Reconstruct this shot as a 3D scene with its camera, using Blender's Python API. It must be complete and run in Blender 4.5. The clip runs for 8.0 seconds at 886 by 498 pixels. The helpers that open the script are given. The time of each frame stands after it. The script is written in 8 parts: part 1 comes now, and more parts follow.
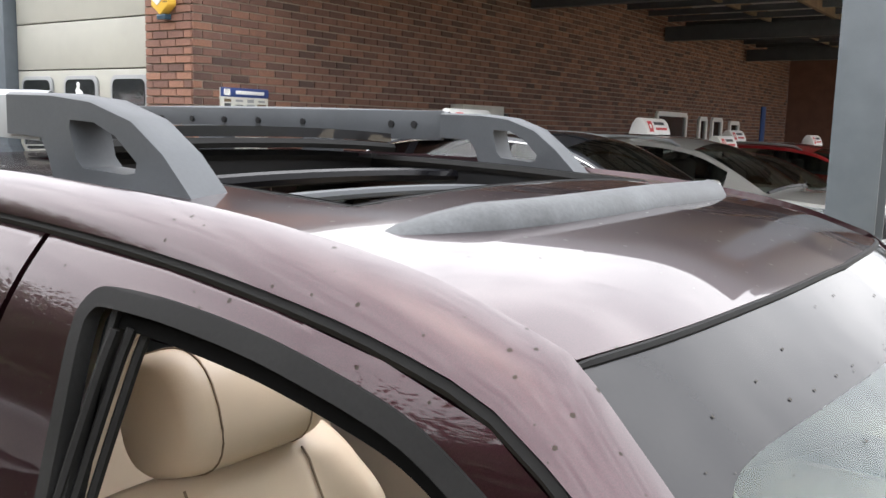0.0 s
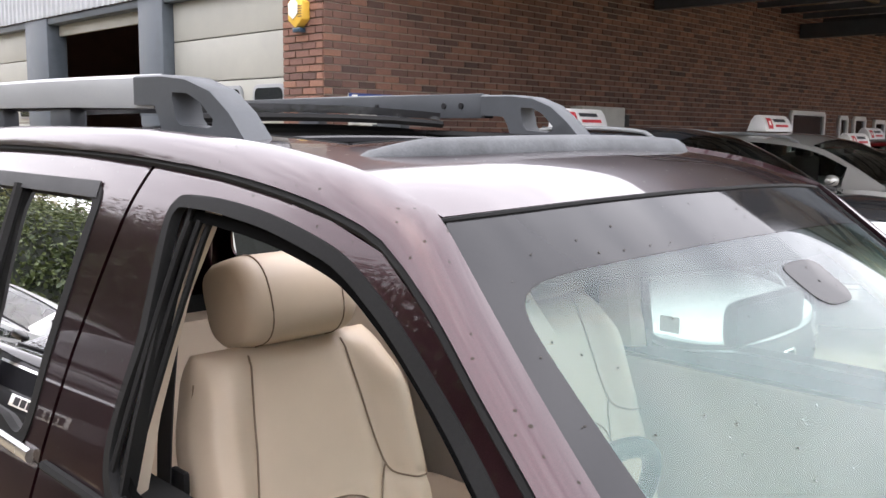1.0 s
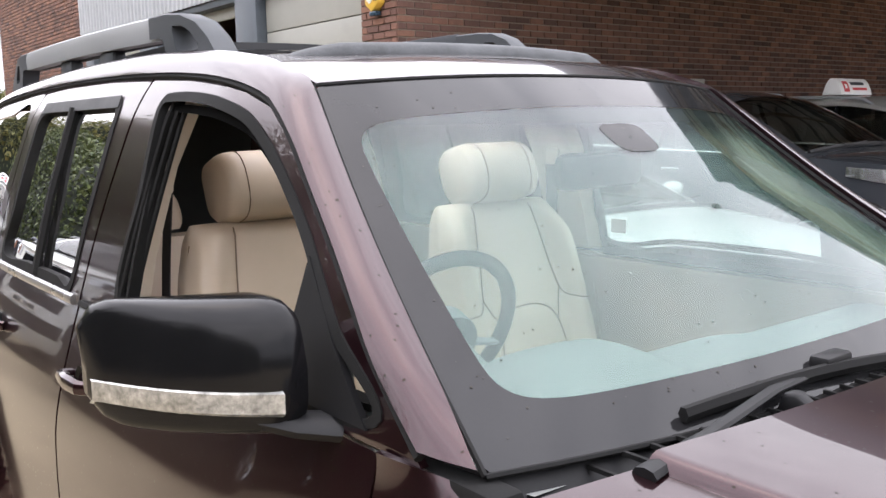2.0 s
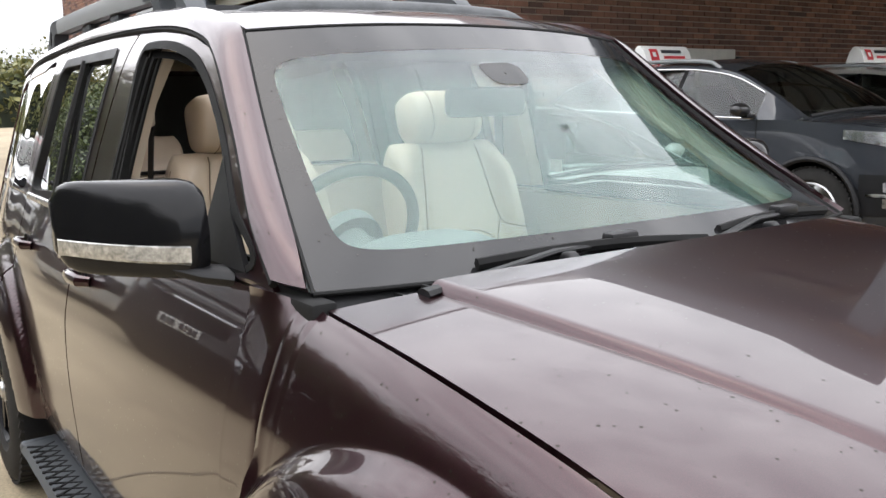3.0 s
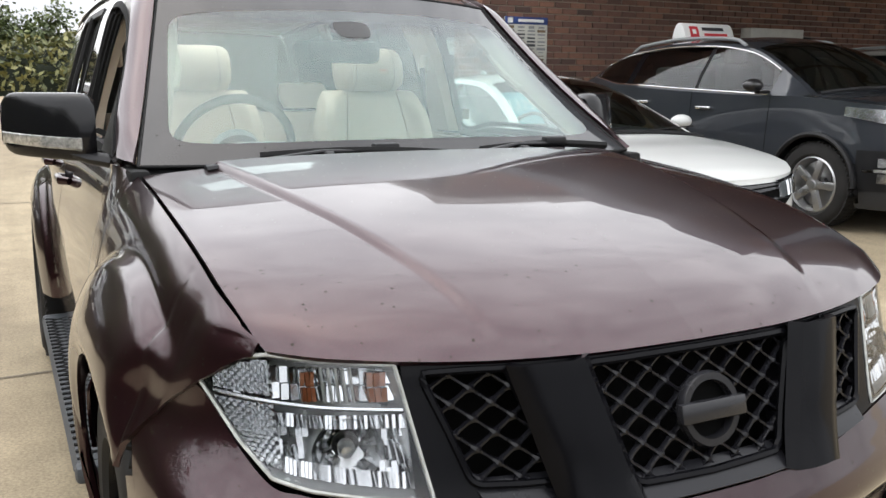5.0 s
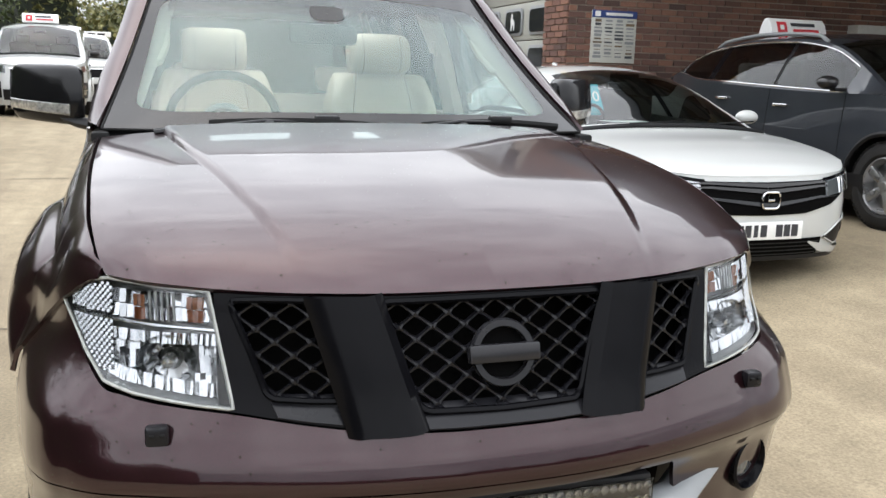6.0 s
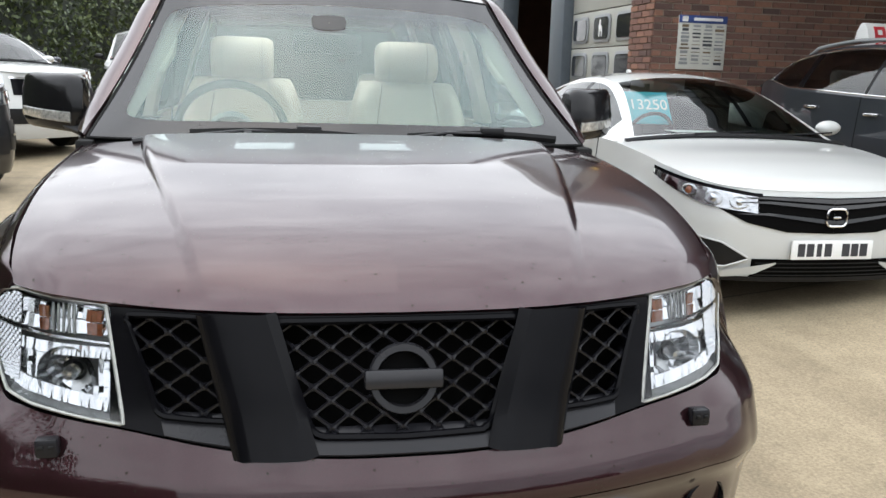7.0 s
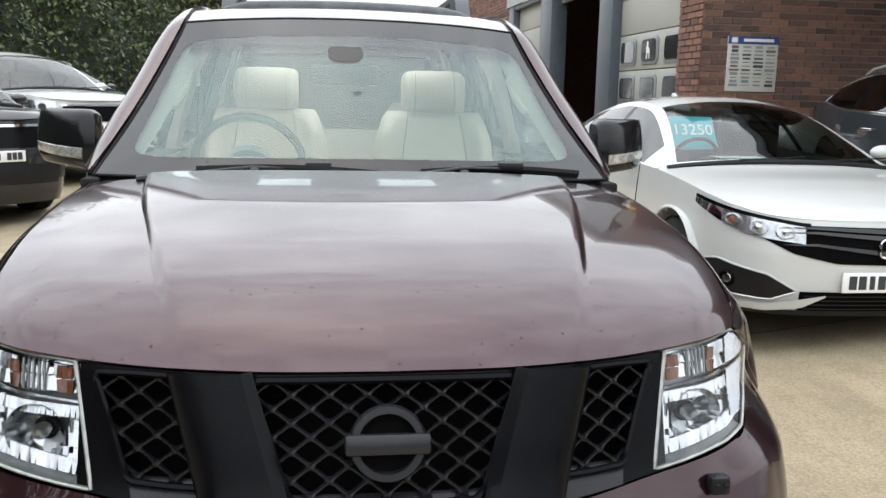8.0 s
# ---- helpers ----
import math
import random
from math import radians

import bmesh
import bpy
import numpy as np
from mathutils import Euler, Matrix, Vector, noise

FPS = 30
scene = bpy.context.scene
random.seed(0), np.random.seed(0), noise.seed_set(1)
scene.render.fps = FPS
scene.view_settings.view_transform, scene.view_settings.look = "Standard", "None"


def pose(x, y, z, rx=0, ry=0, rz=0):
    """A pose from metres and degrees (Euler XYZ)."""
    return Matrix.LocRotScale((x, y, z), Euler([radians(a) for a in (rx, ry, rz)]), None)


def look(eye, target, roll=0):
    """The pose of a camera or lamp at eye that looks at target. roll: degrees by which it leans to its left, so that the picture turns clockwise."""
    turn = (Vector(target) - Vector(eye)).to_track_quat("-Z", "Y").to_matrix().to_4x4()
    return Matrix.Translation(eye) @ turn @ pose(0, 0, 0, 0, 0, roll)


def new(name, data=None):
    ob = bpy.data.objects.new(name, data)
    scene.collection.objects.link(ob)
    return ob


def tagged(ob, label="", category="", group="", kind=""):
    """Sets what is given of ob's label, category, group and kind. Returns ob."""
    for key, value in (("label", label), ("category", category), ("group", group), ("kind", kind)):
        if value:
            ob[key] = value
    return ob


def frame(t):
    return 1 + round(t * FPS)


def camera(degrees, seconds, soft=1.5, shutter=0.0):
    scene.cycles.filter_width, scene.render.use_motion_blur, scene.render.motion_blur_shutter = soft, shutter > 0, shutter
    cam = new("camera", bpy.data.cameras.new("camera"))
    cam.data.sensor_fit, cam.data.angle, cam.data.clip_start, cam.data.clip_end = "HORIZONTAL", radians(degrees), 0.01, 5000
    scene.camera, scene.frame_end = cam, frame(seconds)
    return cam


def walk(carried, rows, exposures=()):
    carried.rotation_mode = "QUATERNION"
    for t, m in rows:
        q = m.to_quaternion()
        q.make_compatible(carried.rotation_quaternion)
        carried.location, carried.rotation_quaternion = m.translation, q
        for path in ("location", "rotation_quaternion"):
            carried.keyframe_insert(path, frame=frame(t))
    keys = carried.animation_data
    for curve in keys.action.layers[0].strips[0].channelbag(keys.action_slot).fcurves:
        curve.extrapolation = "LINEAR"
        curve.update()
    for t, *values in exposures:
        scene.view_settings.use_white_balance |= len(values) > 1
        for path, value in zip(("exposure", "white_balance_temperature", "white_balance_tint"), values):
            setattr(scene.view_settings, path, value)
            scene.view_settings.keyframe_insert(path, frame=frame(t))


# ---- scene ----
cam = camera(53.2, 8.0)
PATH = [
    (0, (-0.674, -1.209, 1.896), (-1.823, 0.405, 1.621), 1.6),
    (0.5, (-0.452, -1.306, 1.87), (-1.749, 0.193, 1.602), 1.2),
    (1, (-0.187, -1.392, 1.823), (-1.58, 0.019, 1.56), 0.7),
    (1.5, (0.132, -1.418, 1.727), (-1.355, -0.109, 1.46), -0.4),
    (3, (1.009, -1.406, 1.535), (-0.621, -0.294, 1.209), -1.3),
    (3.5, (1.288, -1.367, 1.521), (-0.358, -0.286, 1.17), -1.1),
    (4, (1.578, -1.384, 1.49), (-0.092, -0.345, 1.126), -0.7),
    (4.5, (1.794, -1.32, 1.472), (0.089, -0.341, 1.102), -0.1),
    (5, (2.034, -1.086, 1.442), (0.279, -0.202, 1.069), 0.4),
    (6.5, (2.522, -0.433, 1.403), (0.624, 0.06, 1.011), 1.9),
    (7, (2.479, -0.246, 1.435), (0.555, 0.142, 1.05), 1.8),
    (7.5, (2.376, -0.184, 1.463), (0.435, 0.132, 1.098), 1.5),
    (8, (2.368, -0.112, 1.472), (0.416, 0.159, 1.13), 1.3),
]
walk(cam, [(t, look(eye, target, roll)) for t, eye, target, roll in PATH], [(0.0, 2.05, 6450, 12), (1.5, 1.78, 6350, 19), (3.0, 1.62, 6400, 12), (4.5, 1.47, 6450, 11), (6.5, 1.36, 6250, 10), (8.0, 1.33, 6250, 9)])

# ---- daylight: overcast sky with a soft, wide sun ----
SUN_EL, SUN_AZ = 76.0, 250.0
world = bpy.data.worlds.new("overcast_sky")
scene.world = world
world.use_nodes = True
wn, wl = world.node_tree.nodes, world.node_tree.links
wn.clear()
w_out = wn.new("ShaderNodeOutputWorld")
w_bg = wn.new("ShaderNodeBackground")
w_sky = wn.new("ShaderNodeTexSky")
w_sky.sky_type = "NISHITA"
w_sky.sun_disc = False
w_sky.sun_elevation = radians(SUN_EL)
w_sky.sun_rotation = radians(SUN_AZ)
w_sky.dust_density = 6.0
w_sky.air_density = 1.4
# high cloud layer: greys the blue out and breaks it up softly
w_co = wn.new("ShaderNodeTexCoord")
w_map = wn.new("ShaderNodeMapping")
w_map.inputs["Scale"].default_value = (1.6, 1.6, 4.0)
w_noise = wn.new("ShaderNodeTexNoise")
w_noise.inputs["Scale"].default_value = 3.2
w_noise.inputs["Detail"].default_value = 6.0
w_noise.inputs["Roughness"].default_value = 0.55
w_ramp = wn.new("ShaderNodeValToRGB")
w_ramp.color_ramp.elements[0].position = 0.32
w_ramp.color_ramp.elements[0].color = (5.6, 5.9, 6.3, 1)
w_ramp.color_ramp.elements[1].position = 0.70
w_ramp.color_ramp.elements[1].color = (10.2, 10.4, 10.6, 1)
w_mix = wn.new("ShaderNodeMixRGB")
w_mix.inputs[0].default_value = 0.9
wl.new(w_co.outputs["Generated"], w_map.inputs["Vector"])
wl.new(w_map.outputs["Vector"], w_noise.inputs["Vector"])
wl.new(w_noise.outputs["Fac"], w_ramp.inputs["Fac"])
wl.new(w_sky.outputs["Color"], w_mix.inputs[1])
wl.new(w_ramp.outputs["Color"], w_mix.inputs[2])
# overcast falls off from the zenith to the horizon
w_sep = wn.new("ShaderNodeSeparateXYZ")
wl.new(w_co.outputs["Generated"], w_sep.inputs[0])
w_el = wn.new("ShaderNodeMath")
w_el.operation = "MULTIPLY_ADD"
w_el.use_clamp = False
wl.new(w_sep.outputs["Z"], w_el.inputs[0])
w_el.inputs[1].default_value = 0.78
w_el.inputs[2].default_value = 0.44
w_max = wn.new("ShaderNodeMath")
w_max.operation = "MAXIMUM"
wl.new(w_el.outputs[0], w_max.inputs[0])
w_max.inputs[1].default_value = 0.36
w_mul = wn.new("ShaderNodeMixRGB")
w_mul.blend_type = "MULTIPLY"
w_mul.inputs[0].default_value = 1.0
wl.new(w_mix.outputs["Color"], w_mul.inputs[1])
wl.new(w_max.outputs[0], w_mul.inputs[2])
wl.new(w_mul.outputs["Color"], w_bg.inputs["Color"])
w_bg.inputs["Strength"].default_value = 0.115
wl.new(w_bg.outputs["Background"], w_out.inputs["Surface"])

sun_data = bpy.data.lights.new("sun", "SUN")
sun_data.energy = 0.8
sun_data.angle = radians(180)
sun_data.color = (1.0, 0.95, 0.88)
sun = new("sun", sun_data)
sun_az = radians(90 - SUN_AZ)
sun_dir = Vector((math.cos(sun_az) * math.cos(radians(SUN_EL)), math.sin(sun_az) * math.cos(radians(SUN_EL)), math.sin(radians(SUN_EL))))
sun.matrix_world = look(sun_dir * 30, (0, 0, 0))

# ---- building helpers ----
def spline(xs, ys):
    """A smooth curve through the points (Catmull-Rom tangents on uneven steps)."""
    xs, ys = np.asarray(xs, float), np.asarray(ys, float)
    if xs[0] > xs[-1]:
        xs, ys = xs[::-1], ys[::-1]
    h = np.diff(xs)
    d = np.diff(ys) / h
    m = np.empty_like(ys)
    m[0], m[-1] = d[0], d[-1]
    m[1:-1] = (d[:-1] * h[1:] + d[1:] * h[:-1]) / (h[:-1] + h[1:])

    def f(x):
        x = min(max(float(x), xs[0]), xs[-1])
        k = min(int(np.searchsorted(xs, x, side="right")) - 1, len(h) - 1)
        u = (x - xs[k]) / h[k]
        return float((2 * u**3 - 3 * u**2 + 1) * ys[k] + (u**3 - 2 * u**2 + u) * h[k] * m[k] + (3 * u**2 - 2 * u**3) * ys[k + 1] + (u**3 - u**2) * h[k] * m[k + 1])
    return f


def smooth(a, b, x):
    u = min(max((x - a) / (b - a), 0.0), 1.0)
    return u * u * (3 - 2 * u)


def curve3(points, n=24, closed=False):
    """n points at even steps along a smooth curve through the given 3D points."""
    p = [Vector(q) for q in points]
    if closed:
        p = p + [p[0]]
    t = [0.0]
    for a, b in zip(p, p[1:]):
        t.append(t[-1] + max((b - a).length, 1e-5))
    if closed:
        tt = [t[-2] - t[-1]] + t + [t[-1] + t[1]]
        pp = [p[-2]] + p + [p[1]]
    else:
        tt, pp = t, p
    fs = [spline(tt, [q[k] for q in pp]) for k in range(3)]
    m = n if closed else n - 1
    return [Vector((fs[0](t[-1] * k / m), fs[1](t[-1] * k / m), fs[2](t[-1] * k / m))) for k in range(n)]


def poly3(points, n=24):
    """n points at even steps along the straight pieces between the given points."""
    p = [Vector(q) for q in points]
    t = np.cumsum([0.0] + [max((b - a).length, 1e-6) for a, b in zip(p, p[1:])])
    s = np.linspace(0, t[-1], n)
    return [Vector([np.interp(u, t, [q[k] for q in p]) for k in range(3)]) for u in s]


def link(name, bm, material, parent=None, label="", flat=False, sharp=40, **tags):
    bmesh.ops.recalc_face_normals(bm, faces=bm.faces) if tags.pop("recalc", False) else None
    me = bpy.data.meshes.new(name)
    bm.to_mesh(me)
    bm.free()
    if not flat:
        me.shade_smooth()
        me.set_sharp_from_angle(angle=radians(sharp))
    if material:
        for m in (material if isinstance(material, (list, tuple)) else [material]):
            me.materials.append(m)
    ob = new(name, me)
    if parent:
        ob.parent = parent
    return tagged(ob, label=label, **tags)


def part(name, bm, material, parent, label="", flat=False, sharp=40):
    return link(name, bm, material, parent, label, flat, sharp)


def thing(name, label, category, m=None, group="", kind=""):
    ob = new(name)
    ob.empty_display_size = 0.2
    if m is not None:
        ob.matrix_basis = m
    return tagged(ob, label=label, category=category, group=group, kind=kind)


def add_grid(bm, rows, close_u=False, close_v=False, flip=False, mi=0):
    """Faces over a net of points, rows[i][j]."""
    v = [[bm.verts.new(p) for p in r] for r in rows]
    nu, nv = len(v), len(v[0])
    for i in range(nu if close_u else nu - 1):
        for j in range(nv if close_v else nv - 1):
            q = [v[i][j], v[(i + 1) % nu][j], v[(i + 1) % nu][(j + 1) % nv], v[i][(j + 1) % nv]]
            f = bm.faces.new(q[::-1] if flip else q)
            f.material_index = mi
    return v


def net(rows, thick=0.0, flip=False, **kw):
    """A sheet over rows of points; with thick it becomes a plate of that depth."""
    bm = bmesh.new()
    add_grid(bm, rows, flip=flip, **kw)
    if thick:
        plate(bm, thick)
    return bm


def plate(bm, thick):
    bm.normal_update()
    geo = bmesh.ops.solidify(bm, geom=bm.faces[:], thickness=thick)
    return bm


def between(a, b, n=6, bulge=0.0, out=(0, 0, 0)):
    """Rows from curve a to curve b, bowed by bulge along out."""
    o = Vector(out)
    return [[p.lerp(q, k / (n - 1)) + o * bulge * math.sin(math.pi * k / (n - 1)) for p, q in zip(a, b)] for k in range(n)]


def add_box(bm, c, s, bevel=0.0, m=None, seg=2, mi=0):
    r = bmesh.ops.create_cube(bm, size=1.0, matrix=Matrix.LocRotScale(c, None, s) if m is None else m @ Matrix.LocRotScale(c, None, s))
    vs = r["verts"]
    fs = list({f for v in vs for f in v.link_faces})
    for f in fs:
        f.material_index = mi
    if bevel:
        es = list({e for v in vs for e in v.link_edges})
        bmesh.ops.bevel(bm, geom=es, offset=bevel, segments=seg, affect="EDGES", profile=0.5)
    return bm


def box(c, s, bevel=0.0, m=None, seg=2):
    return add_box(bmesh.new(), c, s, bevel, m, seg)


def add_cyl(bm, m, r, h, n=20, r2=None, mi=0):
    r = bmesh.ops.create_cone(bm, cap_ends=True, segments=n, radius1=r, radius2=r if r2 is None else r2, depth=h, matrix=m)
    for f in {f for v in r["verts"] for f in v.link_faces}:
        f.material_index = mi
    return bm


def add_lathe(bm, profile, m, n=28, mi=0, arc=360.0):
    """A profile of (radius, height) turned round the z axis of m."""
    closed = arc >= 360
    k = n if closed else n + 1
    rows = [[m @ Vector((r * math.cos(radians(arc) * i / n), r * math.sin(radians(arc) * i / n), h)) for r, h in profile] for i in range(k)]
    add_grid(bm, rows, close_u=closed, mi=mi)
    return bm


def add_tube(bm, pts, r, n=8, squash=1.0, caps=True, mi=0, up=(0, 0, 1)):
    """A round bar along points; r is a number or one for each point."""
    pts = [Vector(p) for p in pts]
    rr = [r] * len(pts) if isinstance(r, (int, float)) else r
    rows = []
    for i, p in enumerate(pts):
        d = (pts[min(i + 1, len(pts) - 1)] - pts[max(i - 1, 0)]).normalized()
        side = d.cross(Vector(up))
        if side.length < 1e-3:
            side = d.cross(Vector((1, 0, 0)))
        side.normalize()
        u = side.cross(d)
        rows.append([p + (side * math.cos(2 * math.pi * k / n) + u * squash * math.sin(2 * math.pi * k / n)) * rr[i] for k in range(n)])
    v = add_grid(bm, rows, close_v=True, mi=mi)
    if caps:
        bm.faces.new(v[0][::-1]).material_index = mi
        bm.faces.new(v[-1]).material_index = mi
    return bm


def add_prism(bm, outline, depth, m=Matrix(), bevel=0.0, mi=0, holes=None):
    """A flat outline (x, y) drawn out along z of m by depth."""
    v = [bm.verts.new(m @ Vector((x, y, 0))) for x, y in outline]
    f = bm.faces.new(v)
    r = bmesh.ops.extrude_face_region(bm, geom=[f])
    nv = [g for g in r["geom"] if isinstance(g, bmesh.types.BMVert)]
    d = (m.to_3x3() @ Vector((0, 0, 1))) * depth
    bmesh.ops.translate(bm, verts=nv, vec=d)
    fs = list({g for q in v + nv for g in q.link_faces})
    for g in fs:
        g.material_index = mi
    bmesh.ops.recalc_face_normals(bm, faces=fs)
    if bevel:
        es = list({e for q in v + nv for e in q.link_edges})
        bmesh.ops.bevel(bm, geom=es, offset=bevel, segments=2, affect="EDGES", profile=0.5)
    return bm


def rounded(w, h, r, n=5):
    """A rectangle outline with round corners, centred."""
    out = []
    for cx, cy, a in ((w / 2 - r, h / 2 - r, 0), (-w / 2 + r, h / 2 - r, 90), (-w / 2 + r, -h / 2 + r, 180), (w / 2 - r, -h / 2 + r, 270)):
        out += [(cx + r * math.cos(radians(a + 90 * k / n)), cy + r * math.sin(radians(a + 90 * k / n))) for k in range(n + 1)]
    return out


def mirror_y(ob_bm):
    """Turns a bmesh into its mirror image across the middle of the car."""
    for v in ob_bm.verts:
        v.co.y = -v.co.y
    bmesh.ops.reverse_faces(ob_bm, faces=ob_bm.faces)
    return ob_bm

# ---- materials ----
def nodes_of(name):
    m = bpy.data.materials.new(name)
    m.use_nodes = True
    nt = m.node_tree
    b = nt.nodes["Principled BSDF"]
    return m, nt, b


def noise_node(nt, scale, detail=4.0, rough=0.55, coord="Object", stretch=None):
    co = nt.nodes.new("ShaderNodeTexCoord")
    n = nt.nodes.new("ShaderNodeTexNoise")
    n.inputs["Scale"].default_value = scale
    n.inputs["Detail"].default_value = detail
    n.inputs["Roughness"].default_value = rough
    src = co.outputs[coord]
    if stretch:
        mp = nt.nodes.new("ShaderNodeMapping")
        mp.inputs["Scale"].default_value = stretch
        nt.links.new(src, mp.inputs["Vector"])
        src = mp.outputs["Vector"]
    nt.links.new(src, n.inputs["Vector"])
    return n


def ramp_node(nt, src, p0, c0, p1, c1):
    r = nt.nodes.new("ShaderNodeValToRGB")
    e = r.color_ramp.elements
    e[0].position, e[0].color = p0, (*c0, 1) if len(c0) == 3 else c0
    e[1].position, e[1].color = p1, (*c1, 1) if len(c1) == 3 else c1
    nt.links.new(src, r.inputs["Fac"])
    return r


def mix_rgb(nt, fac, a, b, mode="MIX"):
    x = nt.nodes.new("ShaderNodeMixRGB")
    x.blend_type = mode
    for k, v in ((0, fac), (1, a), (2, b)):
        if isinstance(v, (int, float)):
            x.inputs[k].default_value = v
        elif isinstance(v, tuple):
            x.inputs[k].default_value = (*v, 1)
        else:
            nt.links.new(v, x.inputs[k])
    return x


def bump_node(nt, b, src, strength, dist=0.002):
    n = nt.nodes.new("ShaderNodeBump")
    n.inputs["Strength"].default_value = strength
    n.inputs["Distance"].default_value = dist
    nt.links.new(src, n.inputs["Height"])
    nt.links.new(n.outputs["Normal"], b.inputs["Normal"])
    return n


def plain(name, color, rough=0.5, metal=0.0, vary=0.12, scale=6.0, grain=180.0, bump=0.06, coat=0.0, spec=0.5):
    """A worn plain surface: base colour with broad and fine variation, uneven gloss and fine relief."""
    m, nt, b = nodes_of(name)
    n1, n2 = noise_node(nt, scale, 5), noise_node(nt, grain, 3)
    dark = tuple(c * (1 - vary) for c in color)
    lite = tuple(min(c * (1 + vary), 1) for c in color)
    r1 = ramp_node(nt, n1.outputs["Fac"], 0.3, dark, 0.7, lite)
    r2 = ramp_node(nt, n2.outputs["Fac"], 0.3, (1 - vary * 0.6,) * 3, 0.7, (1.0, 1.0, 1.0))
    mx = mix_rgb(nt, 1.0, r1.outputs["Color"], r2.outputs["Color"], "MULTIPLY")
    nt.links.new(mx.outputs["Color"], b.inputs["Base Color"])
    rr = ramp_node(nt, n1.outputs["Fac"], 0.25, (max(rough - 0.08, 0.02),) * 3, 0.75, (min(rough + 0.08, 1),) * 3)
    nt.links.new(rr.outputs["Color"], b.inputs["Roughness"])
    b.inputs["Metallic"].default_value = metal
    b.inputs["Specular IOR Level"].default_value = spec
    b.inputs["Coat Weight"].default_value = coat
    b.inputs["Coat Roughness"].default_value = 0.03
    if bump:
        bump_node(nt, b, n2.outputs["Fac"], bump)
    return m


def car_paint(name, color, rough=0.42, metal=0.35, dirt=0.35, spots=True, flake=0.25, spec=0.2):
    """Lacquered paint: flakes under a clear coat, a film of dust, dried rain specks."""
    m, nt, b = nodes_of(name)
    fl = noise_node(nt, 900, 2)
    big = noise_node(nt, 1.6, 5)
    base = ramp_node(nt, fl.outputs["Fac"], 0.35, tuple(c * (1 - flake) for c in color), 0.7, tuple(min(c * (1 + flake), 1) for c in color))
    dusty = tuple(0.75 * c + 0.06 for c in color)
    film = ramp_node(nt, big.outputs["Fac"], 0.35, (0, 0, 0), 0.8, (dirt, dirt, dirt))
    col = mix_rgb(nt, film.outputs["Color"], base.outputs["Color"], dusty)
    last = col.outputs["Color"]
    coat_r = ramp_node(nt, big.outputs["Fac"], 0.3, (0.004,) * 3, 0.8, (0.04,) * 3)
    if spots:
        co = nt.nodes.new("ShaderNodeTexCoord")
        vo = nt.nodes.new("ShaderNodeTexVoronoi")
        vo.inputs["Scale"].default_value = 62.0
        nt.links.new(co.outputs["Object"], vo.inputs["Vector"])
        jit = nt.nodes.new("ShaderNodeSeparateColor")
        nt.links.new(vo.outputs["Color"], jit.inputs[0])
        size = nt.nodes.new("ShaderNodeMath")
        size.operation = "MULTIPLY"
        nt.links.new(jit.outputs[0], size.inputs[0])
        size.inputs[1].default_value = 0.18
        sub = nt.nodes.new("ShaderNodeMath")
        sub.operation = "LESS_THAN"
        nt.links.new(vo.outputs["Distance"], sub.inputs[0])
        nt.links.new(size.outputs[0], sub.inputs[1])
        keep = nt.nodes.new("ShaderNodeMath")
        keep.operation = "GREATER_THAN"
        nt.links.new(jit.outputs[1], keep.inputs[0])
        keep.inputs[1].default_value = 0.35
        both = nt.nodes.new("ShaderNodeMath")
        both.operation = "MULTIPLY"
        nt.links.new(sub.outputs[0], both.inputs[0])
        nt.links.new(keep.outputs[0], both.inputs[1])
        sp = mix_rgb(nt, both.outputs[0], last, (0.03, 0.024, 0.02))
        last = sp.outputs["Color"]
        cw = nt.nodes.new("ShaderNodeMath")
        cw.operation = "MULTIPLY_ADD"
        nt.links.new(both.outputs[0], cw.inputs[0])
        cw.inputs[1].default_value = -0.9
        cw.inputs[2].default_value = 1.0
        nt.links.new(cw.outputs[0], b.inputs["Coat Weight"])
    else:
        b.inputs["Coat Weight"].default_value = 1.0
    nt.links.new(last, b.inputs["Base Color"])
    nt.links.new(coat_r.outputs["Color"], b.inputs["Coat Roughness"])
    b.inputs["Metallic"].default_value = metal
    b.inputs["Roughness"].default_value = rough
    b.inputs["Coat IOR"].default_value = 1.5
    b.inputs["Specular IOR Level"].default_value = spec
    return m


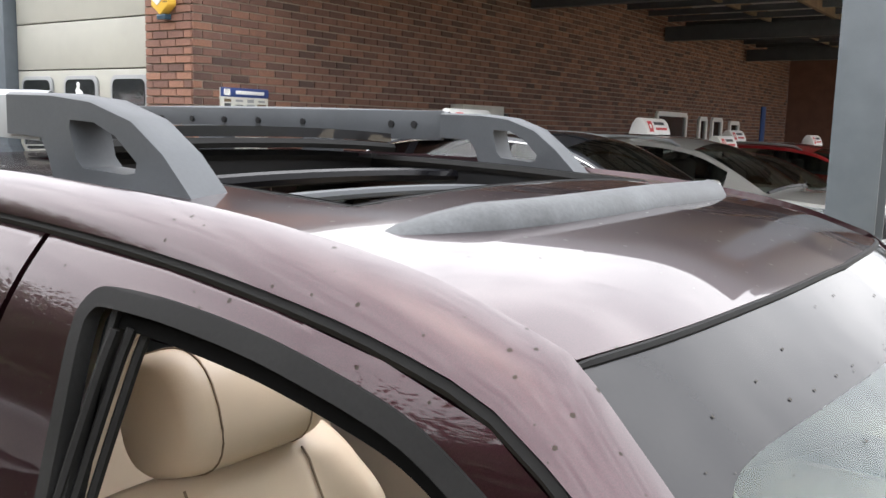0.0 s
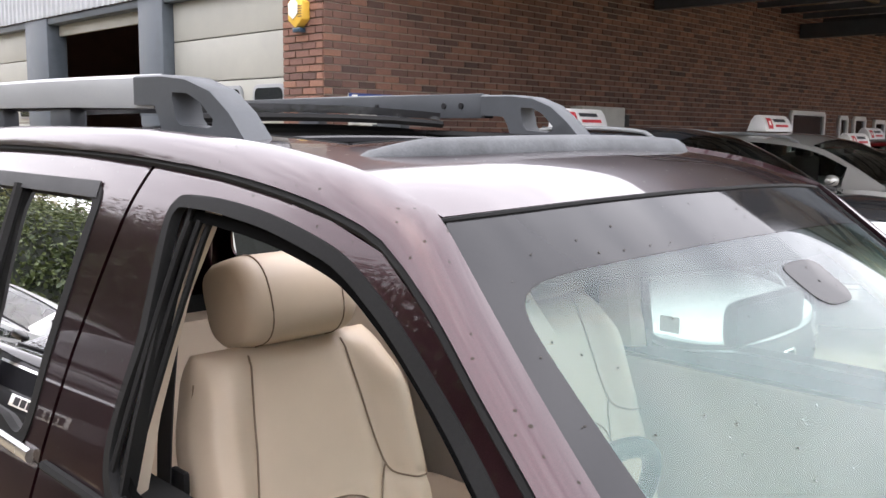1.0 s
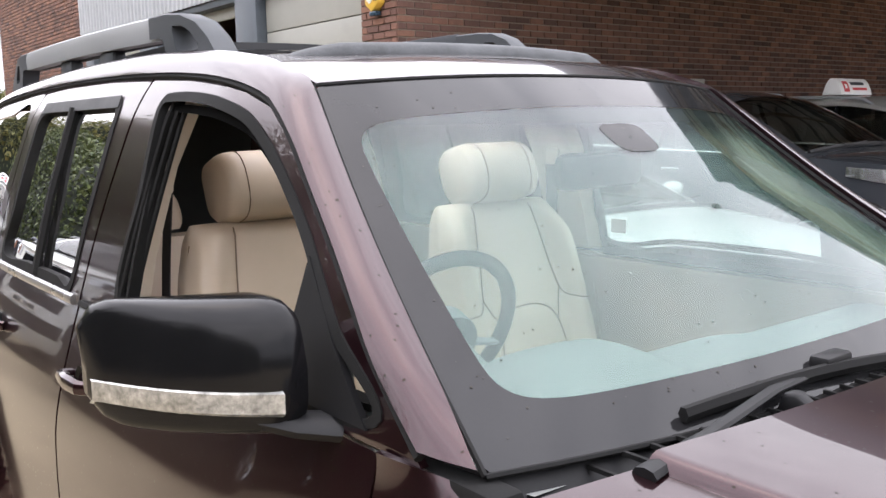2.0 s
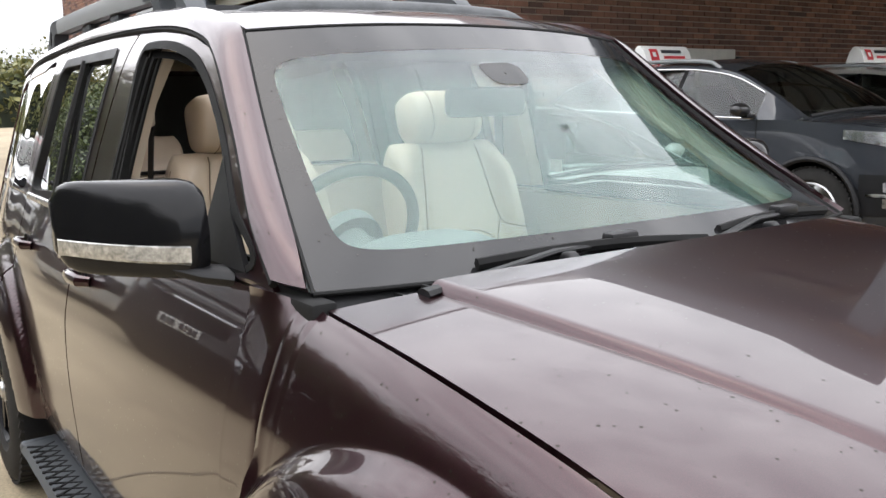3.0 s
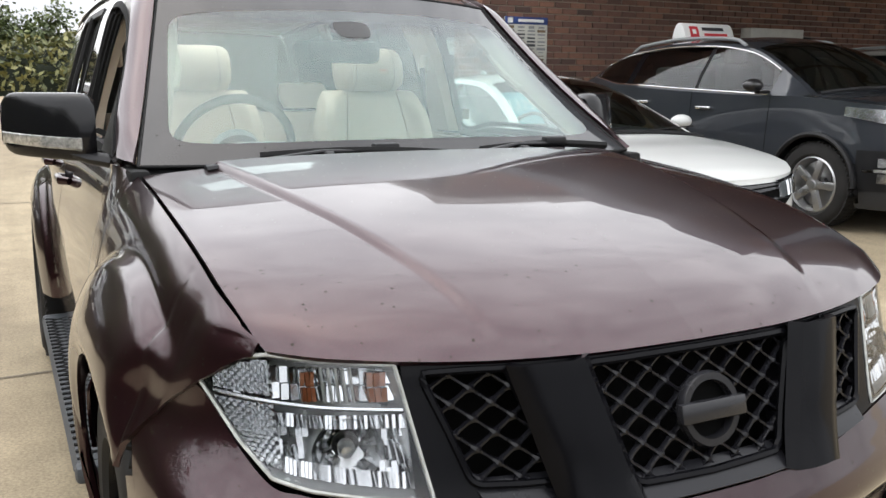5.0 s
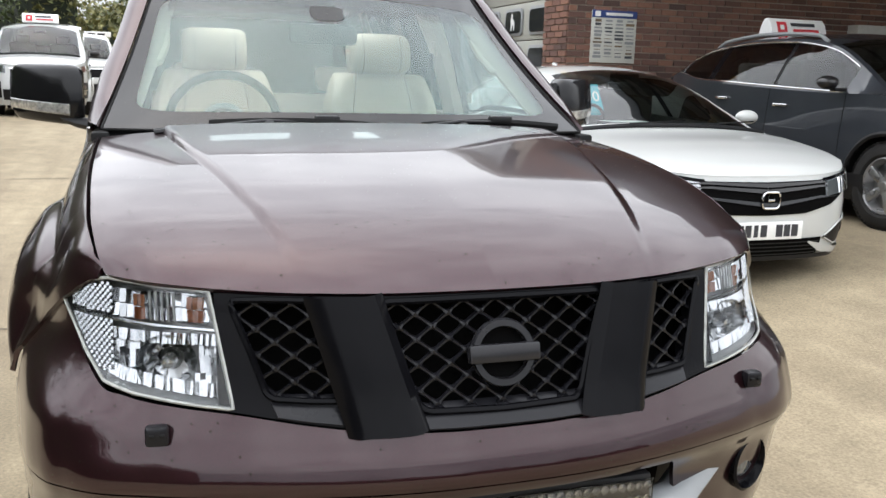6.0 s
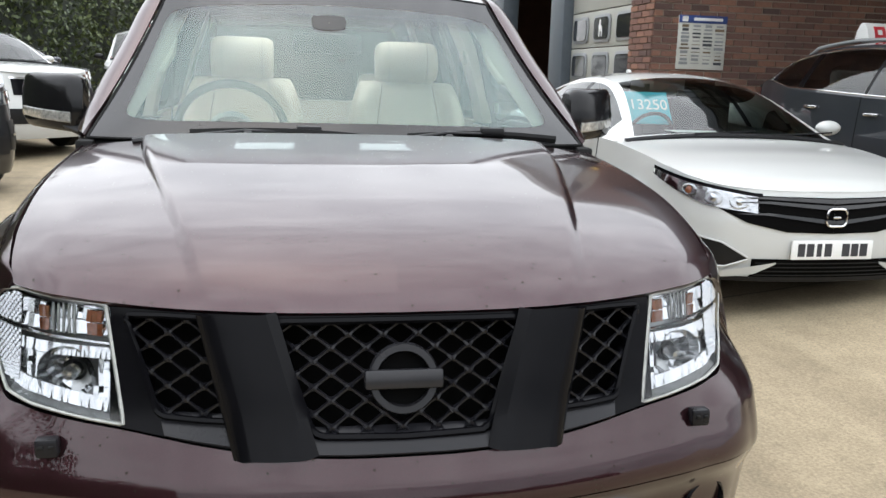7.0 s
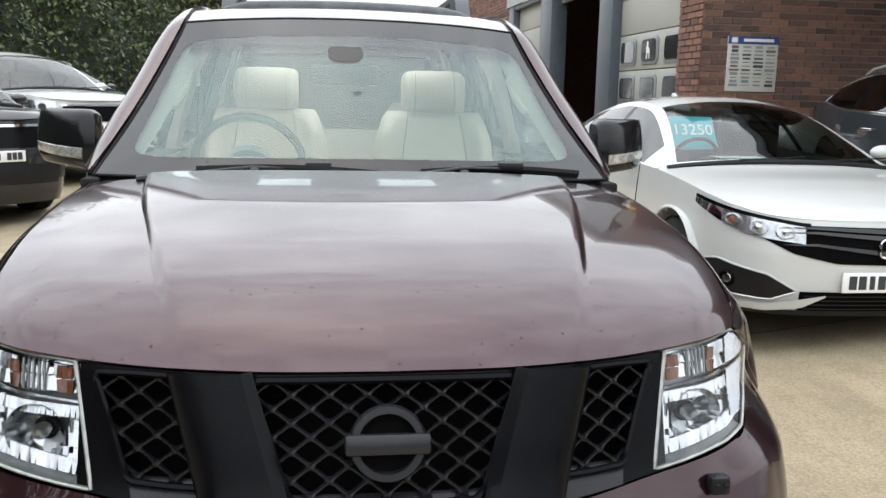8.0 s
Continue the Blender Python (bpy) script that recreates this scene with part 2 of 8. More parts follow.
def pane(name, tint, rough=0.0, ior=1.5, specks=False, sheen=(1.0, 1.0, 1.0)):
    """Thin glass: tinted clear body with a mirror sheen by Fresnel."""
    m, nt, b = nodes_of(name)
    nt.nodes.remove(b)
    out = nt.nodes["Material Output"]
    tr = nt.nodes.new("ShaderNodeBsdfTransparent")
    tr.inputs["Color"].default_value = (*tint, 1)
    gl = nt.nodes.new("ShaderNodeBsdfGlossy")
    gl.inputs["Roughness"].default_value = rough
    gl.inputs["Color"].default_value = (*sheen, 1)
    fr = nt.nodes.new("ShaderNodeFresnel")
    fr.inputs["IOR"].default_value = ior
    mx = nt.nodes.new("ShaderNodeMixShader")
    nt.links.new(fr.outputs["Fac"], mx.inputs[0])
    nt.links.new(tr.outputs[0], mx.inputs[1])
    nt.links.new(gl.outputs[0], mx.inputs[2])
    last = mx.outputs[0]
    if specks:
        co = nt.nodes.new("ShaderNodeTexCoord")
        vo = nt.nodes.new("ShaderNodeTexVoronoi")
        vo.inputs["Scale"].default_value = 24.0
        nt.links.new(co.outputs["Object"], vo.inputs["Vector"])
        sep = nt.nodes.new("ShaderNodeSeparateColor")
        nt.links.new(vo.outputs["Color"], sep.inputs[0])
        sz = nt.nodes.new("ShaderNodeMath")
        sz.operation = "MULTIPLY"
        nt.links.new(sep.outputs[0], sz.inputs[0])
        sz.inputs[1].default_value = 0.075
        lt = nt.nodes.new("ShaderNodeMath")
        lt.operation = "LESS_THAN"
        nt.links.new(vo.outputs["Distance"], lt.inputs[0])
        nt.links.new(sz.outputs[0], lt.inputs[1])
        df = nt.nodes.new("ShaderNodeBsdfDiffuse")
        df.inputs["Color"].default_value = (0.03, 0.028, 0.025, 1)
        m2 = nt.nodes.new("ShaderNodeMixShader")
        nt.links.new(lt.outputs[0], m2.inputs[0])
        nt.links.new(last, m2.inputs[1])
        nt.links.new(df.outputs[0], m2.inputs[2])
        # thin film of dust over the glass
        dn = noise_node(nt, 3.0, 5)
        dr = ramp_node(nt, dn.outputs["Fac"], 0.3, (0.03,) * 3, 0.8, (0.10,) * 3)
        d2 = nt.nodes.new("ShaderNodeBsdfDiffuse")
        d2.inputs["Color"].default_value = (0.5, 0.5, 0.48, 1)
        m3 = nt.nodes.new("ShaderNodeMixShader")
        nt.links.new(dr.outputs["Color"], m3.inputs[0])
        nt.links.new(m2.outputs[0], m3.inputs[1])
        nt.links.new(d2.outputs[0], m3.inputs[2])
        last = m3.outputs[0]
    nt.links.new(last, out.inputs["Surface"])
    return m


def leather(name, color):
    m, nt, b = nodes_of(name)
    n1, n2 = noise_node(nt, 5, 4), noise_node(nt, 420, 4)
    r1 = ramp_node(nt, n1.outputs["Fac"], 0.3, tuple(c * 0.9 for c in color), 0.75, color)
    nt.links.new(r1.outputs["Color"], b.inputs["Base Color"])
    rr = ramp_node(nt, n1.outputs["Fac"], 0.3, (0.38,) * 3, 0.7, (0.52,) * 3)
    nt.links.new(rr.outputs["Color"], b.inputs["Roughness"])
    bump_node(nt, b, n2.outputs["Fac"], 0.12, 0.001)
    return m


def brick_mat(name, joint=False):
    m, nt, b = nodes_of(name)
    if joint:
        n = noise_node(nt, 90, 4)
        r = ramp_node(nt, n.outputs["Fac"], 0.3, (0.20, 0.17, 0.14), 0.7, (0.34, 0.29, 0.24))
        nt.links.new(r.outputs["Color"], b.inputs["Base Color"])
        b.inputs["Roughness"].default_value = 0.95
        return m
    oi = nt.nodes.new("ShaderNodeObjectInfo")
    isl = nt.nodes.new("ShaderNodeNewGeometry")
    add = nt.nodes.new("ShaderNodeMath")
    add.operation = "ADD"
    nt.links.new(oi.outputs["Random"], add.inputs[0])
    nt.links.new(isl.outputs["Random Per Island"], add.inputs[1])
    fr = nt.nodes.new("ShaderNodeMath")
    fr.operation = "FRACT"
    nt.links.new(add.outputs[0], fr.inputs[0])
    cr = nt.nodes.new("ShaderNodeValToRGB")
    cr.color_ramp.interpolation = "LINEAR"
    e = cr.color_ramp.elements
    e[0].position, e[0].color = 0.0, (0.085, 0.052, 0.044, 1)
    e[1].position, e[1].color = 1.0, (0.27, 0.138, 0.092, 1)
    for p, c in ((0.12, (0.14, 0.076, 0.060, 1)), (0.4, (0.185, 0.097, 0.073, 1)), (0.75, (0.228, 0.116, 0.082, 1))):
        q = e.new(p)
        q.color = c
    nt.links.new(fr.outputs[0], cr.inputs["Fac"])
    n = noise_node(nt, 60, 5)
    n2 = noise_node(nt, 4, 4)
    r = ramp_node(nt, n.outputs["Fac"], 0.25, (0.7, 0.7, 0.7), 0.75, (1.1, 1.1, 1.1))
    r2 = ramp_node(nt, n2.outputs["Fac"], 0.3, (0.8, 0.8, 0.82), 0.7, (1.1, 1.08, 1.05))
    mx = mix_rgb(nt, 1.0, cr.outputs["Color"], r.outputs["Color"], "MULTIPLY")
    mx2 = mix_rgb(nt, 1.0, mx.outputs["Color"], r2.outputs["Color"], "MULTIPLY")
    nt.links.new(mx2.outputs["Color"], b.inputs["Base Color"])
    b.inputs["Roughness"].default_value = 0.9
    bump_node(nt, b, n.outputs["Fac"], 0.4, 0.004)
    return m


def concrete_mat(name):
    m, nt, b = nodes_of(name)
    n1, n2, n3 = noise_node(nt, 0.35, 6), noise_node(nt, 3.0, 6, 0.65), noise_node(nt, 70, 4, 0.7)
    streak = noise_node(nt, 1.2, 5, 0.6, stretch=(0.25, 3.0, 1.0))
    c1 = ramp_node(nt, n1.outputs["Fac"], 0.3, (0.29, 0.235, 0.155), 0.7, (0.40, 0.335, 0.225))
    c2 = ramp_node(nt, n2.outputs["Fac"], 0.3, (0.74, 0.73, 0.71), 0.7, (1.08, 1.07, 1.05))
    c3 = ramp_node(nt, n3.outputs["Fac"], 0.32, (0.66, 0.66, 0.66), 0.65, (1.12, 1.12, 1.12))
    c4 = ramp_node(nt, streak.outputs["Fac"], 0.35, (0.84, 0.83, 0.82), 0.65, (1.04, 1.04, 1.04))
    x = mix_rgb(nt, 1.0, c1.outputs["Color"], c2.outputs["Color"], "MULTIPLY")
    y = mix_rgb(nt, 1.0, x.outputs["Color"], c3.outputs["Color"], "MULTIPLY")
    z = mix_rgb(nt, 1.0, y.outputs["Color"], c4.outputs["Color"], "MULTIPLY")
    nt.links.new(z.outputs["Color"], b.inputs["Base Color"])
    b.inputs["Roughness"].default_value = 0.85
    bump_node(nt, b, n3.outputs["Fac"], 0.35, 0.004)
    return m


def leaf_mat(name, a, c):
    m, nt, b = nodes_of(name)
    g = nt.nodes.new("ShaderNodeNewGeometry")
    r = ramp_node(nt, g.outputs["Random Per Island"], 0.0, a, 1.0, c)
    n = noise_node(nt, 0.7, 3)
    r2 = ramp_node(nt, n.outputs["Fac"], 0.3, (0.65, 0.7, 0.6), 0.7, (1.25, 1.15, 1.0))
    mx = mix_rgb(nt, 1.0, r.outputs["Color"], r2.outputs["Color"], "MULTIPLY")
    nt.links.new(mx.outputs["Color"], b.inputs["Base Color"])
    b.inputs["Roughness"].default_value = 0.55
    b.inputs["Subsurface Weight"].default_value = 0.0
    return m


PAINT = car_paint("maroon_metallic_paint", (0.031, 0.0105, 0.014), metal=0.8, dirt=0.03, rough=0.28, spec=0.1)
PAINT_W = car_paint("pearl_white_paint", (0.53, 0.54, 0.525), rough=0.35, metal=0.0, dirt=0.05, spots=False, flake=0.02)
PAINT_K = car_paint("dark_grey_blue_paint", (0.022, 0.026, 0.033), metal=0.3, dirt=0.25, spots=False)
PAINT_BK = car_paint("black_paint", (0.008, 0.008, 0.009), metal=0.1, dirt=0.15, spots=False)
PAINT_SL = car_paint("silver_paint", (0.46, 0.46, 0.44), metal=0.6, dirt=0.1, spots=False, flake=0.1)
PAINT_RD = car_paint("red_paint", (0.33, 0.02, 0.025), metal=0.2, dirt=0.1, spots=False)
PAINT_GR = car_paint("grey_paint", (0.16, 0.16, 0.165), metal=0.5, dirt=0.1, spots=False)
PAINT_NV = car_paint("navy_paint", (0.02, 0.024, 0.035), metal=0.3, dirt=0.15, spots=False)
BLACK = plain("black_plastic", (0.011, 0.011, 0.012), 0.45, vary=0.2, bump=0.05, spec=0.25)
SATIN = plain("satin_black_plastic", (0.004, 0.004, 0.005), 0.16, vary=0.2, bump=0.02, spec=0.08)
RIMCLEAR = plain("clear_rim", (0.38, 0.39, 0.37), 0.12, vary=0.2, scale=40)
RUBBER = plain("black_rubber", (0.012, 0.012, 0.012), 0.7, vary=0.25, bump=0.1, spec=0.15)
MIRRORBLK = plain("gloss_black_plastic", (0.007, 0.007, 0.008), 0.15, vary=0.2, bump=0.0, spec=0.28)
TYRE = plain("tyre_rubber", (0.022, 0.021, 0.020), 0.8, vary=0.3, bump=0.25, spec=0.2)
GREYP = plain("grey_plastic", (0.062, 0.067, 0.073), 0.5, vary=0.12, bump=0.05, spec=0.25)
EMBLEM = plain("dark_satin_metal", (0.014, 0.014, 0.016), 0.2, vary=0.15, bump=0.02, spec=0.35)
MESHBLK = plain("gloss_mesh_plastic", (0.009, 0.009, 0.011), 0.25, vary=0.2, bump=0.02, spec=0.28)
LIPGREY = plain("satin_grey_plastic", (0.010, 0.010, 0.012), 0.3, vary=0.12, bump=0.03, spec=0.2)
# flat black that stands in for shade inside openings and recesses
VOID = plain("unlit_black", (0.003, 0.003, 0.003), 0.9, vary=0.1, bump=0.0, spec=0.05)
LGREY = plain("silver_grey_plastic", (0.25, 0.26, 0.265), 0.42, vary=0.08, bump=0.03)
CHROME = plain("chrome", (0.72, 0.72, 0.72), 0.1, metal=1.0, vary=0.05, bump=0.0)
ALLOY = plain("alloy", (0.45, 0.45, 0.45), 0.3, metal=0.9, vary=0.08)
LEATHER = leather("cream_leather", (0.62, 0.50, 0.375))
TRIM = plain("cream_trim", (0.56, 0.47, 0.37), 0.7, vary=0.06)
STITCH = plain("brown_stitching", (0.22, 0.16, 0.11), 0.8)
CARPET = plain("dark_carpet", (0.03, 0.028, 0.026), 0.95, vary=0.25, bump=0.3)
DASH = plain("grey_dashboard", (0.30, 0.31, 0.30), 0.65, vary=0.1, bump=0.15)
BELT = plain("black_webbing", (0.012, 0.012, 0.014), 0.7, vary=0.2, grain=500)
GLASS = pane("windscreen_glass", (0.78, 0.91, 0.87), sheen=(0.95, 0.98, 1.0), ior=1.52)
GLASS_C = pane("side_glass", (0.70, 0.78, 0.75))
GLASS_T = pane("privacy_glass", (0.06, 0.065, 0.065), ior=1.42)
FRIT = plain("glass_edge_black", (0.016, 0.016, 0.017), 0.03, vary=0.1, bump=0.0, spec=0.32)
POD = plain("sensor_cover_black", (0.004, 0.004, 0.004), 0.12, vary=0.1, bump=0.0, spec=0.25)
LAMPIN = plain("lamp_chamber", (0.58, 0.59, 0.59), 0.22, metal=0.5, vary=0.15, scale=40, bump=0.0)
LENS = pane("lamp_lens", (0.93, 0.94, 0.95))
REFLECT = plain("lamp_reflector", (0.52, 0.53, 0.54), 0.2, metal=1.0, vary=0.05, scale=30, bump=0.0)
AMBER = plain("amber_lens", (0.26, 0.085, 0.035), 0.2, vary=0.3, scale=60, coat=0.4)
BRICK = brick_mat("brick")
MORTAR = brick_mat("mortar", joint=True)
CONCRETE = concrete_mat("yard_concrete")
STEEL = plain("painted_steel", (0.075, 0.09, 0.105), 0.5, vary=0.15, bump=0.05)
CLAD = plain("profiled_metal", (0.40, 0.415, 0.43), 0.45, vary=0.08, bump=0.03)
DOORP = plain("cream_door_panel", (0.36, 0.357, 0.315), 0.55, vary=0.07, scale=2.5)
# near-black: the shade inside the workshop is put into this colour
UNLIT_BAY = plain("unlit_workshop_black", (0.02, 0.02, 0.022), 0.9)
TIMBER = plain("old_timber", (0.16, 0.115, 0.07), 0.8, vary=0.3, bump=0.2)
SHEET = plain("roof_sheet", (0.42, 0.42, 0.41), 0.6, vary=0.12)
WHITE = plain("white_plastic", (0.78, 0.78, 0.76), 0.4, vary=0.04)
RED = plain("red_print", (0.55, 0.03, 0.04), 0.5, vary=0.06)
DKTEXT = plain("dark_print", (0.03, 0.03, 0.035), 0.6)
BLUE = plain("blue_print", (0.02, 0.05, 0.20), 0.45, vary=0.08)
CYAN = plain("turquoise_card", (0.05, 0.42, 0.52), 0.6, vary=0.05)
YELLOW = plain("yellow_plastic", (0.72, 0.45, 0.06), 0.45, vary=0.08)
PAPER = plain("printed_paper", (0.55, 0.55, 0.50), 0.7, vary=0.08)
LEAF = leaf_mat("hedge_leaf", (0.022, 0.040, 0.010), (0.095, 0.122, 0.038))
LEAF2 = leaf_mat("autumn_leaf", (0.06, 0.075, 0.025), (0.20, 0.19, 0.07))
BARK = plain("bark", (0.07, 0.055, 0.04), 0.9, vary=0.3, bump=0.4)
GRASS = leaf_mat("grass", (0.04, 0.07, 0.02), (0.10, 0.13, 0.04))


def haze_mat(name, color, amount):
    """A pale veil for dust and reflected glare on glass: mostly clear, scattering a little light."""
    m, nt, b = nodes_of(name)
    nt.nodes.remove(b)
    tr = nt.nodes.new("ShaderNodeBsdfTransparent")
    df = nt.nodes.new("ShaderNodeBsdfDiffuse")
    df.inputs["Color"].default_value = (*color, 1)
    mx = nt.nodes.new("ShaderNodeMixShader")
    n = noise_node(nt, 2.5, 4)
    r = ramp_node(nt, n.outputs["Fac"], 0.3, (amount * 0.8,) * 3, 0.7, (amount * 1.2,) * 3)
    nt.links.new(r.outputs["Color"], mx.inputs[0])
    nt.links.new(tr.outputs[0], mx.inputs[1])
    nt.links.new(df.outputs[0], mx.inputs[2])
    nt.links.new(mx.outputs[0], nt.nodes["Material Output"].inputs["Surface"])
    return m


def shade_mat(name, z0, z1):
    """Dark dots on clear glass that grow closer from height z0 up to z1."""
    m, nt, b = nodes_of(name)
    co = nt.nodes.new("ShaderNodeTexCoord")
    sep = nt.nodes.new("ShaderNodeSeparateXYZ")
    nt.links.new(co.outputs["Object"], sep.inputs[0])
    mr = nt.nodes.new("ShaderNodeMapRange")
    mr.interpolation_type = "SMOOTHSTEP"
    mr.inputs["From Min"].default_value, mr.inputs["From Max"].default_value = z0, z1
    mr.inputs["To Max"].default_value = 0.9
    nt.links.new(sep.outputs["Z"], mr.inputs["Value"])
    tr = nt.nodes.new("ShaderNodeBsdfTransparent")
    mx = nt.nodes.new("ShaderNodeMixShader")
    b.inputs["Base Color"].default_value = (0.02, 0.022, 0.022, 1)
    b.inputs["Roughness"].default_value = 0.6
    nt.links.new(mr.outputs["Result"], mx.inputs[0])
    nt.links.new(tr.outputs[0], mx.inputs[1])
    nt.links.new(b.outputs[0], mx.inputs[2])
    nt.links.new(mx.outputs[0], nt.nodes["Material Output"].inputs["Surface"])
    return m


SHADE = shade_mat("shade_dots", 1.575, 1.648)
HAZE = haze_mat("dust_and_glare_haze", (0.60, 0.76, 0.72), 0.15)

# ---- the yard: ground, building, canopy, hedges ----
def ground_z(x, y):
    return 0.40 * smooth(4.0, 18.0, -x) * smooth(30, 18, abs(y)) + 0.28 * smooth(1.4, 4.9, y) * smooth(3.0, 0.0, x)


gx = sorted(set([-400, -200, -120, -80, -60, -48, 60, 90, 150, 260, 400] + [round(-40 + 0.8 * i, 2) for i in range(116)]))
gy = sorted(set([-400, -200, -120, -80, -55, 55, 80, 120, 200, 400] + [round(-40 + 0.8 * i, 2) for i in range(50)] + [round(0.25 * i, 2) for i in range(40)] + [10 + i for i in range(40)]))
bm = bmesh.new()
add_grid(bm, [[(x, y, ground_z(x, y)) for y in gy] for x in gx])
link("ground", bm, CONCRETE, label="pale sandy concrete yard with worn patches", category="ground", kind="structure")
# slab joints cut across the yard
for k, (jx, y0, y1) in enumerate(((-2.62, -9.0, 3.6), (3.4, -9.0, 3.6), (-8.6, -9.0, 3.6))):
    bm = bmesh.new()
    ys = np.linspace(y0, y1, 40)
    add_grid(bm, [[(jx + dx + 0.012 * math.sin(y * 3.1 + k), y, ground_z(jx, y) + 0.004) for y in ys] for dx in (-0.012, 0.012)], flip=True)
    link("slab_joint", bm, plain("joint_filler_%d" % k, (0.17, 0.14, 0.10), 0.95, vary=0.3), label="dark filled joint between concrete slabs", category="joint", kind="structure")

WALL_X, FAC_Y = -7.3, 4.1
BL, BH, BD, GAP = 0.215, 0.065, 0.02, 0.010


def brick_me(name, l):
    bm = bmesh.new()
    add_box(bm, (0, 0, 0), (l, BD * 2, BH))
    for v in bm.verts:
        if v.co.y < 0:
            v.co.x *= 1 - 0.006 / l
            v.co.z *= 1 - 0.006 / BH
    me = bpy.data.meshes.new(name)
    bm.to_mesh(me)
    bm.free()
    me.materials.append(BRICK)
    return me


brick_mesh, half_mesh = brick_me("brick", BL), brick_me("brick_header", 0.1025)
brick_rand = random.Random(4)


def brick_wall(wall, origin, along, normal, length, z0, z1, near, start_header=True):
    """Courses of stretchers with a header at every second course's end; the near stretch as single bricks, the rest joined."""
    along, normal = Vector(along), Vector(normal)
    m0 = Matrix((along.to_4d(), (-normal).to_4d(), (0, 0, 1, 0), (0, 0, 0, 1))).transposed()
    for i in range(3):
        m0[3][i] = 0
    m0.translation = (0, 0, 0)
    vs, fs = [], []
    rows = int((z1 - z0) / (BH + GAP))
    for r in range(rows):
        z = z0 + (r + 0.5) * (BH + GAP)
        u = 0.0
        first = True
        while u < length - 0.05:
            l = 0.1025 if first and r % 2 else BL
            first = False
            if u + l > length:
                l = 0.1025
            c = Vector(origin) + along * (u + l / 2) + normal * (brick_rand.uniform(-0.002, 0.002) - BD + 0.012)
            c.z = z
            if near(u, z):
                b = new("brick", half_mesh if l < 0.2 else brick_mesh)
                b.matrix_basis = Matrix.Translation(c) @ m0
                b.parent = wall
            else:
                k = len(vs)
                for sx in (-1, 1):
                    for sy in (-1, 1):
                        for sz in (-1, 1):
                            f = 0.003 if sy < 0 else 0.0
                            p = c + along * sx * (l / 2 - f) + (-normal) * sy * BD + Vector((0, 0, sz * (BH / 2 - f)))
                            vs.append(p)
                fs += [(k, k + 1, k + 5, k + 4), (k + 1, k + 3, k + 7, k + 5), (k, k + 4, k + 6, k + 2), (k, k + 2, k + 3, k + 1), (k + 4, k + 5, k + 7, k + 6)]
            u += l + GAP
    me = bpy.data.meshes.new("brickwork")
    me.from_pydata(vs, [], fs)
    me.materials.append(BRICK)
    ob = new("brickwork", me)
    ob.parent = wall
    tagged(ob, kind="stuff")


def wall_core(name, c, s, label):
    return link(name, box(c, s), MORTAR, label=label, category="wall", kind="structure")


WALL_END, WALL_TOP = 24.0, 5.4
wall_side = wall_core("wall_side", (WALL_X - 0.15, (FAC_Y + WALL_END) / 2, WALL_TOP / 2), (0.30, WALL_END - FAC_Y - 0.02, WALL_TOP), "long red-brown brick side wall of the workshop")
brick_wall(wall_side, (WALL_X, FAC_Y, 0), (0, 1, 0), (1, 0, 0), WALL_END - FAC_Y, 0.0, WALL_TOP, lambda u, z: u < 2.6 and 1.55 < z < 2.65)
pier = wall_core("wall_pier", (-7.65, FAC_Y + 0.15, 2.2), (0.68, 0.28, 4.4), "orange-red brick pier at the workshop corner")
brick_wall(pier, (-7.3, FAC_Y, 0), (-1, 0, 0), (0, -1, 0), 0.70, 0.0, 3.42, lambda u, z: 1.4 < z < 3.3)
pier_far = wall_core("wall_pier_far", (-21.4, FAC_Y + 0.15, 2.7), (7.0, 0.28, 5.4), "brick pier at the far end of the workshop front")
brick_wall(pier_far, (-17.9, FAC_Y, 0), (-1, 0, 0), (0, -1, 0), 7.0, 0.0, 5.4, lambda u, z: False)
link("wall_end", box((-5.0, WALL_END + 0.15, 2.7), (4.6, 0.3, 5.4)), brick_mat("brick_far"), label="dark brick end wall under the canopy", category="wall", kind="structure")
link("wall_back", box((-18.5, 15.0, 2.7), (0.3, 20.0, 5.4)), brick_mat("brick_back"), label="plain back wall of the workshop", category="wall", kind="structure")
link("workshop_roof", box((-12.9, 14.0, 5.5), (11.6, 20.4, 0.2)), SHEET, label="grey sheet roof of the workshop", category="roof", kind="structure")
# floor and inner wall carry the bay's shade as near-black colour
link("workshop_floor", box((-12.9, 9.0, 0.35), (10.8, 9.7, 0.1)), UNLIT_BAY, label="workshop floor in near-black for the unlit bay", category="floor", kind="structure")
link("workshop_inner_wall", box((-12.9, 8.6, 2.4), (10.8, 0.2, 4.8)), UNLIT_BAY, label="inner workshop wall in near-black for the unlit bay", category="wall", kind="structure")

# steel posts between the doors
for x0, x1 in ((-11.13, -10.5), (-14.9, -14.05), (-17.9, -17.4)):
    link("steel_post", box(((x0 + x1) / 2, FAC_Y + 0.14, 1.72), (x1 - x0, 0.3, 3.44), 0.01), STEEL, label="dark blue-grey steel post between workshop doors", category="post", kind="structure")
link("door_lintel", box((-12.95, FAC_Y + 0.14, 3.40), (9.9, 0.26, 0.10), 0.008), STEEL, label="dark steel beam over the workshop doors", category="beam", kind="structure")
# profiled cladding
bm = bmesh.new()
pts, x, k = [], -8.0, 0
while x > -17.9:
    pts += [(x, 0.0), (x - 0.07, 0.0), (x - 0.095, 0.03), (x - 0.145, 0.03)]
    x -= 0.17
add_grid(bm, [[(a, FAC_Y - 0.02 - d, z) for a, d in pts] for z in (3.45, 5.4)])
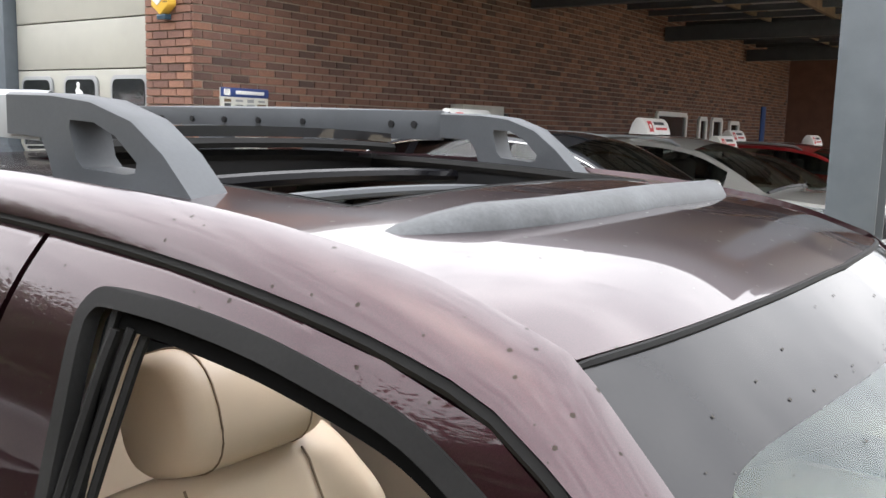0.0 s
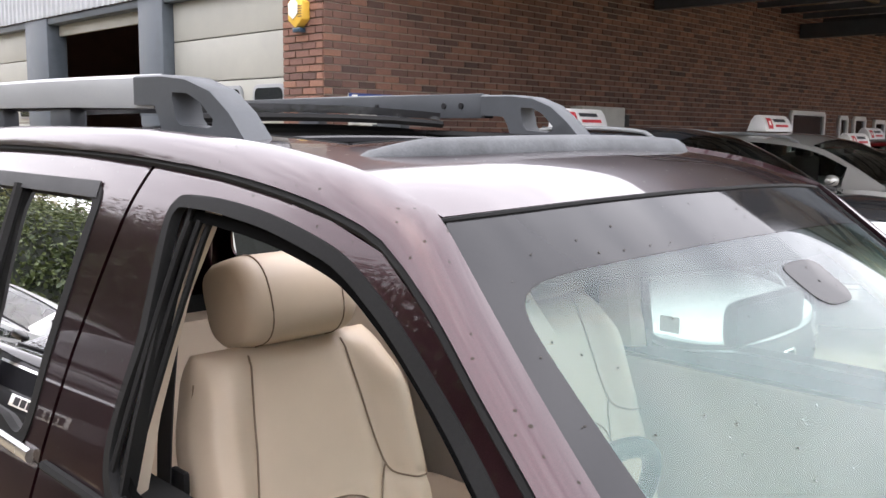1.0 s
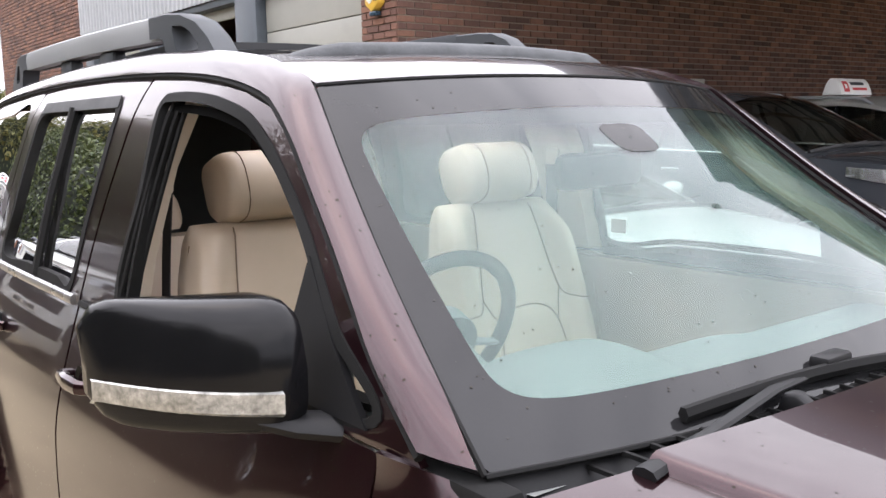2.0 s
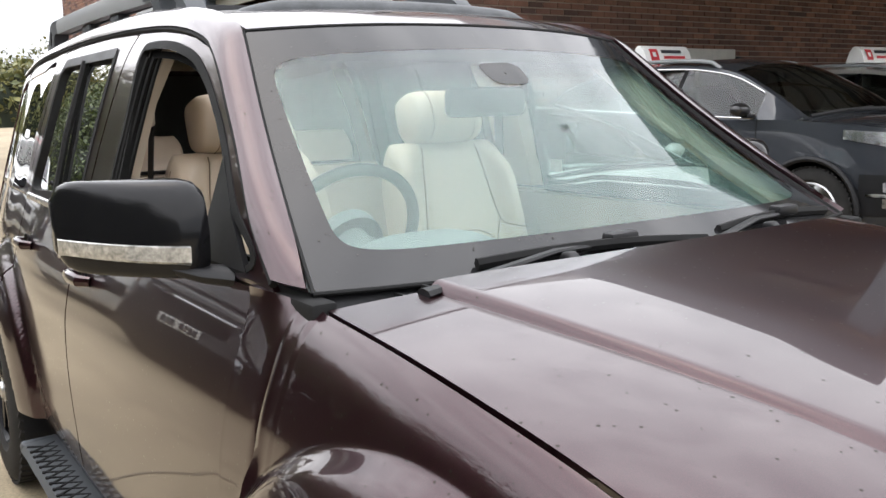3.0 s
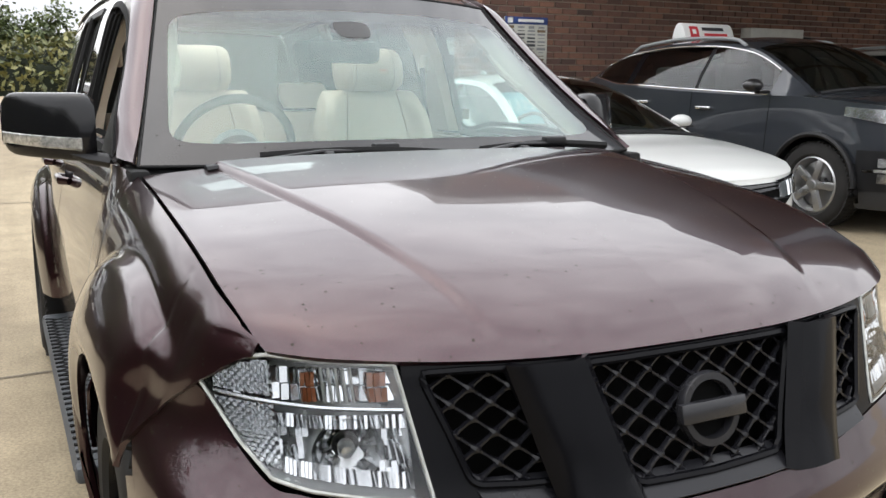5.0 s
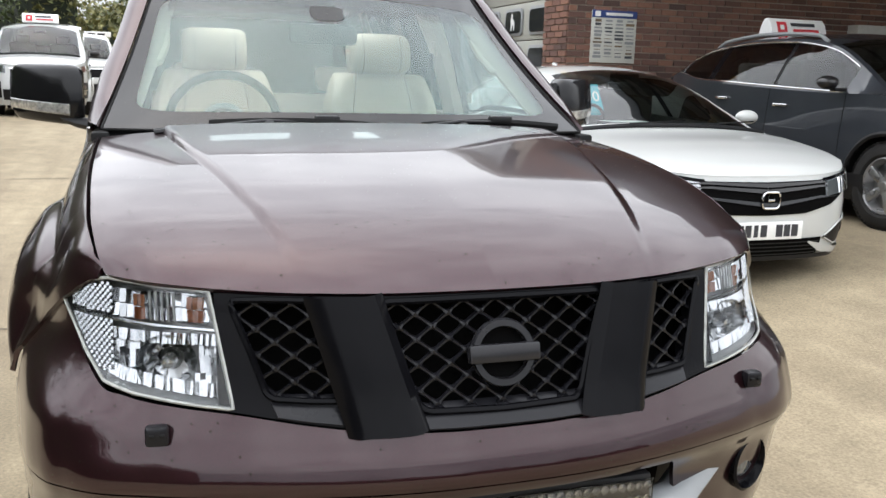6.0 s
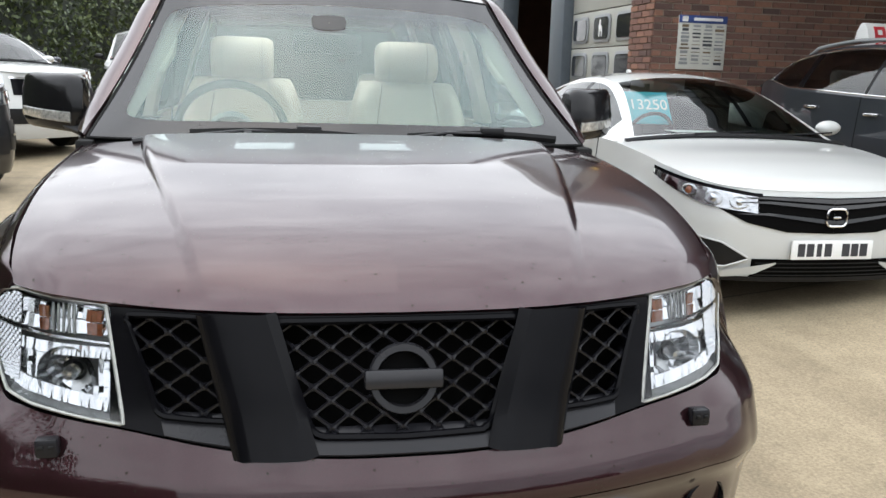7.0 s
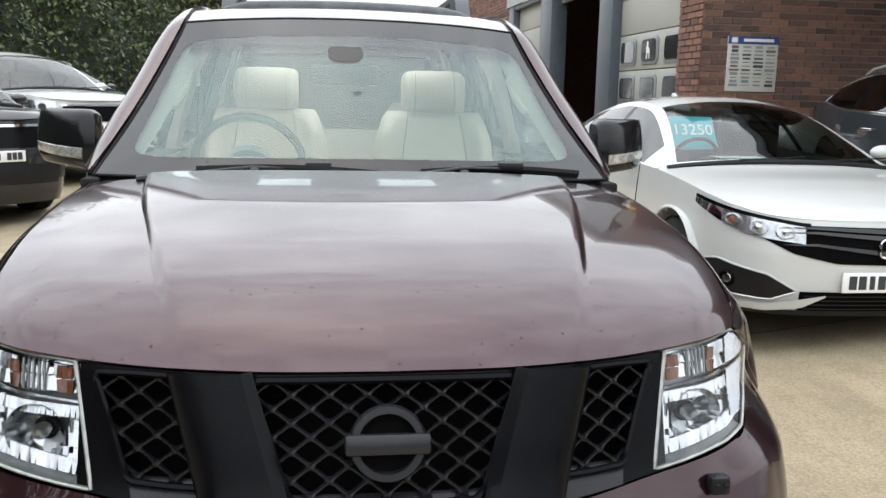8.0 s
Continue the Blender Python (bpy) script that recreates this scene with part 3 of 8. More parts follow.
link("metal_cladding", plate(bm, 0.02), CLAD, flat=True, label="pale grey profiled metal cladding above the doors", category="cladding", kind="structure")


def section_door(x0, x1, z_low, windows):
    d = thing("sectional_door", "cream sectional overhead workshop door with rounded windows", "garage door", group="workshop doors")
    w = x0 - x1
    h = 0.50
    z = z_low
    while z < 3.35:
        hh = min(h, 3.36 - z)
        p = part("door_panel", box(((x0 + x1) / 2, FAC_Y + 0.16, z + hh / 2), (w - 0.02, 0.05, hh - 0.012), 0.008), DOORP, d)
        row = round((z - z_low) / h)
        if row in windows:
            n = 3
            for k in range(n):
                cx = x0 - w * (k + 0.5) / n
                m = pose(cx, FAC_Y + 0.133, z + hh / 2, 90, 0, 0)
                bm = bmesh.new()
                add_prism(bm, rounded(0.62, 0.37, 0.09), 0.02, m, 0.006)
                part("window_frame", bm, LGREY, p)
                bm = bmesh.new()
                add_prism(bm, rounded(0.52, 0.29, 0.07), 0.012, m @ pose(0, 0, 0.018))
                part("window_pane", bm, plain("dark_pane", (0.02, 0.022, 0.025), 0.08, vary=0.2, coat=0.5), p, "dark rounded window pane")
                if row == 3 and k == 1:
                    dog = [(-.06, -.11), (-.05, -.02), (-.07, .03), (-.04, .07), (-.05, .10), (-.02, .12), (.01, .10), (.0, .05), (.05, .02), (.07, -.02), (.06, -.11), (.04, -.11), (.035, -.04), (-.01, -.04), (-.03, -.11)]
                    bm = bmesh.new()
                    add_prism(bm, dog, 0.004, m @ pose(0, 0, 0.031))
                    part("dog_sticker", bm, WHITE, p, "white dog-shaped sticker on the pane")
        z += h
    return d


section_door(-8.0, -10.5, 0.38, (2, 3))
section_door(-14.9, -17.4, 0.38, (2, 3))
# half-raised shutter edge in the open bay
link("raised_door", box((-12.59, FAC_Y + 0.2, 3.27), (2.9, 0.06, 0.16), 0.01), DOORP, label="cream door rolled up over the open bay", category="garage door", kind="structure")

# alarm box on the pier
al = thing("alarm_box", "yellow and white hexagonal alarm box on the brick pier", "alarm box", pose(-7.62, FAC_Y - 0.01, 3.0))
hexo = [(0.14 * math.cos(radians(a)), 0.17 * math.sin(radians(a))) for a in (30, 90, 150, 210, 270, 330)]
bm = bmesh.new()
add_prism(bm, hexo, 0.10, pose(0, -0.0, 0, 90, 0, 0), 0.012)
part("case", bm, YELLOW, al)
bm = bmesh.new()
add_prism(bm, [(x * 0.6, y * 0.62) for x, y in hexo], 0.012, pose(-0.02, -0.10, 0.02, 90, 0, 0), 0.003)
part("front_badge", bm, WHITE, al, "white badge plate")
for k in range(5):
    part("louvre", box((0.085, -0.103, -0.06 + 0.025 * k), (0.06, 0.008, 0.008)), TIMBER, al)
part("strobe", box((-0.0, -0.05, -0.185), (0.12, 0.08, 0.05), 0.01), plain("blue_strobe", (0.03, 0.06, 0.09), 0.2), al, "dark blue strobe under the case")
# poster board on the wall
po = thing("poster_board", "white poster board with blue header on the brick wall", "poster", pose(WALL_X + 0.005, 4.70, 1.898))
part("board", box((0.012, 0, 0), (0.02, 0.60, 0.61), 0.003), PAPER, po)
part("header", box((0.024, 0, 0.262), (0.008, 0.598, 0.085), 0.002), BLUE, po, "blue header strip")
part("emblem", box((0.029, -0.23, 0.262), (0.004, 0.07, 0.06), 0.01), WHITE, po, "plain white emblem shape")
part("wordmark", box((0.029, 0.06, 0.262), (0.004, 0.36, 0.034), 0.004), WHITE, po, "plain white bar")
for c in range(4):
    for r in range(11):
        w = brick_rand.uniform(0.07, 0.12)
        part("print_line", box((0.0235, -0.215 + 0.143 * c, 0.185 - 0.042 * r), (0.003, w, brick_rand.choice((0.008, 0.02, 0.03)))), brick_rand.choice((GREYP, LGREY, LGREY, TIMBER)), po)
# white cabinet, windows and a notice further along the wall
link("meter_box", box((WALL_X + 0.10, 8.66, 1.90), (0.2, 1.0, 0.56), 0.01), plain("meter_box_white", (0.55, 0.54, 0.49), 0.5), label="off-white meter box on the brick wall", category="meter box")
link("wall_vent", box((WALL_X + 0.05, 9.33, 1.84), (0.1, 0.2, 0.5), 0.01), BLACK, label="dark vent beside the meter box", category="vent")
for k, (y0, y1, z0, z1) in enumerate(((14.9, 16.4, 1.5, 2.25), (17.2, 17.6, 1.5, 2.2), (18.0, 18.6, 1.5, 2.2), (19.2, 19.8, 1.5, 2.15))):
    wn_ob = thing("window_%d" % (k + 1), "white-framed office window in the brick wall", "window", pose(WALL_X + 0.02, (y0 + y1) / 2, (z0 + z1) / 2), kind="structure")
    w, h = y1 - y0, z1 - z0
    for dy, dz, sy, sz in ((0, h / 2, w, 0.09), (0, -h / 2, w, 0.09), (-w / 2, 0, 0.09, h), (w / 2, 0, 0.09, h)):
        part("window_frame", box((0.02, dy, dz), (0.06, sy + 0.0, sz), 0.006), WHITE, wn_ob)
    part("pane", box((0.01, 0, 0), (0.012, w, h)), plain("office_pane", (0.03, 0.032, 0.035), 0.08, coat=0.5), wn_ob)
link("blue_banner", box((WALL_X + 0.03, 21.8, 2.0), (0.03, 0.35, 1.2), 0.004), plain("banner_blue", (0.03, 0.08, 0.25), 0.5), label="narrow blue banner on the wall", category="banner")

# canopy over the parked row
CAN_Y0, CAN_Y1, CAN_X1, CAN_Z = 4.45, 24.0, -1.35, 4.15


def can_z(x):
    return CAN_Z - 0.10 * (x - WALL_X) / (CAN_X1 - WALL_X) * 4


bm = bmesh.new()
prof, y = [], CAN_Y0
while y < CAN_Y1:
    prof += [(y, 0), (y + 0.10, 0), (y + 0.13, 0.04), (y + 0.20, 0.04), (y + 0.23, 0)]
    y += 0.23
add_grid(bm, [[(x, y, can_z(x) + 0.12 + d) for y, d in prof] for x in (WALL_X + 0.03, CAN_X1)])
canopy = link("canopy_roof", plate(bm, 0.012), SHEET, flat=True, label="grey profiled sheet canopy roof over the parked cars", category="canopy", kind="structure")
for x in (-6.9, -5.6, -4.3, -3.0, -1.75):
    link("canopy_purlin", box((x, (CAN_Y0 + CAN_Y1) / 2, can_z(x) + 0.02), (0.075, CAN_Y1 - CAN_Y0 - 0.1, 0.17), 0.006), TIMBER, label="brown timber purlin under the canopy", category="beam", kind="structure")
y = CAN_Y0 + 0.45
while y < CAN_Y1:
    link("canopy_rafter", box(((WALL_X + CAN_X1) / 2, y, can_z(-4.3) + 0.045), (CAN_X1 - WALL_X - 0.2, 0.05, 0.10), 0.004, None), STEEL, label="thin steel rafter under the canopy sheets", category="rafter", kind="structure").rotation_euler = (0, 0, 0)
    y += 0.92
link("canopy_fascia", box((CAN_X1 + 0.03, (CAN_Y0 + CAN_Y1) / 2, can_z(CAN_X1) + 0.04), (0.05, CAN_Y1 - CAN_Y0, 0.34), 0.006), STEEL, label="dark steel fascia along the canopy edge", category="fascia", kind="structure")
link("canopy_fascia_end", box(((WALL_X + CAN_X1) / 2, CAN_Y0 - 0.03, can_z(-4) + 0.05), (CAN_X1 - WALL_X, 0.05, 0.36), 0.006), STEEL, label="dark steel fascia at the canopy end", category="fascia", kind="structure")
for y in (5.1, 10.1, 15.1, 20.1):
    link("canopy_beam", box(((WALL_X + CAN_X1) / 2, y, can_z(-4) - 0.2), (CAN_X1 - WALL_X - 0.1, 0.16, 0.26), 0.006), STEEL, label="dark steel beam carrying the canopy", category="beam", kind="structure")
    col = thing("canopy_column", "blue-grey painted steel canopy column with a rusty top plate", "column", pose(-1.76, y - 0.45, ground_z(-1.76, y - 0.45)), group="canopy columns", kind="structure")
    bm = bmesh.new()
    oct_ = [(a * 1.1, b * 1.0) for a, b in [(0.13, 0.15), (-0.13, 0.15), (-0.13, 0.135), (-0.012, 0.13), (-0.012, -0.13), (-0.13, -0.135), (-0.13, -0.15), (0.13, -0.15), (0.13, -0.135), (0.012, -0.13), (0.012, 0.13), (0.13, 0.135)]]
    add_prism(bm, oct_, 3.3, Matrix(), 0.003)
    part("shaft", bm, plain("column_paint", (0.075, 0.088, 0.098), 0.5, vary=0.12), col)
    part("top_plate", box((0, 0, 3.31), (0.4, 0.4, 0.03), 0.004), plain("rusty_steel", (0.30, 0.17, 0.07), 0.85, vary=0.35), col, "rusty top plate")


# ---- hedges and trees ----
def leaf_cloud(name, n, size, sampler, material, seed, **tags):
    """Many small leaf blades scattered by sampler(rng) -> point."""
    rng = random.Random(seed)
    vs, fs = [], []
    for _ in range(n):
        p = Vector(sampler(rng))
        s = size * rng.uniform(0.6, 1.4)
        q = Euler((rng.uniform(-1.2, 1.2), rng.uniform(-1.2, 1.2), rng.uniform(0, 6.28))).to_matrix()
        k = len(vs)
        for a in ((-0.5, 0, 0), (0, -0.32, 0.06), (0.6, 0, 0), (0, 0.32, 0.06)):
            vs.append(p + q @ (Vector(a) * s))
        fs += [(k, k + 1, k + 2), (k, k + 2, k + 3)]
    me = bpy.data.meshes.new(name)
    me.from_pydata(vs, [], fs)
    me.materials.append(material)
    ob = new(name, me)
    return tagged(ob, **tags)


def hedge(x0, y0, x1, y1, width, height, n, seed, size=0.09, material=None, label="dense dark green hedge with uneven top"):
    a, b = Vector((x0, y0, 0)), Vector((x1, y1, 0))
    d = (b - a).normalized()
    side = Vector((-d.y, d.x, 0))
    ln = (b - a).length
    # inner shell: shade deep between the leaves, put into a near-black colour
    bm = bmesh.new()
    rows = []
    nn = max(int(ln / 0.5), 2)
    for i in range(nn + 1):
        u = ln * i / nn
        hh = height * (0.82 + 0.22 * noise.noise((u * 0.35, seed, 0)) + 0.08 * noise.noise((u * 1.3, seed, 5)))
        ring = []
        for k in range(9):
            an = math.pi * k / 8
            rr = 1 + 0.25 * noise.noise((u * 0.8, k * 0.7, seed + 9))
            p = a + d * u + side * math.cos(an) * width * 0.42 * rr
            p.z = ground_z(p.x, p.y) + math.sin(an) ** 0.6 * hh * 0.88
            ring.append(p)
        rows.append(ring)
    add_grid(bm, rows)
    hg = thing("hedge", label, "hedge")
    part("core", bm, plain("hedge_shade_core", (0.012, 0.017, 0.008), 0.95, vary=0.3), hg)

    def put(rng):
        u = rng.uniform(0, ln)
        hh = height * (0.82 + 0.22 * noise.noise((u * 0.35, seed, 0)) + 0.08 * noise.noise((u * 1.3, seed, 5)))
        an = rng.uniform(0, math.pi)
        rr = 1 + 0.3 * noise.noise((u * 0.8, an * 2.2, seed + 9)) + rng.uniform(-0.12, 0.12)
        p = a + d * u + side * math.cos(an) * width * 0.46 * rr
        p.z = ground_z(p.x, p.y) + max(0.05, math.sin(an) ** 0.6 * hh * (0.9 + rng.uniform(-0.12, 0.14)))
        return p
    lf = leaf_cloud("leaves", n, size, put, material or LEAF, seed)
    lf.parent = hg
    tagged(lf, kind="stuff")
    return hg


def tree(x, y, h, spread, seed, material, n=5000, size=0.16, label="bare-branched tree with thinning autumn leaves"):
    rng = random.Random(seed)
    tr = thing("tree", label, "tree", pose(x, y, ground_z(x, y)))
    bm = bmesh.new()
    add_tube(bm, [(0, 0, 0), (0.05, 0.02, h * 0.2), (-0.04, 0.05, h * 0.45)], [0.16 * h / 6, 0.12 * h / 6, 0.08 * h / 6], 8)
    part("trunk", bm, BARK, tr)
    tips = []
    bm = bmesh.new()
    for k in range(13):
        a = 2.4 * k + rng.uniform(-0.3, 0.3)
        z0 = h * rng.uniform(0.2, 0.45)
        p0 = Vector((0, 0, z0))
        ln = spread * rng.uniform(0.6, 1.0)
        up = rng.uniform(0.25, 0.6) * h
        pts = [p0]
        for i in range(1, 5):
            u = i / 4
            pts.append(p0 + Vector((math.cos(a) * ln * u + rng.uniform(-.1, .1), math.sin(a) * ln * u + rng.uniform(-.1, .1), up * u ** 0.8)))
        add_tube(bm, pts, [0.05 * h / 6, 0.04 * h / 6, 0.03 * h / 6, 0.018 * h / 6, 0.006], 6)
        tips += pts[2:]
        for j in range(4):
            q = pts[rng.randint(1, 4)]
            e = q + Vector((rng.uniform(-1, 1), rng.uniform(-1, 1), rng.uniform(0.1, 0.9))) * spread * 0.35
            add_tube(bm, [q, q.lerp(e, 0.5) + Vector((0, 0, 0.08)), e], [0.014 * h / 6, 0.009 * h / 6, 0.004], 5)
            tips += [e, q.lerp(e, 0.5)]
    part("limbs", bm, BARK, tr)

    def put(r):
        c = tips[r.randint(0, len(tips) - 1)]
        v = Vector((r.gauss(0, 1), r.gauss(0, 1), r.gauss(0, 0.8))) * spread * 0.16
        return c + v
    lf = leaf_cloud("crown", n, size, put, material, seed + 1)
    lf.parent = tr
    tagged(lf, kind="stuff")
    return tr


hedge(-24.0, -4.8, -14.5, -6.95, 2.6, 5.6, 20000, 3, 0.11)
hedge(-15.0, -6.85, -9.0, -8.2, 2.6, 4.5, 16000, 4, 0.11)
hedge(-9.0, -8.6, 14.0, -9.4, 2.8, 5.2, 16000, 5, 0.15)
# unseen hedge added ahead of the car to close the reflected horizon
hedge(20.0, -11.5, 22.0, 24.0, 2.4, 2.8, 7000, 7, 0.18)
hedge(-60.0, -16.0, -57.0, 22.0, 6.0, 4.2, 9000, 8, 0.4, LEAF2, "far scrubby bank of bushes beyond the yard")
hedge(-46.0, -14.0, -27.0, -7.5, 3.0, 4.4, 8000, 11, 0.22, LEAF2, "tall loose hedge with bare twigs")
hedge(-27.0, -9.5, -29.0, -2.9, 2.5, 8.6, 12000, 13, 0.17, LEAF2, "tall row of bushes and saplings behind the yard")
tree(-30.0, -9.0, 8.0, 3.0, 21, LEAF2, 4000, 0.18)
tree(-17.0, -10.6, 7.2, 3.2, 30, LEAF, 9000, 0.15)
tree(-20.0, -9.0, 7.5, 2.8, 22, LEAF, 6000, 0.16)
tree(-62.0, 8.0, 5.0, 3.2, 23, LEAF2, 3000, 0.24, "small roadside tree in autumn leaf")
tree(-7.0, -11.5, 6.6, 3.0, 24, LEAF, 9000, 0.14)
tree(-12.5, -11.4, 7.2, 3.2, 25, LEAF2, 9000, 0.14)
tree(-1.0, -12.0, 6.5, 2.8, 26, LEAF, 4500, 0.15)
tree(5.5, -12.5, 7.0, 2.8, 27, LEAF, 4500, 0.15)
tree(-62.0, 1.0, 5.6, 3.0, 28, LEAF, 3500, 0.3, "far tree beyond the yard")
tree(-60.0, -4.0, 5.2, 3.2, 29, LEAF2, 3000, 0.3, "far tree beyond the yard")

# ---- the maroon off-roader ----
suv = thing("suv", "dark maroon metallic off-road estate car with roof rails and open sunroof", "car")
AXF, AXR, HUB_Z = 0.06, -2.98, 0.395
ARX, ARZ = 0.125, 0.42

half_plan = spline([-3.85, -3.7, -3.4, -2.9, -1.5, -0.4, 0.15, 0.40, 0.56, 0.70, 0.80], [0.66, 0.78, 0.835, 0.86, 0.868, 0.868, 0.862, 0.845, 0.815, 0.765, 0.70])
sect = spline([0.25, 0.40, 0.60, 0.83, 0.92, 1.00, 1.06, 1.12, 1.17, 1.22], [-0.040, -0.005, 0.014, 0.020, 0.015, 0.0, -0.016, -0.033, -0.048, -0.064])


def side_y(x, z):
    """Half width of the body side at x and height z (without the arch flares)."""
    w = half_plan(x)
    if z <= 1.22:
        return w + sect(z)
    h = z - 1.22
    pull = 0.016 * smooth(0.1, 0.3, h) * smooth(-1.25, -0.95, x)
    return w - 0.062 - 0.24 * h - 0.10 * h * h - 1.6 * max(0.0, h - 0.42) ** 2 - pull


def flare(x, z, ax, az, ro):
    """Raised arch: a crisp outer edge, a rounded crown and a lip that rolls in."""
    r = math.hypot(x - ax, z - az)
    u = min(max((ro - r) / 0.165, 0.0), 1.0)
    return 0.024 * smooth(ro, ro - 0.028, r) + 0.048 * (1 - (1 - u) ** 1.5) - 0.014 * smooth(ro - 0.175, ro - 0.21, r)


def swell(x, z):
    """How far the wheel arches and the bumper corner stand out from the flank."""
    ff = 0.078 * smooth(1.0, 0.66, z) * smooth(0.12, 0.44, x)
    return (max(flare(x, z, ARX, ARZ, 0.655), 0.0) ** 4 + ff ** 4) ** 0.25 + flare(x, z, AXR, HUB_Z, 0.612)


def body_pt(x, z, s=-1):
    return Vector((x, s * (side_y(x, z) + swell(x, z)), z))


def front_x(y, z):
    """The front face: how far forward the nose reaches at y and height z."""
    k = smooth(0.90, 0.74, z)
    return nose_c(z) - nose_drop(abs(y)) * (1 - k) - nose_low(abs(y)) * k


nose_c = spline([0.25, 0.38, 0.50, 0.58, 0.62, 0.645, 0.68, 0.72, 0.76, 0.80, 0.88, 0.95, 1.00, 1.03], [0.86, 0.91, 0.935, 0.957, 0.982, 0.990, 0.983, 0.966, 0.948, 0.931, 0.905, 0.884, 0.868, 0.85])
nose_low = spline([0, 0.11, 0.24, 0.39, 0.53, 0.65, 0.81, 0.86, 0.90, 0.93, 0.945], [0, 0.002, 0.013, 0.040, 0.078, 0.118, 0.200, 0.255, 0.36, 0.52, 0.68])
nose_drop = spline([0, 0.24, 0.40, 0.51, 0.58, 0.65, 0.72, 0.78, 0.82, 0.86, 0.90, 0.93], [0, 0.011, 0.04, 0.072, 0.098, 0.130, 0.185, 0.255, 0.32, 0.42, 0.56, 0.70])


def nose_y(x, z):
    """Half width of the nose where it reaches back to x at height z."""
    lo_, hi_ = 0.0, 0.945
    if front_x(hi_, z) > x:
        return hi_
    for _ in range(24):
        mid = (lo_ + hi_) / 2
        lo_, hi_ = (mid, hi_) if front_x(mid, z) > x else (lo_, mid)
    return lo_


# bonnet ------------------------------------------------------------
hood_edge = spline([-0.27, 0.0, 0.15, 0.40, 0.55, 0.65, 0.69], [0.765, 0.768, 0.768, 0.762, 0.752, 0.735, 0.722])
hood_side_z = spline([-0.27, 0.0, 0.15, 0.40, 0.55, 0.65, 0.69], [1.198, 1.176, 1.158, 1.115, 1.072, 1.032, 1.008])
hood_mid_z = spline([-0.30, -0.15, 0.0, 0.30, 0.55, 0.72, 0.80, 0.85, 0.872], [1.248, 1.234, 1.219, 1.178, 1.128, 1.078, 1.040, 1.005, 0.985])


crease_y = spline([-0.15, 0.0, 0.18, 0.39, 0.57, 0.74, 0.87], [0.593, 0.572, 0.540, 0.490, 0.446, 0.400, 0.365])


def hood_pt(u, v):
    """u: 0 rear to 1 front, v: -1 to 1 across."""
    a = abs(v)
    xr = -0.15 - 0.115 * a ** 2.5
    yf = 0.722 * a
    xf = front_x(yf, 1.0) + 0.004
    x = xr + (xf - xr) * (1 - (1 - u) ** 1.25)
    xe = -0.265 + (0.69 + 0.265) * (x - xr) / (xf - xr)
    y = hood_edge(xe) * a
    # height: middle profile shifted so that it ends at the leading edge
    xm = -0.15 + (0.872 + 0.15) * (x - xr) / (xf - xr)
    zm, ze = hood_mid_z(xm), hood_side_z(xe)
    z = zm + (ze - zm) * (0.35 * a ** 2 + 0.65 * a ** 4)
    # raised middle between two creases
    yc = crease_y(xm)
    hs = 0.006 * smooth(0.45, -0.10, xm) + 0.0105 * smooth(0.93, 0.50, xm)
    wd = 0.0065 + 0.012 * smooth(0.30, 0.85, xm)
    z += hs * (smooth(yc + wd, yc - wd, y) - 0.35)
    return Vector((x, math.copysign(y, v), z))


vs_ = [-1 + 2 * k / 440 for k in range(441)]
us_ = [k / 60 for k in range(61)]
bm = net([[hood_pt(u, v) for v in vs_] for u in us_])
part("bonnet", plate(bm, -0.012), PAINT, suv, sharp=50)
# folded lip and dark gap under the bonnet edges
bm = bmesh.new()
edge = [hood_pt(u, -1) for u in us_] + [hood_pt(1, v) for v in vs_[1:]] + [hood_pt(1 - u, 1) for u in us_[1:]]
add_grid(bm, [[p + Vector((0, 0, -0.010)) for p in edge], [p + (Vector((-0.055, 0, -0.024)) if p.x > 0.66 else Vector((-0.02, 0, -0.07))) for p in edge]])
part("bonnet_gap", bm, RUBBER, suv)


# wings ---------------------------------------------------------------
seam_low = lambda x: float(np.interp(x, [0.36, 0.44, 0.463, 0.504, 0.56, 0.626, 0.67], [0.40, 0.79, 0.827, 0.885, 0.925, 0.974, 1.008]))


def wing(s):
    rows = []
    for x in np.linspace(-0.470, 0.664, 150):
        top_z = hood_side_z(max(x, -0.27)) - 0.004 if x > -0.27 else 1.198 + 0.024 * smooth(-0.27, -0.45, x)
        top_y = hood_edge(max(x, -0.27)) + 0.006 if x > -0.27 else 0.771 + 0.038 * smooth(-0.27, -0.46, x)
        # bottom: arch lip, headlamp or bumper line
        dx = x - ARX
        low = 0.30
        if abs(dx) < 0.447:
            low = ARZ + math.sqrt(0.447 ** 2 - dx ** 2)
        if dx > 0:
            low = max(low, seam_low(x))
        low = min(low, top_z - 0.02)
        # sloping shoulder below the bonnet edge, then the flank; the arch stands proud of both
        drop = min(0.17, (top_z - low) * 0.9)
        zb = top_z - drop
        yb = side_y(x, zb)
        col = []
        for k in range(70):
            u = k / 69
            z = top_z + (low - top_z) * (u ** 1.25)
            d = (top_z - z) / drop
            rise = 0.36 * drop
            y = yb - rise * (1 - d) - (yb - top_y - rise) * (1 - d) ** 6 if d < 1 else side_y(x, z)
            y += swell(x, z)
            if x > 0.28:
                lim = nose_y(x, z) + 0.10 * smooth(0.46, 0.28, x)
                y = 0.5 * (y + lim - math.sqrt((y - lim) ** 2 + 0.007 ** 2))
            col.append(Vector((x, s * y, z)))
        rows.append(col)
    return net(rows, flip=s > 0)


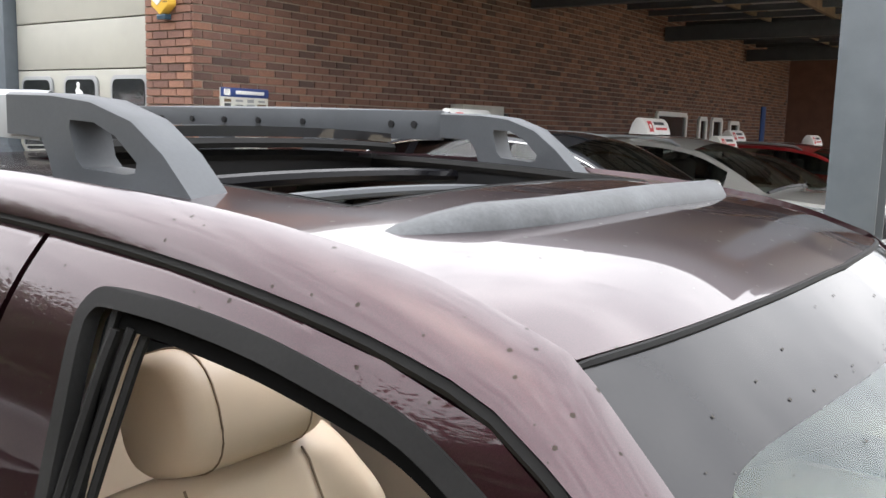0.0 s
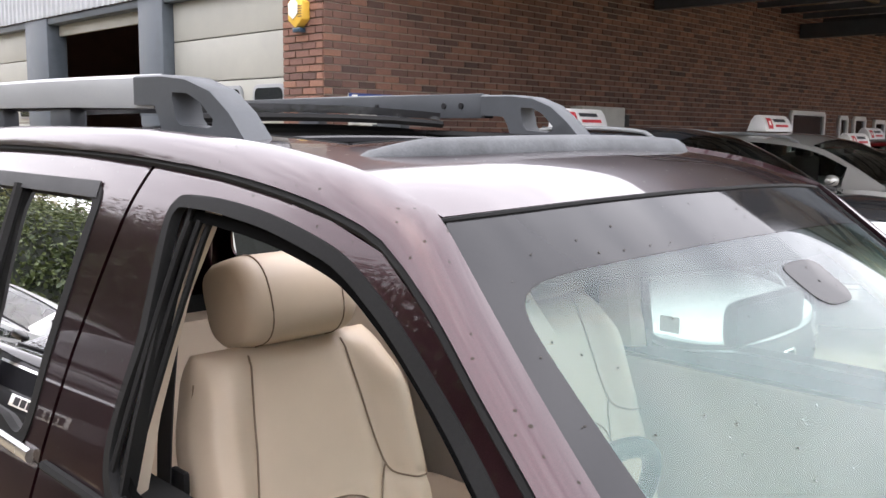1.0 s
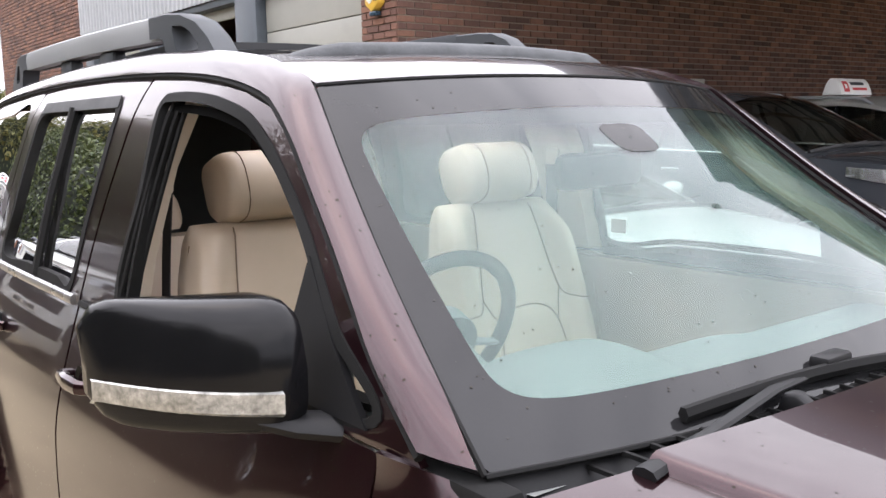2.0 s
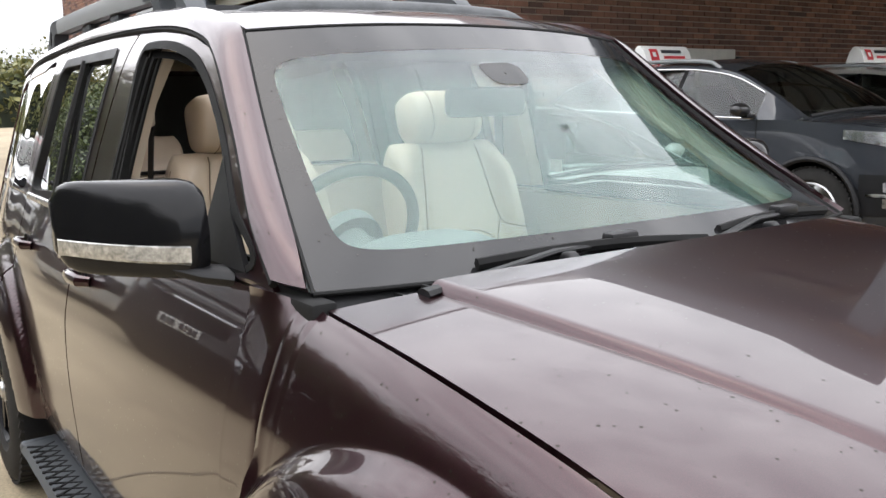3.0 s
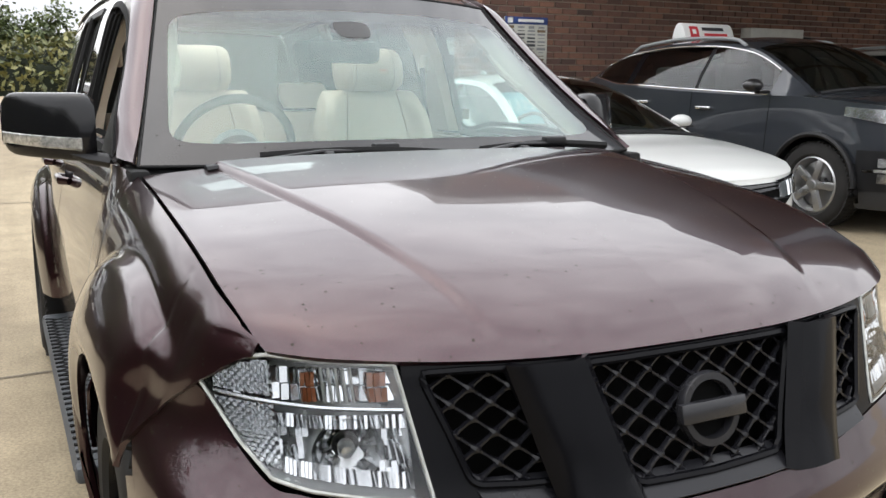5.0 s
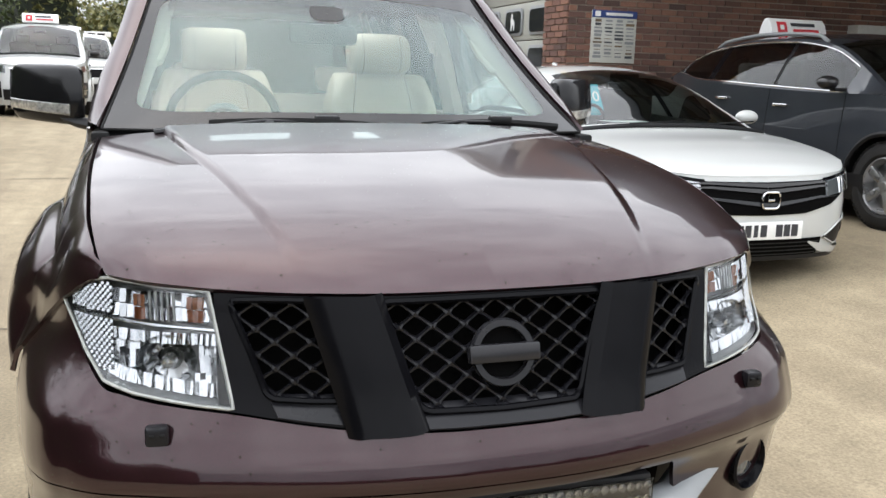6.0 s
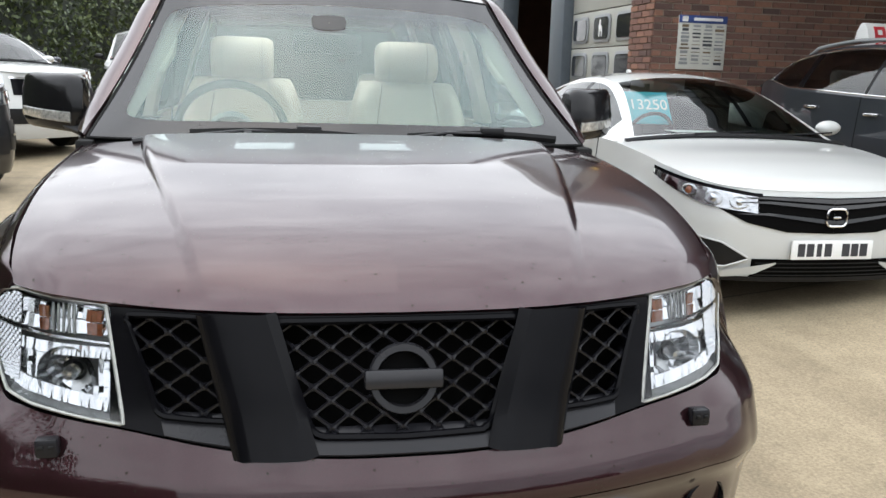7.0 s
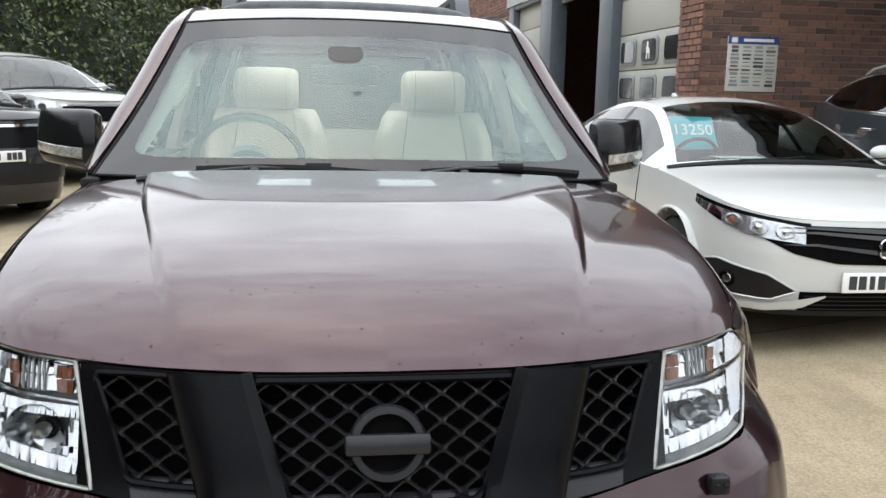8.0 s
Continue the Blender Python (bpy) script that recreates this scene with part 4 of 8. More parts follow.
for s in (-1, 1):
    bm = wing(s)
    for _ in range(8):
        bmesh.ops.smooth_vert(bm, verts=[v for v in bm.verts if not v.is_boundary], factor=0.5, use_axis_x=False, use_axis_y=True, use_axis_z=False)
    w = part("front_wing", plate(bm, 0.01), PAINT, suv, sharp=60)
    # arch lining
    bm = bmesh.new()
    arc = [radians(a) for a in range(-20, 201, 6)]
    add_grid(bm, [[(ARX + r * math.cos(a), s * y, ARZ + r * math.sin(a)) for a in arc] for r, y in ((0.447, 0.905), (0.45, 0.56))])
    part("arch_liner", bm, BLACK, suv)

# nose: bumper, grille, lamps ---------------------------------------------
def nose_grid(y0, y1, z0, z1, ny, nz, off=0.0, zf=None):
    rows = []
    for k in range(nz):
        row = []
        for j in range(ny):
            y = y0 + (y1 - y0) * j / (ny - 1)
            a = z0(y) if callable(z0) else z0
            b = z1(y) if callable(z1) else z1
            z = a + (b - a) * k / (nz - 1)
            row.append(Vector((front_x(y, z) + off, y, z)))
        rows.append(row)
    return rows


# lower edges of lamps and grille, by |y|
lamp_low = spline([0.0, 0.12, 0.24, 0.36, 0.51, 0.60, 0.70, 0.745, 0.775, 0.80, 0.815, 0.86, 0.90, 0.925, 0.942], [0.737, 0.738, 0.744, 0.757, 0.778, 0.787, 0.802, 0.816, 0.860, 0.915, 0.937, 0.925, 0.875, 0.79, 0.665])
def bump_top(y):
    """Upper edge of the bumper skin: lamps and grille in front, the wing seam at the side."""
    a = abs(y)
    if a < 0.815:
        return lamp_low(a)
    z = 0.93
    for _ in range(40):
        z = 0.6 * z + 0.4 * min(seam_low(front_x(a, z)), 0.937)
    return max(z, 0.64)


def arch_cut(bm, ax, r, az=0.395):
    """Removes what lies inside a wheel arch."""
    dead = [f for f in bm.faces if math.hypot(f.calc_center_median().x - ax, f.calc_center_median().z - az) < r]
    bmesh.ops.delete(bm, geom=dead, context="FACES")
    return bm


bm = net(nose_grid(-0.942, 0.942, bump_top, 0.635, 241, 24))
part("bumper_upper", plate(arch_cut(bm, ARX, 0.450, ARZ), 0.012), PAINT, suv, sharp=50)


def low_z(y):
    a = abs(y)
    return 0.605 if a < 0.40 else 0.605 - 0.24 * smooth(0.40, 0.50, a)


bm = net(nose_grid(-0.942, 0.942, 0.629, low_z, 241, 20, -0.004))
part("bumper_lower", plate(arch_cut(bm, ARX, 0.450, ARZ), 0.012), PAINT, suv, sharp=50)
bm = net(nose_grid(-0.5, 0.5, 0.38, 0.30, 40, 6, 0.0))
part("bumper_apron", plate(bm, 0.012), GREYP, suv)
# black sheets behind the openings in place of the shade in there
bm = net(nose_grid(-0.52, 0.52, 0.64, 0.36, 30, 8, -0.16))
part("intake_shade", bm, VOID, suv)
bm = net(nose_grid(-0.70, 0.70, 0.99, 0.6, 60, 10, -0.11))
part("nose_shade", bm, VOID, suv)
# pale skid bar behind the lamp bar
bm = bmesh.new()
add_tube(bm, [(0.80, -0.56, 0.53), (0.87, -0.45, 0.49), (0.90, -0.3, 0.47), (0.90, 0.3, 0.47), (0.87, 0.45, 0.49), (0.80, 0.56, 0.53)], 0.05, 10, 0.7)
part("skid_bar", bm, LGREY, suv, "pale grey bar across the bumper opening")
lb = part("light_bar", box((0.905, 0, 0.553), (0.06, 0.70, 0.072), 0.008), BLACK, suv, "black led light bar in the bumper opening")
for r in range(2):
    for k in range(34):
        bm = bmesh.new()
        add_lathe(bm, [(0.0, 0.0), (0.006, 0.001), (0.0098, 0.010)], pose(0.935, -0.335 + 0.0203 * k, 0.537 + 0.031 * r, 0, 90, 0), 8)
        part("led_cell", bm, REFLECT, lb)
part("light_bar_lens", box((0.948, 0, 0.553), (0.005, 0.69, 0.064), 0.002), LENS, lb)
for y in (-0.26, 0.0, 0.26):
    part("light_bar_bracket", box((0.905, y, 0.602), (0.03, 0.04, 0.03), 0.004), ALLOY, lb)
# fog lamps
for s in (-1, 1):
    c = Vector((front_x(0.70, 0.51) + 0.004, s * 0.70, 0.512))
    m = pose(*c, 0, 90, 0) @ pose(0, 0, 0, s * -22, 0, 0)
    bm = bmesh.new()
    add_lathe(bm, [(0.066, -0.03), (0.069, 0.002), (0.062, 0.006), (0.054, -0.012), (0.050, -0.03)], m, 26)
    fg = part("fog_lamp", bm, SATIN, suv, "round fog lamp in a black bezel")
    bm = bmesh.new()
    add_lathe(bm, [(0.0, -0.006), (0.03, -0.009), (0.045, -0.02), (0.05, -0.03)], m, 22)
    part("fog_lens", bm, plain("fog_glass_%s" % ("near" if s < 0 else "far"), (0.10, 0.105, 0.11), 0.08, vary=0.5, scale=60, coat=0.8), fg)
# lamp washers
for s in (-1, 1):
    c = Vector((front_x(0.645, 0.745) + 0.012, s * 0.645, 0.745))
    wsh = part("lamp_washer", box(c, (0.030, 0.042, 0.038), 0.008), LIPGREY, suv, "small dark headlamp washer cap")
    for dy in (-0.009, 0.009):
        part("washer_nozzle", box(c + Vector((0.016, dy, 0.004)), (0.006, 0.010, 0.007), 0.002), RUBBER, wsh)

# grille -----------------------------------------------------------------
def grille_frame():
    """Black surround with a wide centre mouth between two slanted struts."""
    bm = bmesh.new()
    zt = lambda y: 0.992
    zb = lambda y: lamp_low(abs(y)) + 0.004
    rows = nose_grid(-0.535, 0.535, zt, zb, 108, 22, 0.0)

    def hole(y, z):
        a = abs(y)
        t = (0.978 - z) / (0.978 - 0.775)
        mid = a < 0.238 - 0.072 * t and 0.775 < z < 0.978
        t2 = (0.985 - z) / 0.19
        inner = 0.370 - 0.07 * t2
        outer = 0.508 - 0.065 * t2
        sd = inner < a < outer and 0.800 < z < 0.983
        return mid or sd
    v = [[bm.verts.new(p) for p in r] for r in rows]
    for i in range(len(v) - 1):
        for j in range(len(v[0]) - 1):
            p = (rows[i][j] + rows[i + 1][j + 1]) / 2
            if not hole(p.y, p.z):
                bm.faces.new((v[i][j], v[i + 1][j], v[i + 1][j + 1], v[i][j + 1]))
    for q in [q for q in bm.verts if not q.link_faces]:
        bm.verts.remove(q)
    return plate(bm, 0.03)


grille = part("grille", grille_frame(), SATIN, suv, "satin black three-part mesh grille")
# raised slanted struts
for s in (-1, 1):
    rows = []
    for k in range(16):
        t = k / 15
        z = 0.990 - 0.248 * t
        yi, yo = 0.245 - 0.075 * t, 0.362 - 0.068 * t
        row = []
        for j in range(10):
            y = yi + (yo - yi) * j / 9
            row.append(Vector((front_x(y, z) + 0.003 + 0.013 * min(1.0, min(j, 9 - j) / 1.0) + 0.005 * math.sin(math.pi * j / 9), s * y, z)))
        rows.append(row)
    part("grille_strut", plate(net(rows, flip=s > 0), 0.02), SATIN, grille)


def mesh_bars(y_lo, y_hi, z_lo, z_hi, inside):
    """Crossed bars, thicker where they meet, that leave diamond openings."""
    bm = bmesh.new()

    def thick(run):
        return [0.0036 + 0.0034 * math.cos(math.pi * (p.z - 0.88) / 0.0235) ** 10 for p in run]
    pitch_y, pitch_z = 0.066, 0.0235
    for sgn in (-1, 1):
        for k in range(-30, 31):
            run = []
            for i in range(90):
                z = z_lo + (z_hi - z_lo) * i / 89
                y = k * pitch_y + sgn * (z - 0.88) / pitch_z * pitch_y * 0.5
                if inside(y, z):
                    run.append(Vector((front_x(y, z) - 0.012, y, z)))
                else:
                    if len(run) > 2:
                        add_tube(bm, run, thick(run), 6, 1.8, up=(1, 0, 0))
                    run = []
            if len(run) > 2:
                add_tube(bm, run, thick(run), 6, 1.8, up=(1, 0, 0))
    return bm


part("grille_mesh", mesh_bars(-0.24, 0.24, 0.77, 0.985, lambda y, z: abs(y) < 0.243 - 0.072 * (0.978 - z) / 0.203), MESHBLK, grille, "diamond mesh of the centre grille")
for s in (-1, 1):
    part("grille_mesh", mesh_bars(-0.54, 0.54, 0.795, 0.986, lambda y, z, s=s: 0.362 - 0.07 * (0.985 - z) / 0.19 < s * y < 0.514 - 0.065 * (0.985 - z) / 0.19), MESHBLK, grille, "diamond mesh of the side grille")
for y0, y1, zt_, zb_ in ((-0.176, 0.176, 0.783, 0.748), (-0.446, -0.288, 0.806, 0.772), (0.288, 0.446, 0.806, 0.772)):
    rows = []
    for k in range(6):
        t = k / 5
        rows.append([Vector((front_x(y, zt_ + (zb_ - zt_) * t) - 0.020 + 0.034 * t ** 0.8, y, zt_ + (lamp_low(abs(y)) + 0.010 - zt_) * t)) for y in np.linspace(y0 * (1 - 0.03 * t), y1 * (1 - 0.03 * t), 30)])
    part("grille_lip", plate(net(rows, flip=True), 0.004), LIPGREY, grille, "grey sloping lower lip of the grille")
def hole_rim(pts, r):
    bm = bmesh.new()
    add_tube(bm, [Vector((front_x(y, z) + 0.002, y, z)) for y, z in pts + [pts[0]]], r, 6, caps=False)
    part("grille_rim", bm, SATIN, grille)


hole_rim([(p.x, p.y) for p in poly3([(-0.236, 0.966, 0), (-0.226, 0.978, 0), (0, 0.979, 0), (0.226, 0.978, 0), (0.236, 0.966, 0), (0.20, 0.87, 0), (0.172, 0.79, 0), (0.155, 0.776, 0), (0, 0.772, 0), (-0.155, 0.776, 0), (-0.172, 0.79, 0), (-0.20, 0.87, 0), (-0.236, 0.966, 0)], 90)][:-1], 0.0075)
for s in (-1, 1):
    hole_rim([(s * p.x, p.y) for p in poly3([(0.372, 0.982, 0), (0.44, 0.983, 0), (0.502, 0.981, 0), (0.506, 0.97, 0), (0.475, 0.89, 0), (0.449, 0.815, 0), (0.437, 0.806, 0), (0.37, 0.802, 0), (0.310, 0.801, 0), (0.305, 0.81, 0), (0.332, 0.88, 0), (0.366, 0.97, 0), (0.372, 0.982, 0)], 80)][:-1], 0.0065)
# emblem: plain ring and bar
em = pose(front_x(0, 0.88) + 0.018, 0, 0.878, 0, 90 - 14, 0)
bm = bmesh.new()
add_lathe(bm, [(0.049, -0.008), (0.066, -0.008), (0.068, 0.0), (0.064, 0.010), (0.052, 0.010), (0.049, 0.0), (0.049, -0.008)], em, 40)
part("emblem_ring", bm, EMBLEM, grille, "plain dark grey ring emblem")
part("emblem_bar", box((0.0, 0.0, 0.008), (0.037, 0.148, 0.022), 0.006, em), EMBLEM, grille, "plain bar across the emblem")
# black disc paints the shade behind the ring
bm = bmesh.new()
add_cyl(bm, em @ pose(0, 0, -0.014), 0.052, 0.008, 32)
part("emblem_shade", bm, VOID, grille)

# headlamps ---------------------------------------------------------------
def lamp_outline(y):
    """Top and bottom of the lamp at |y|."""
    top = np.interp(y, [0.51, 0.545, 0.66, 0.722, 0.77, 0.80, 0.812], [0.994, 0.995, 1.002, 1.005, 0.994, 0.975, 0.958])
    low = np.interp(y, [0.51, 0.60, 0.70, 0.745, 0.775, 0.80, 0.812], [0.784, 0.793, 0.808, 0.822, 0.866, 0.922, 0.948])
    return float(top), float(low)


def lamp(s):
    rows_lens, rows_back = [], []
    for i in range(45):
        t = i / 44
        col, colb = [], []
        for k in range(16):
            u = k / 15
            yy = 0.545 + (0.812 - 0.545) * t
            top, low = lamp_outline(yy)
            z = top + (low - top) * u
            y = yy - 0.036 * u * (1 - t)
            col.append(Vector((front_x(y, z) + 0.004, s * y, z)))
            deep = smooth(0.0, 0.10, u) * smooth(1.0, 0.92, u) * smooth(0.0, 0.06, t) * smooth(1.0, 0.95, t)
            d = 0.008 + (0.030 if u < 0.36 else 0.062) * deep
            colb.append(Vector((front_x(y, z) - d, s * (y - 0.3 * d * t), z)))
        rows_lens.append(col)
        rows_back.append(colb)
    body = part("headlamp", net(rows_back, flip=s > 0), LAMPIN, suv, "clear headlamp with chrome reflector and amber indicator", sharp=25)
    part("lens", net(rows_lens, flip=s > 0), LENS, body)
    # bright moulded edge of the lens
    rim = [r[0] for r in rows_lens] + rows_lens[-1][1:] + [r[-1] for r in rows_lens[::-1]][1:] + rows_lens[0][::-1][1:]
    bm = bmesh.new()
    add_tube(bm, [p - Vector((0.004, 0, 0)) for p in rim], 0.0042, 6, caps=False)
    part("rim", bm, RIMCLEAR, body)

    def at(y, z, back):
        return Vector((front_x(y, z) - back, s * y, z))

    def facet(bm, y, z, back, w, h, tilt, yaw):
        add_box(bm, (0, 0, 0), (0.006, w, h), 0.0, Matrix.Translation(at(y, z, back)) @ pose(0, 0, 0, 0, tilt, s * yaw))
    rl_ = random.Random(31)
    # bar between indicator and main lamp
    bm = bmesh.new()
    add_tube(bm, [at(0.522 + 0.27 * k / 12, 0.921 + 0.012 * k / 12, 0.012) for k in range(13)], 0.0040, 6)
    part("divider", bm, REFLECT, body)
    # main round bowl, cut into fans of flat mirrors
    cy, cz, rad = 0.622, 0.856, 0.058
    m = Matrix.Translation(at(cy, cz, 0.020)) @ pose(0, 0, 0, 0, 90, 0) @ pose(0, 0, 0, s * -14, 0, 0)
    bm = bmesh.new()
    n = 30
    prof = ((0.016, -0.046), (0.026, -0.044), (0.038, -0.036), (0.049, -0.022), (rad, 0.0))
    ring = [[m @ Vector((r * math.cos(2 * math.pi * (i + 0.5 * (j % 2)) / n), r * math.sin(2 * math.pi * (i + 0.5 * (j % 2)) / n), h + rl_.uniform(-0.003, 0.003))) for i in range(n)] for j, (r, h) in enumerate(prof)]
    add_grid(bm, ring, close_v=True)
    part("bowl", bm, REFLECT, body, flat=True)
    bm = bmesh.new()
    add_lathe(bm, [(0.0, 0.0), (0.010, -0.002), (0.0145, -0.012), (0.015, -0.05)], m, 16)
    part("bulb_cap", bm, REFLECT, body)
    bm = bmesh.new()
    add_lathe(bm, [(0.0155, -0.046), (0.022, -0.042), (0.022, -0.036), (0.0155, -0.040)], m, 20)
    part("bulb_ring", bm, BLACK, body)
    # upright mirror flutes round the bowl
    bm = bmesh.new()
    for i in range(30):
        for j in range(3):
            y, z = 0.520 + 0.0096 * i, 0.812 + 0.036 * j + rl_.uniform(-0.008, 0.008)
            top, low = lamp_outline(y)
            if not (low + 0.012 < z < 0.908) or math.hypot(y - cy, z - cz) < rad + 0.003:
                continue
            facet(bm, y, z, 0.040, 0.0094, 0.036, rl_.uniform(-34, -16), rl_.choice((-16, -6, 6, 16)))
    for i in range(42):
        y = 0.522 + 0.0052 * i
        top, low = lamp_outline(y)
        facet(bm, y, 0.902, 0.020, 0.0050, 0.022, rl_.uniform(-34, -20), rl_.choice((-12, 2, 16)))
        facet(bm, y, low + 0.024, 0.022, 0.0050, 0.026, rl_.uniform(-34, -20), rl_.choice((-12, 2, 16)))
    part("mirror_flutes", bm, REFLECT, body, flat=True)
    # indicator chamber: mirrors, two amber bulbs and clear ribs
    bm = bmesh.new()
    for i in range(20):
        for j in range(2):
            y, z = 0.535 + 0.0125 * i, 0.944 + 0.027 * j
            top, low = lamp_outline(y)
            if z < top - 0.014:
                facet(bm, y, z, 0.027, 0.0122, 0.026, rl_.uniform(-34, -14), rl_.choice((-14, -4, 6, 16)))
    part("indicator_mirrors", bm, REFLECT, body, flat=True)
    for y0, wd_ in ((0.568, 0.030), (0.668, 0.020)):
        bm = bmesh.new()
        for i in range(6):
            facet(bm, y0 + wd_ * (i % 3 - 1) / 3, 0.944 + 0.024 * (i // 3), 0.018, wd_ / 3.1, 0.023, rl_.uniform(-35, 5), rl_.uniform(-15, 30))
        part("indicator_bulb", bm, AMBER, body, "amber indicator")
    for k in range(5):
        y = 0.606 + 0.0105 * k
        bm = bmesh.new()
        add_tube(bm, [at(y, 0.934, 0.012), at(y + 0.001, 0.988, 0.014)], 0.0026, 6)
        part("indicator_rib", bm, RIMCLEAR, body)
    # fine prism panel at the outer end
    bm = bmesh.new()
    for i in range(16):
        for j in range(26):
            y, z = 0.720 + 0.0048 * i, 0.842 + 0.0062 * j
            top, low = lamp_outline(y)
            if low + 0.010 < z < top - 0.010 and abs(z - 0.931) > 0.008:
                facet(bm, y, z, 0.012, 0.0047, 0.0060, -24 + rl_.uniform(-3, 3), 8 * (1 if (i + j) % 2 else -1))
    part("prism_panel", bm, REFLECT, body, flat=True)
    return body


for s in (-1, 1):
    lamp(s)

# windscreen, cowl and wipers ----------------------------------------------
WS_B = spline([0, 0.25, 0.5, 0.66, 0.77], [-0.205, -0.215, -0.248, -0.282, -0.312])
WS_T = spline([0, 0.3, 0.5, 0.592], [-0.905, -0.922, -0.955, -0.982])


def ws_pt(u, v, off=0.0):
    """Windscreen: u 0 bottom to 1 top, v -1 to 1 across."""
    a = abs(v)
    yb, yt = 0.77 * a, 0.592 * a
    b = Vector((WS_B(yb), yb, 1.223))
    t = Vector((WS_T(yt), yt, 1.732 - 0.023 * a ** 2.2))
    p = b.lerp(t, u) + Vector((0.5, 0, 0.82)) * ((0.008 - 0.030 * a * a) * math.sin(math.pi * u) + off)
    p.y = math.copysign(p.y, v)
    return p


wu, wv = [k / 40 for k in range(41)], [-1 + 2 * k / 60 for k in range(61)]
def clear_edge(a):
    """Outline of the clear part of the screen, in (v, u)."""
    ca, sa = math.cos(a), math.sin(a)
    r = (abs(ca) ** 13.3 + abs(sa) ** 13.3) ** (-1 / 13.3)
    u = 0.486 + 0.379 * r * sa
    return 0.905 * r * ca * (1.0 + 0.045 * u), u


rows = []
for r_ in np.linspace(0.02, 1.0, 12):
    rows.append([ws_pt(0.480 + (u - 0.480) * r_, v * r_) for v, u in (clear_edge(2 * math.pi * k / 240) for k in range(241))])
ws = part("windscreen", net(rows), GLASS, suv, "clear laminated windscreen with black edge band")
rows = [[], [], [], []]
for k in range(241):
    a = 2 * math.pi * k / 240
    v, u = clear_edge(a)
    dv, du = v / 0.999, (u - 0.5) / 0.499
    sc = 1 / max(abs(dv), abs(du))
    vo, uo = v * sc, 0.5 + (u - 0.5) * sc
    for t in range(4):
        rows[t].append(ws_pt(uo + (u - uo) * t / 3, vo + (v - vo) * t / 3, 0.0004))
bm = net(rows)
part("edge_band", bm, FRIT, ws)
# veil inside the clear part: dust and dashboard reflection as one pale colour
rows = []
for r_ in np.linspace(0.02, 1.0, 8):
    rows.append([ws_pt(0.480 + (u - 0.480) * r_, v * r_, -0.009) for v, u in (clear_edge(2 * math.pi * k / 120) for k in range(121))])
part("haze_film", net(rows), HAZE, ws)
# dotted shade band that thins out below the upper edge
rows = [[ws_pt(0.70 + 0.17 * k / 8, v, -0.003) for v in np.linspace(-0.895, 0.895, 41)] for k in range(9)]
part("shade_band", net(rows), SHADE, ws, "grey shade band fading down the glass")
# sensor pod hanging from the top of the edge band
rows = []
for r_ in (0.05, 0.5, 0.85, 1.0):
    rows.append([ws_pt(0.735 + 0.055 * r_ * math.copysign(abs(math.sin(q)) ** 0.6, math.sin(q)), -0.050 + 0.093 * r_ * math.copysign(abs(math.cos(q)) ** 0.5, math.cos(q)) * (1 + 0.12 * math.sin(q)), 0.0012) for q in np.linspace(0, 2 * math.pi, 41)])
part("sensor_pod", net(rows), POD, ws, "dark sensor pod behind the windscreen")
# rubber seal round the glass
rim = [ws_pt(0, v) for v in wv] + [ws_pt(u, 1) for u in wu[1:]] + [ws_pt(1, -v) for v in wv[1:]] + [ws_pt(1 - u, -1) for u in wu[1:]]
bm = bmesh.new()
add_tube(bm, rim, 0.0045, 6, caps=False)
part("windscreen_seal", bm, RUBBER, suv)
# cowl panel between bonnet and glass
rows = []
for k in range(8):
    t = k / 7
    rows.append([ws_pt(0.03, v).lerp(hood_pt(0, v) + Vector((0.03, 0, -0.035)), t) + Vector((0, 0, -0.012 - 0.02 * math.sin(math.pi * t))) for v in wv])
part("cowl", net(rows, flip=False), BLACK, suv, "black plastic scuttle panel")
for k in range(60):
    v = -0.85 + 1.7 * k / 59
    a = ws_pt(0.03, v).lerp(hood_pt(0, v), 0.55) + Vector((0, 0, -0.012))
    if k % 2:
        part("cowl_slot", box(a, (0.05, 0.006, 0.006)), RUBBER, suv)


def wiper(piv, elbow, tip, b0, b1, name_label):
    w = new("wiper")
    w.parent = suv
    tagged(w, label=name_label)
    bm = bmesh.new()
    add_tube(bm, [piv, elbow], [0.018, 0.012], 8, 0.6)
    part("wiper_root", bm, BLACK, w)
    bm = bmesh.new()
    add_tube(bm, [elbow, Vector(elbow).lerp(tip, 0.5) + Vector((0, 0, 0.012)), tip], [0.011, 0.010, 0.008], 8, 0.6)
    part("wiper_arm", bm, BLACK, w)
    bm = bmesh.new()
    n = 14
    add_tube(bm, [Vector(b0).lerp(b1, k / n) + Vector((0.006, 0, 0.012 * math.sin(math.pi * k / n))) for k in range(n + 1)], 0.009, 6, 1.3)
    part("wiper_blade", bm, RUBBER, w)
    part("wiper_clip", box(Vector(tip) + Vector((0, 0, 0.008)), (0.035, 0.075, 0.026), 0.007), BLACK, w)


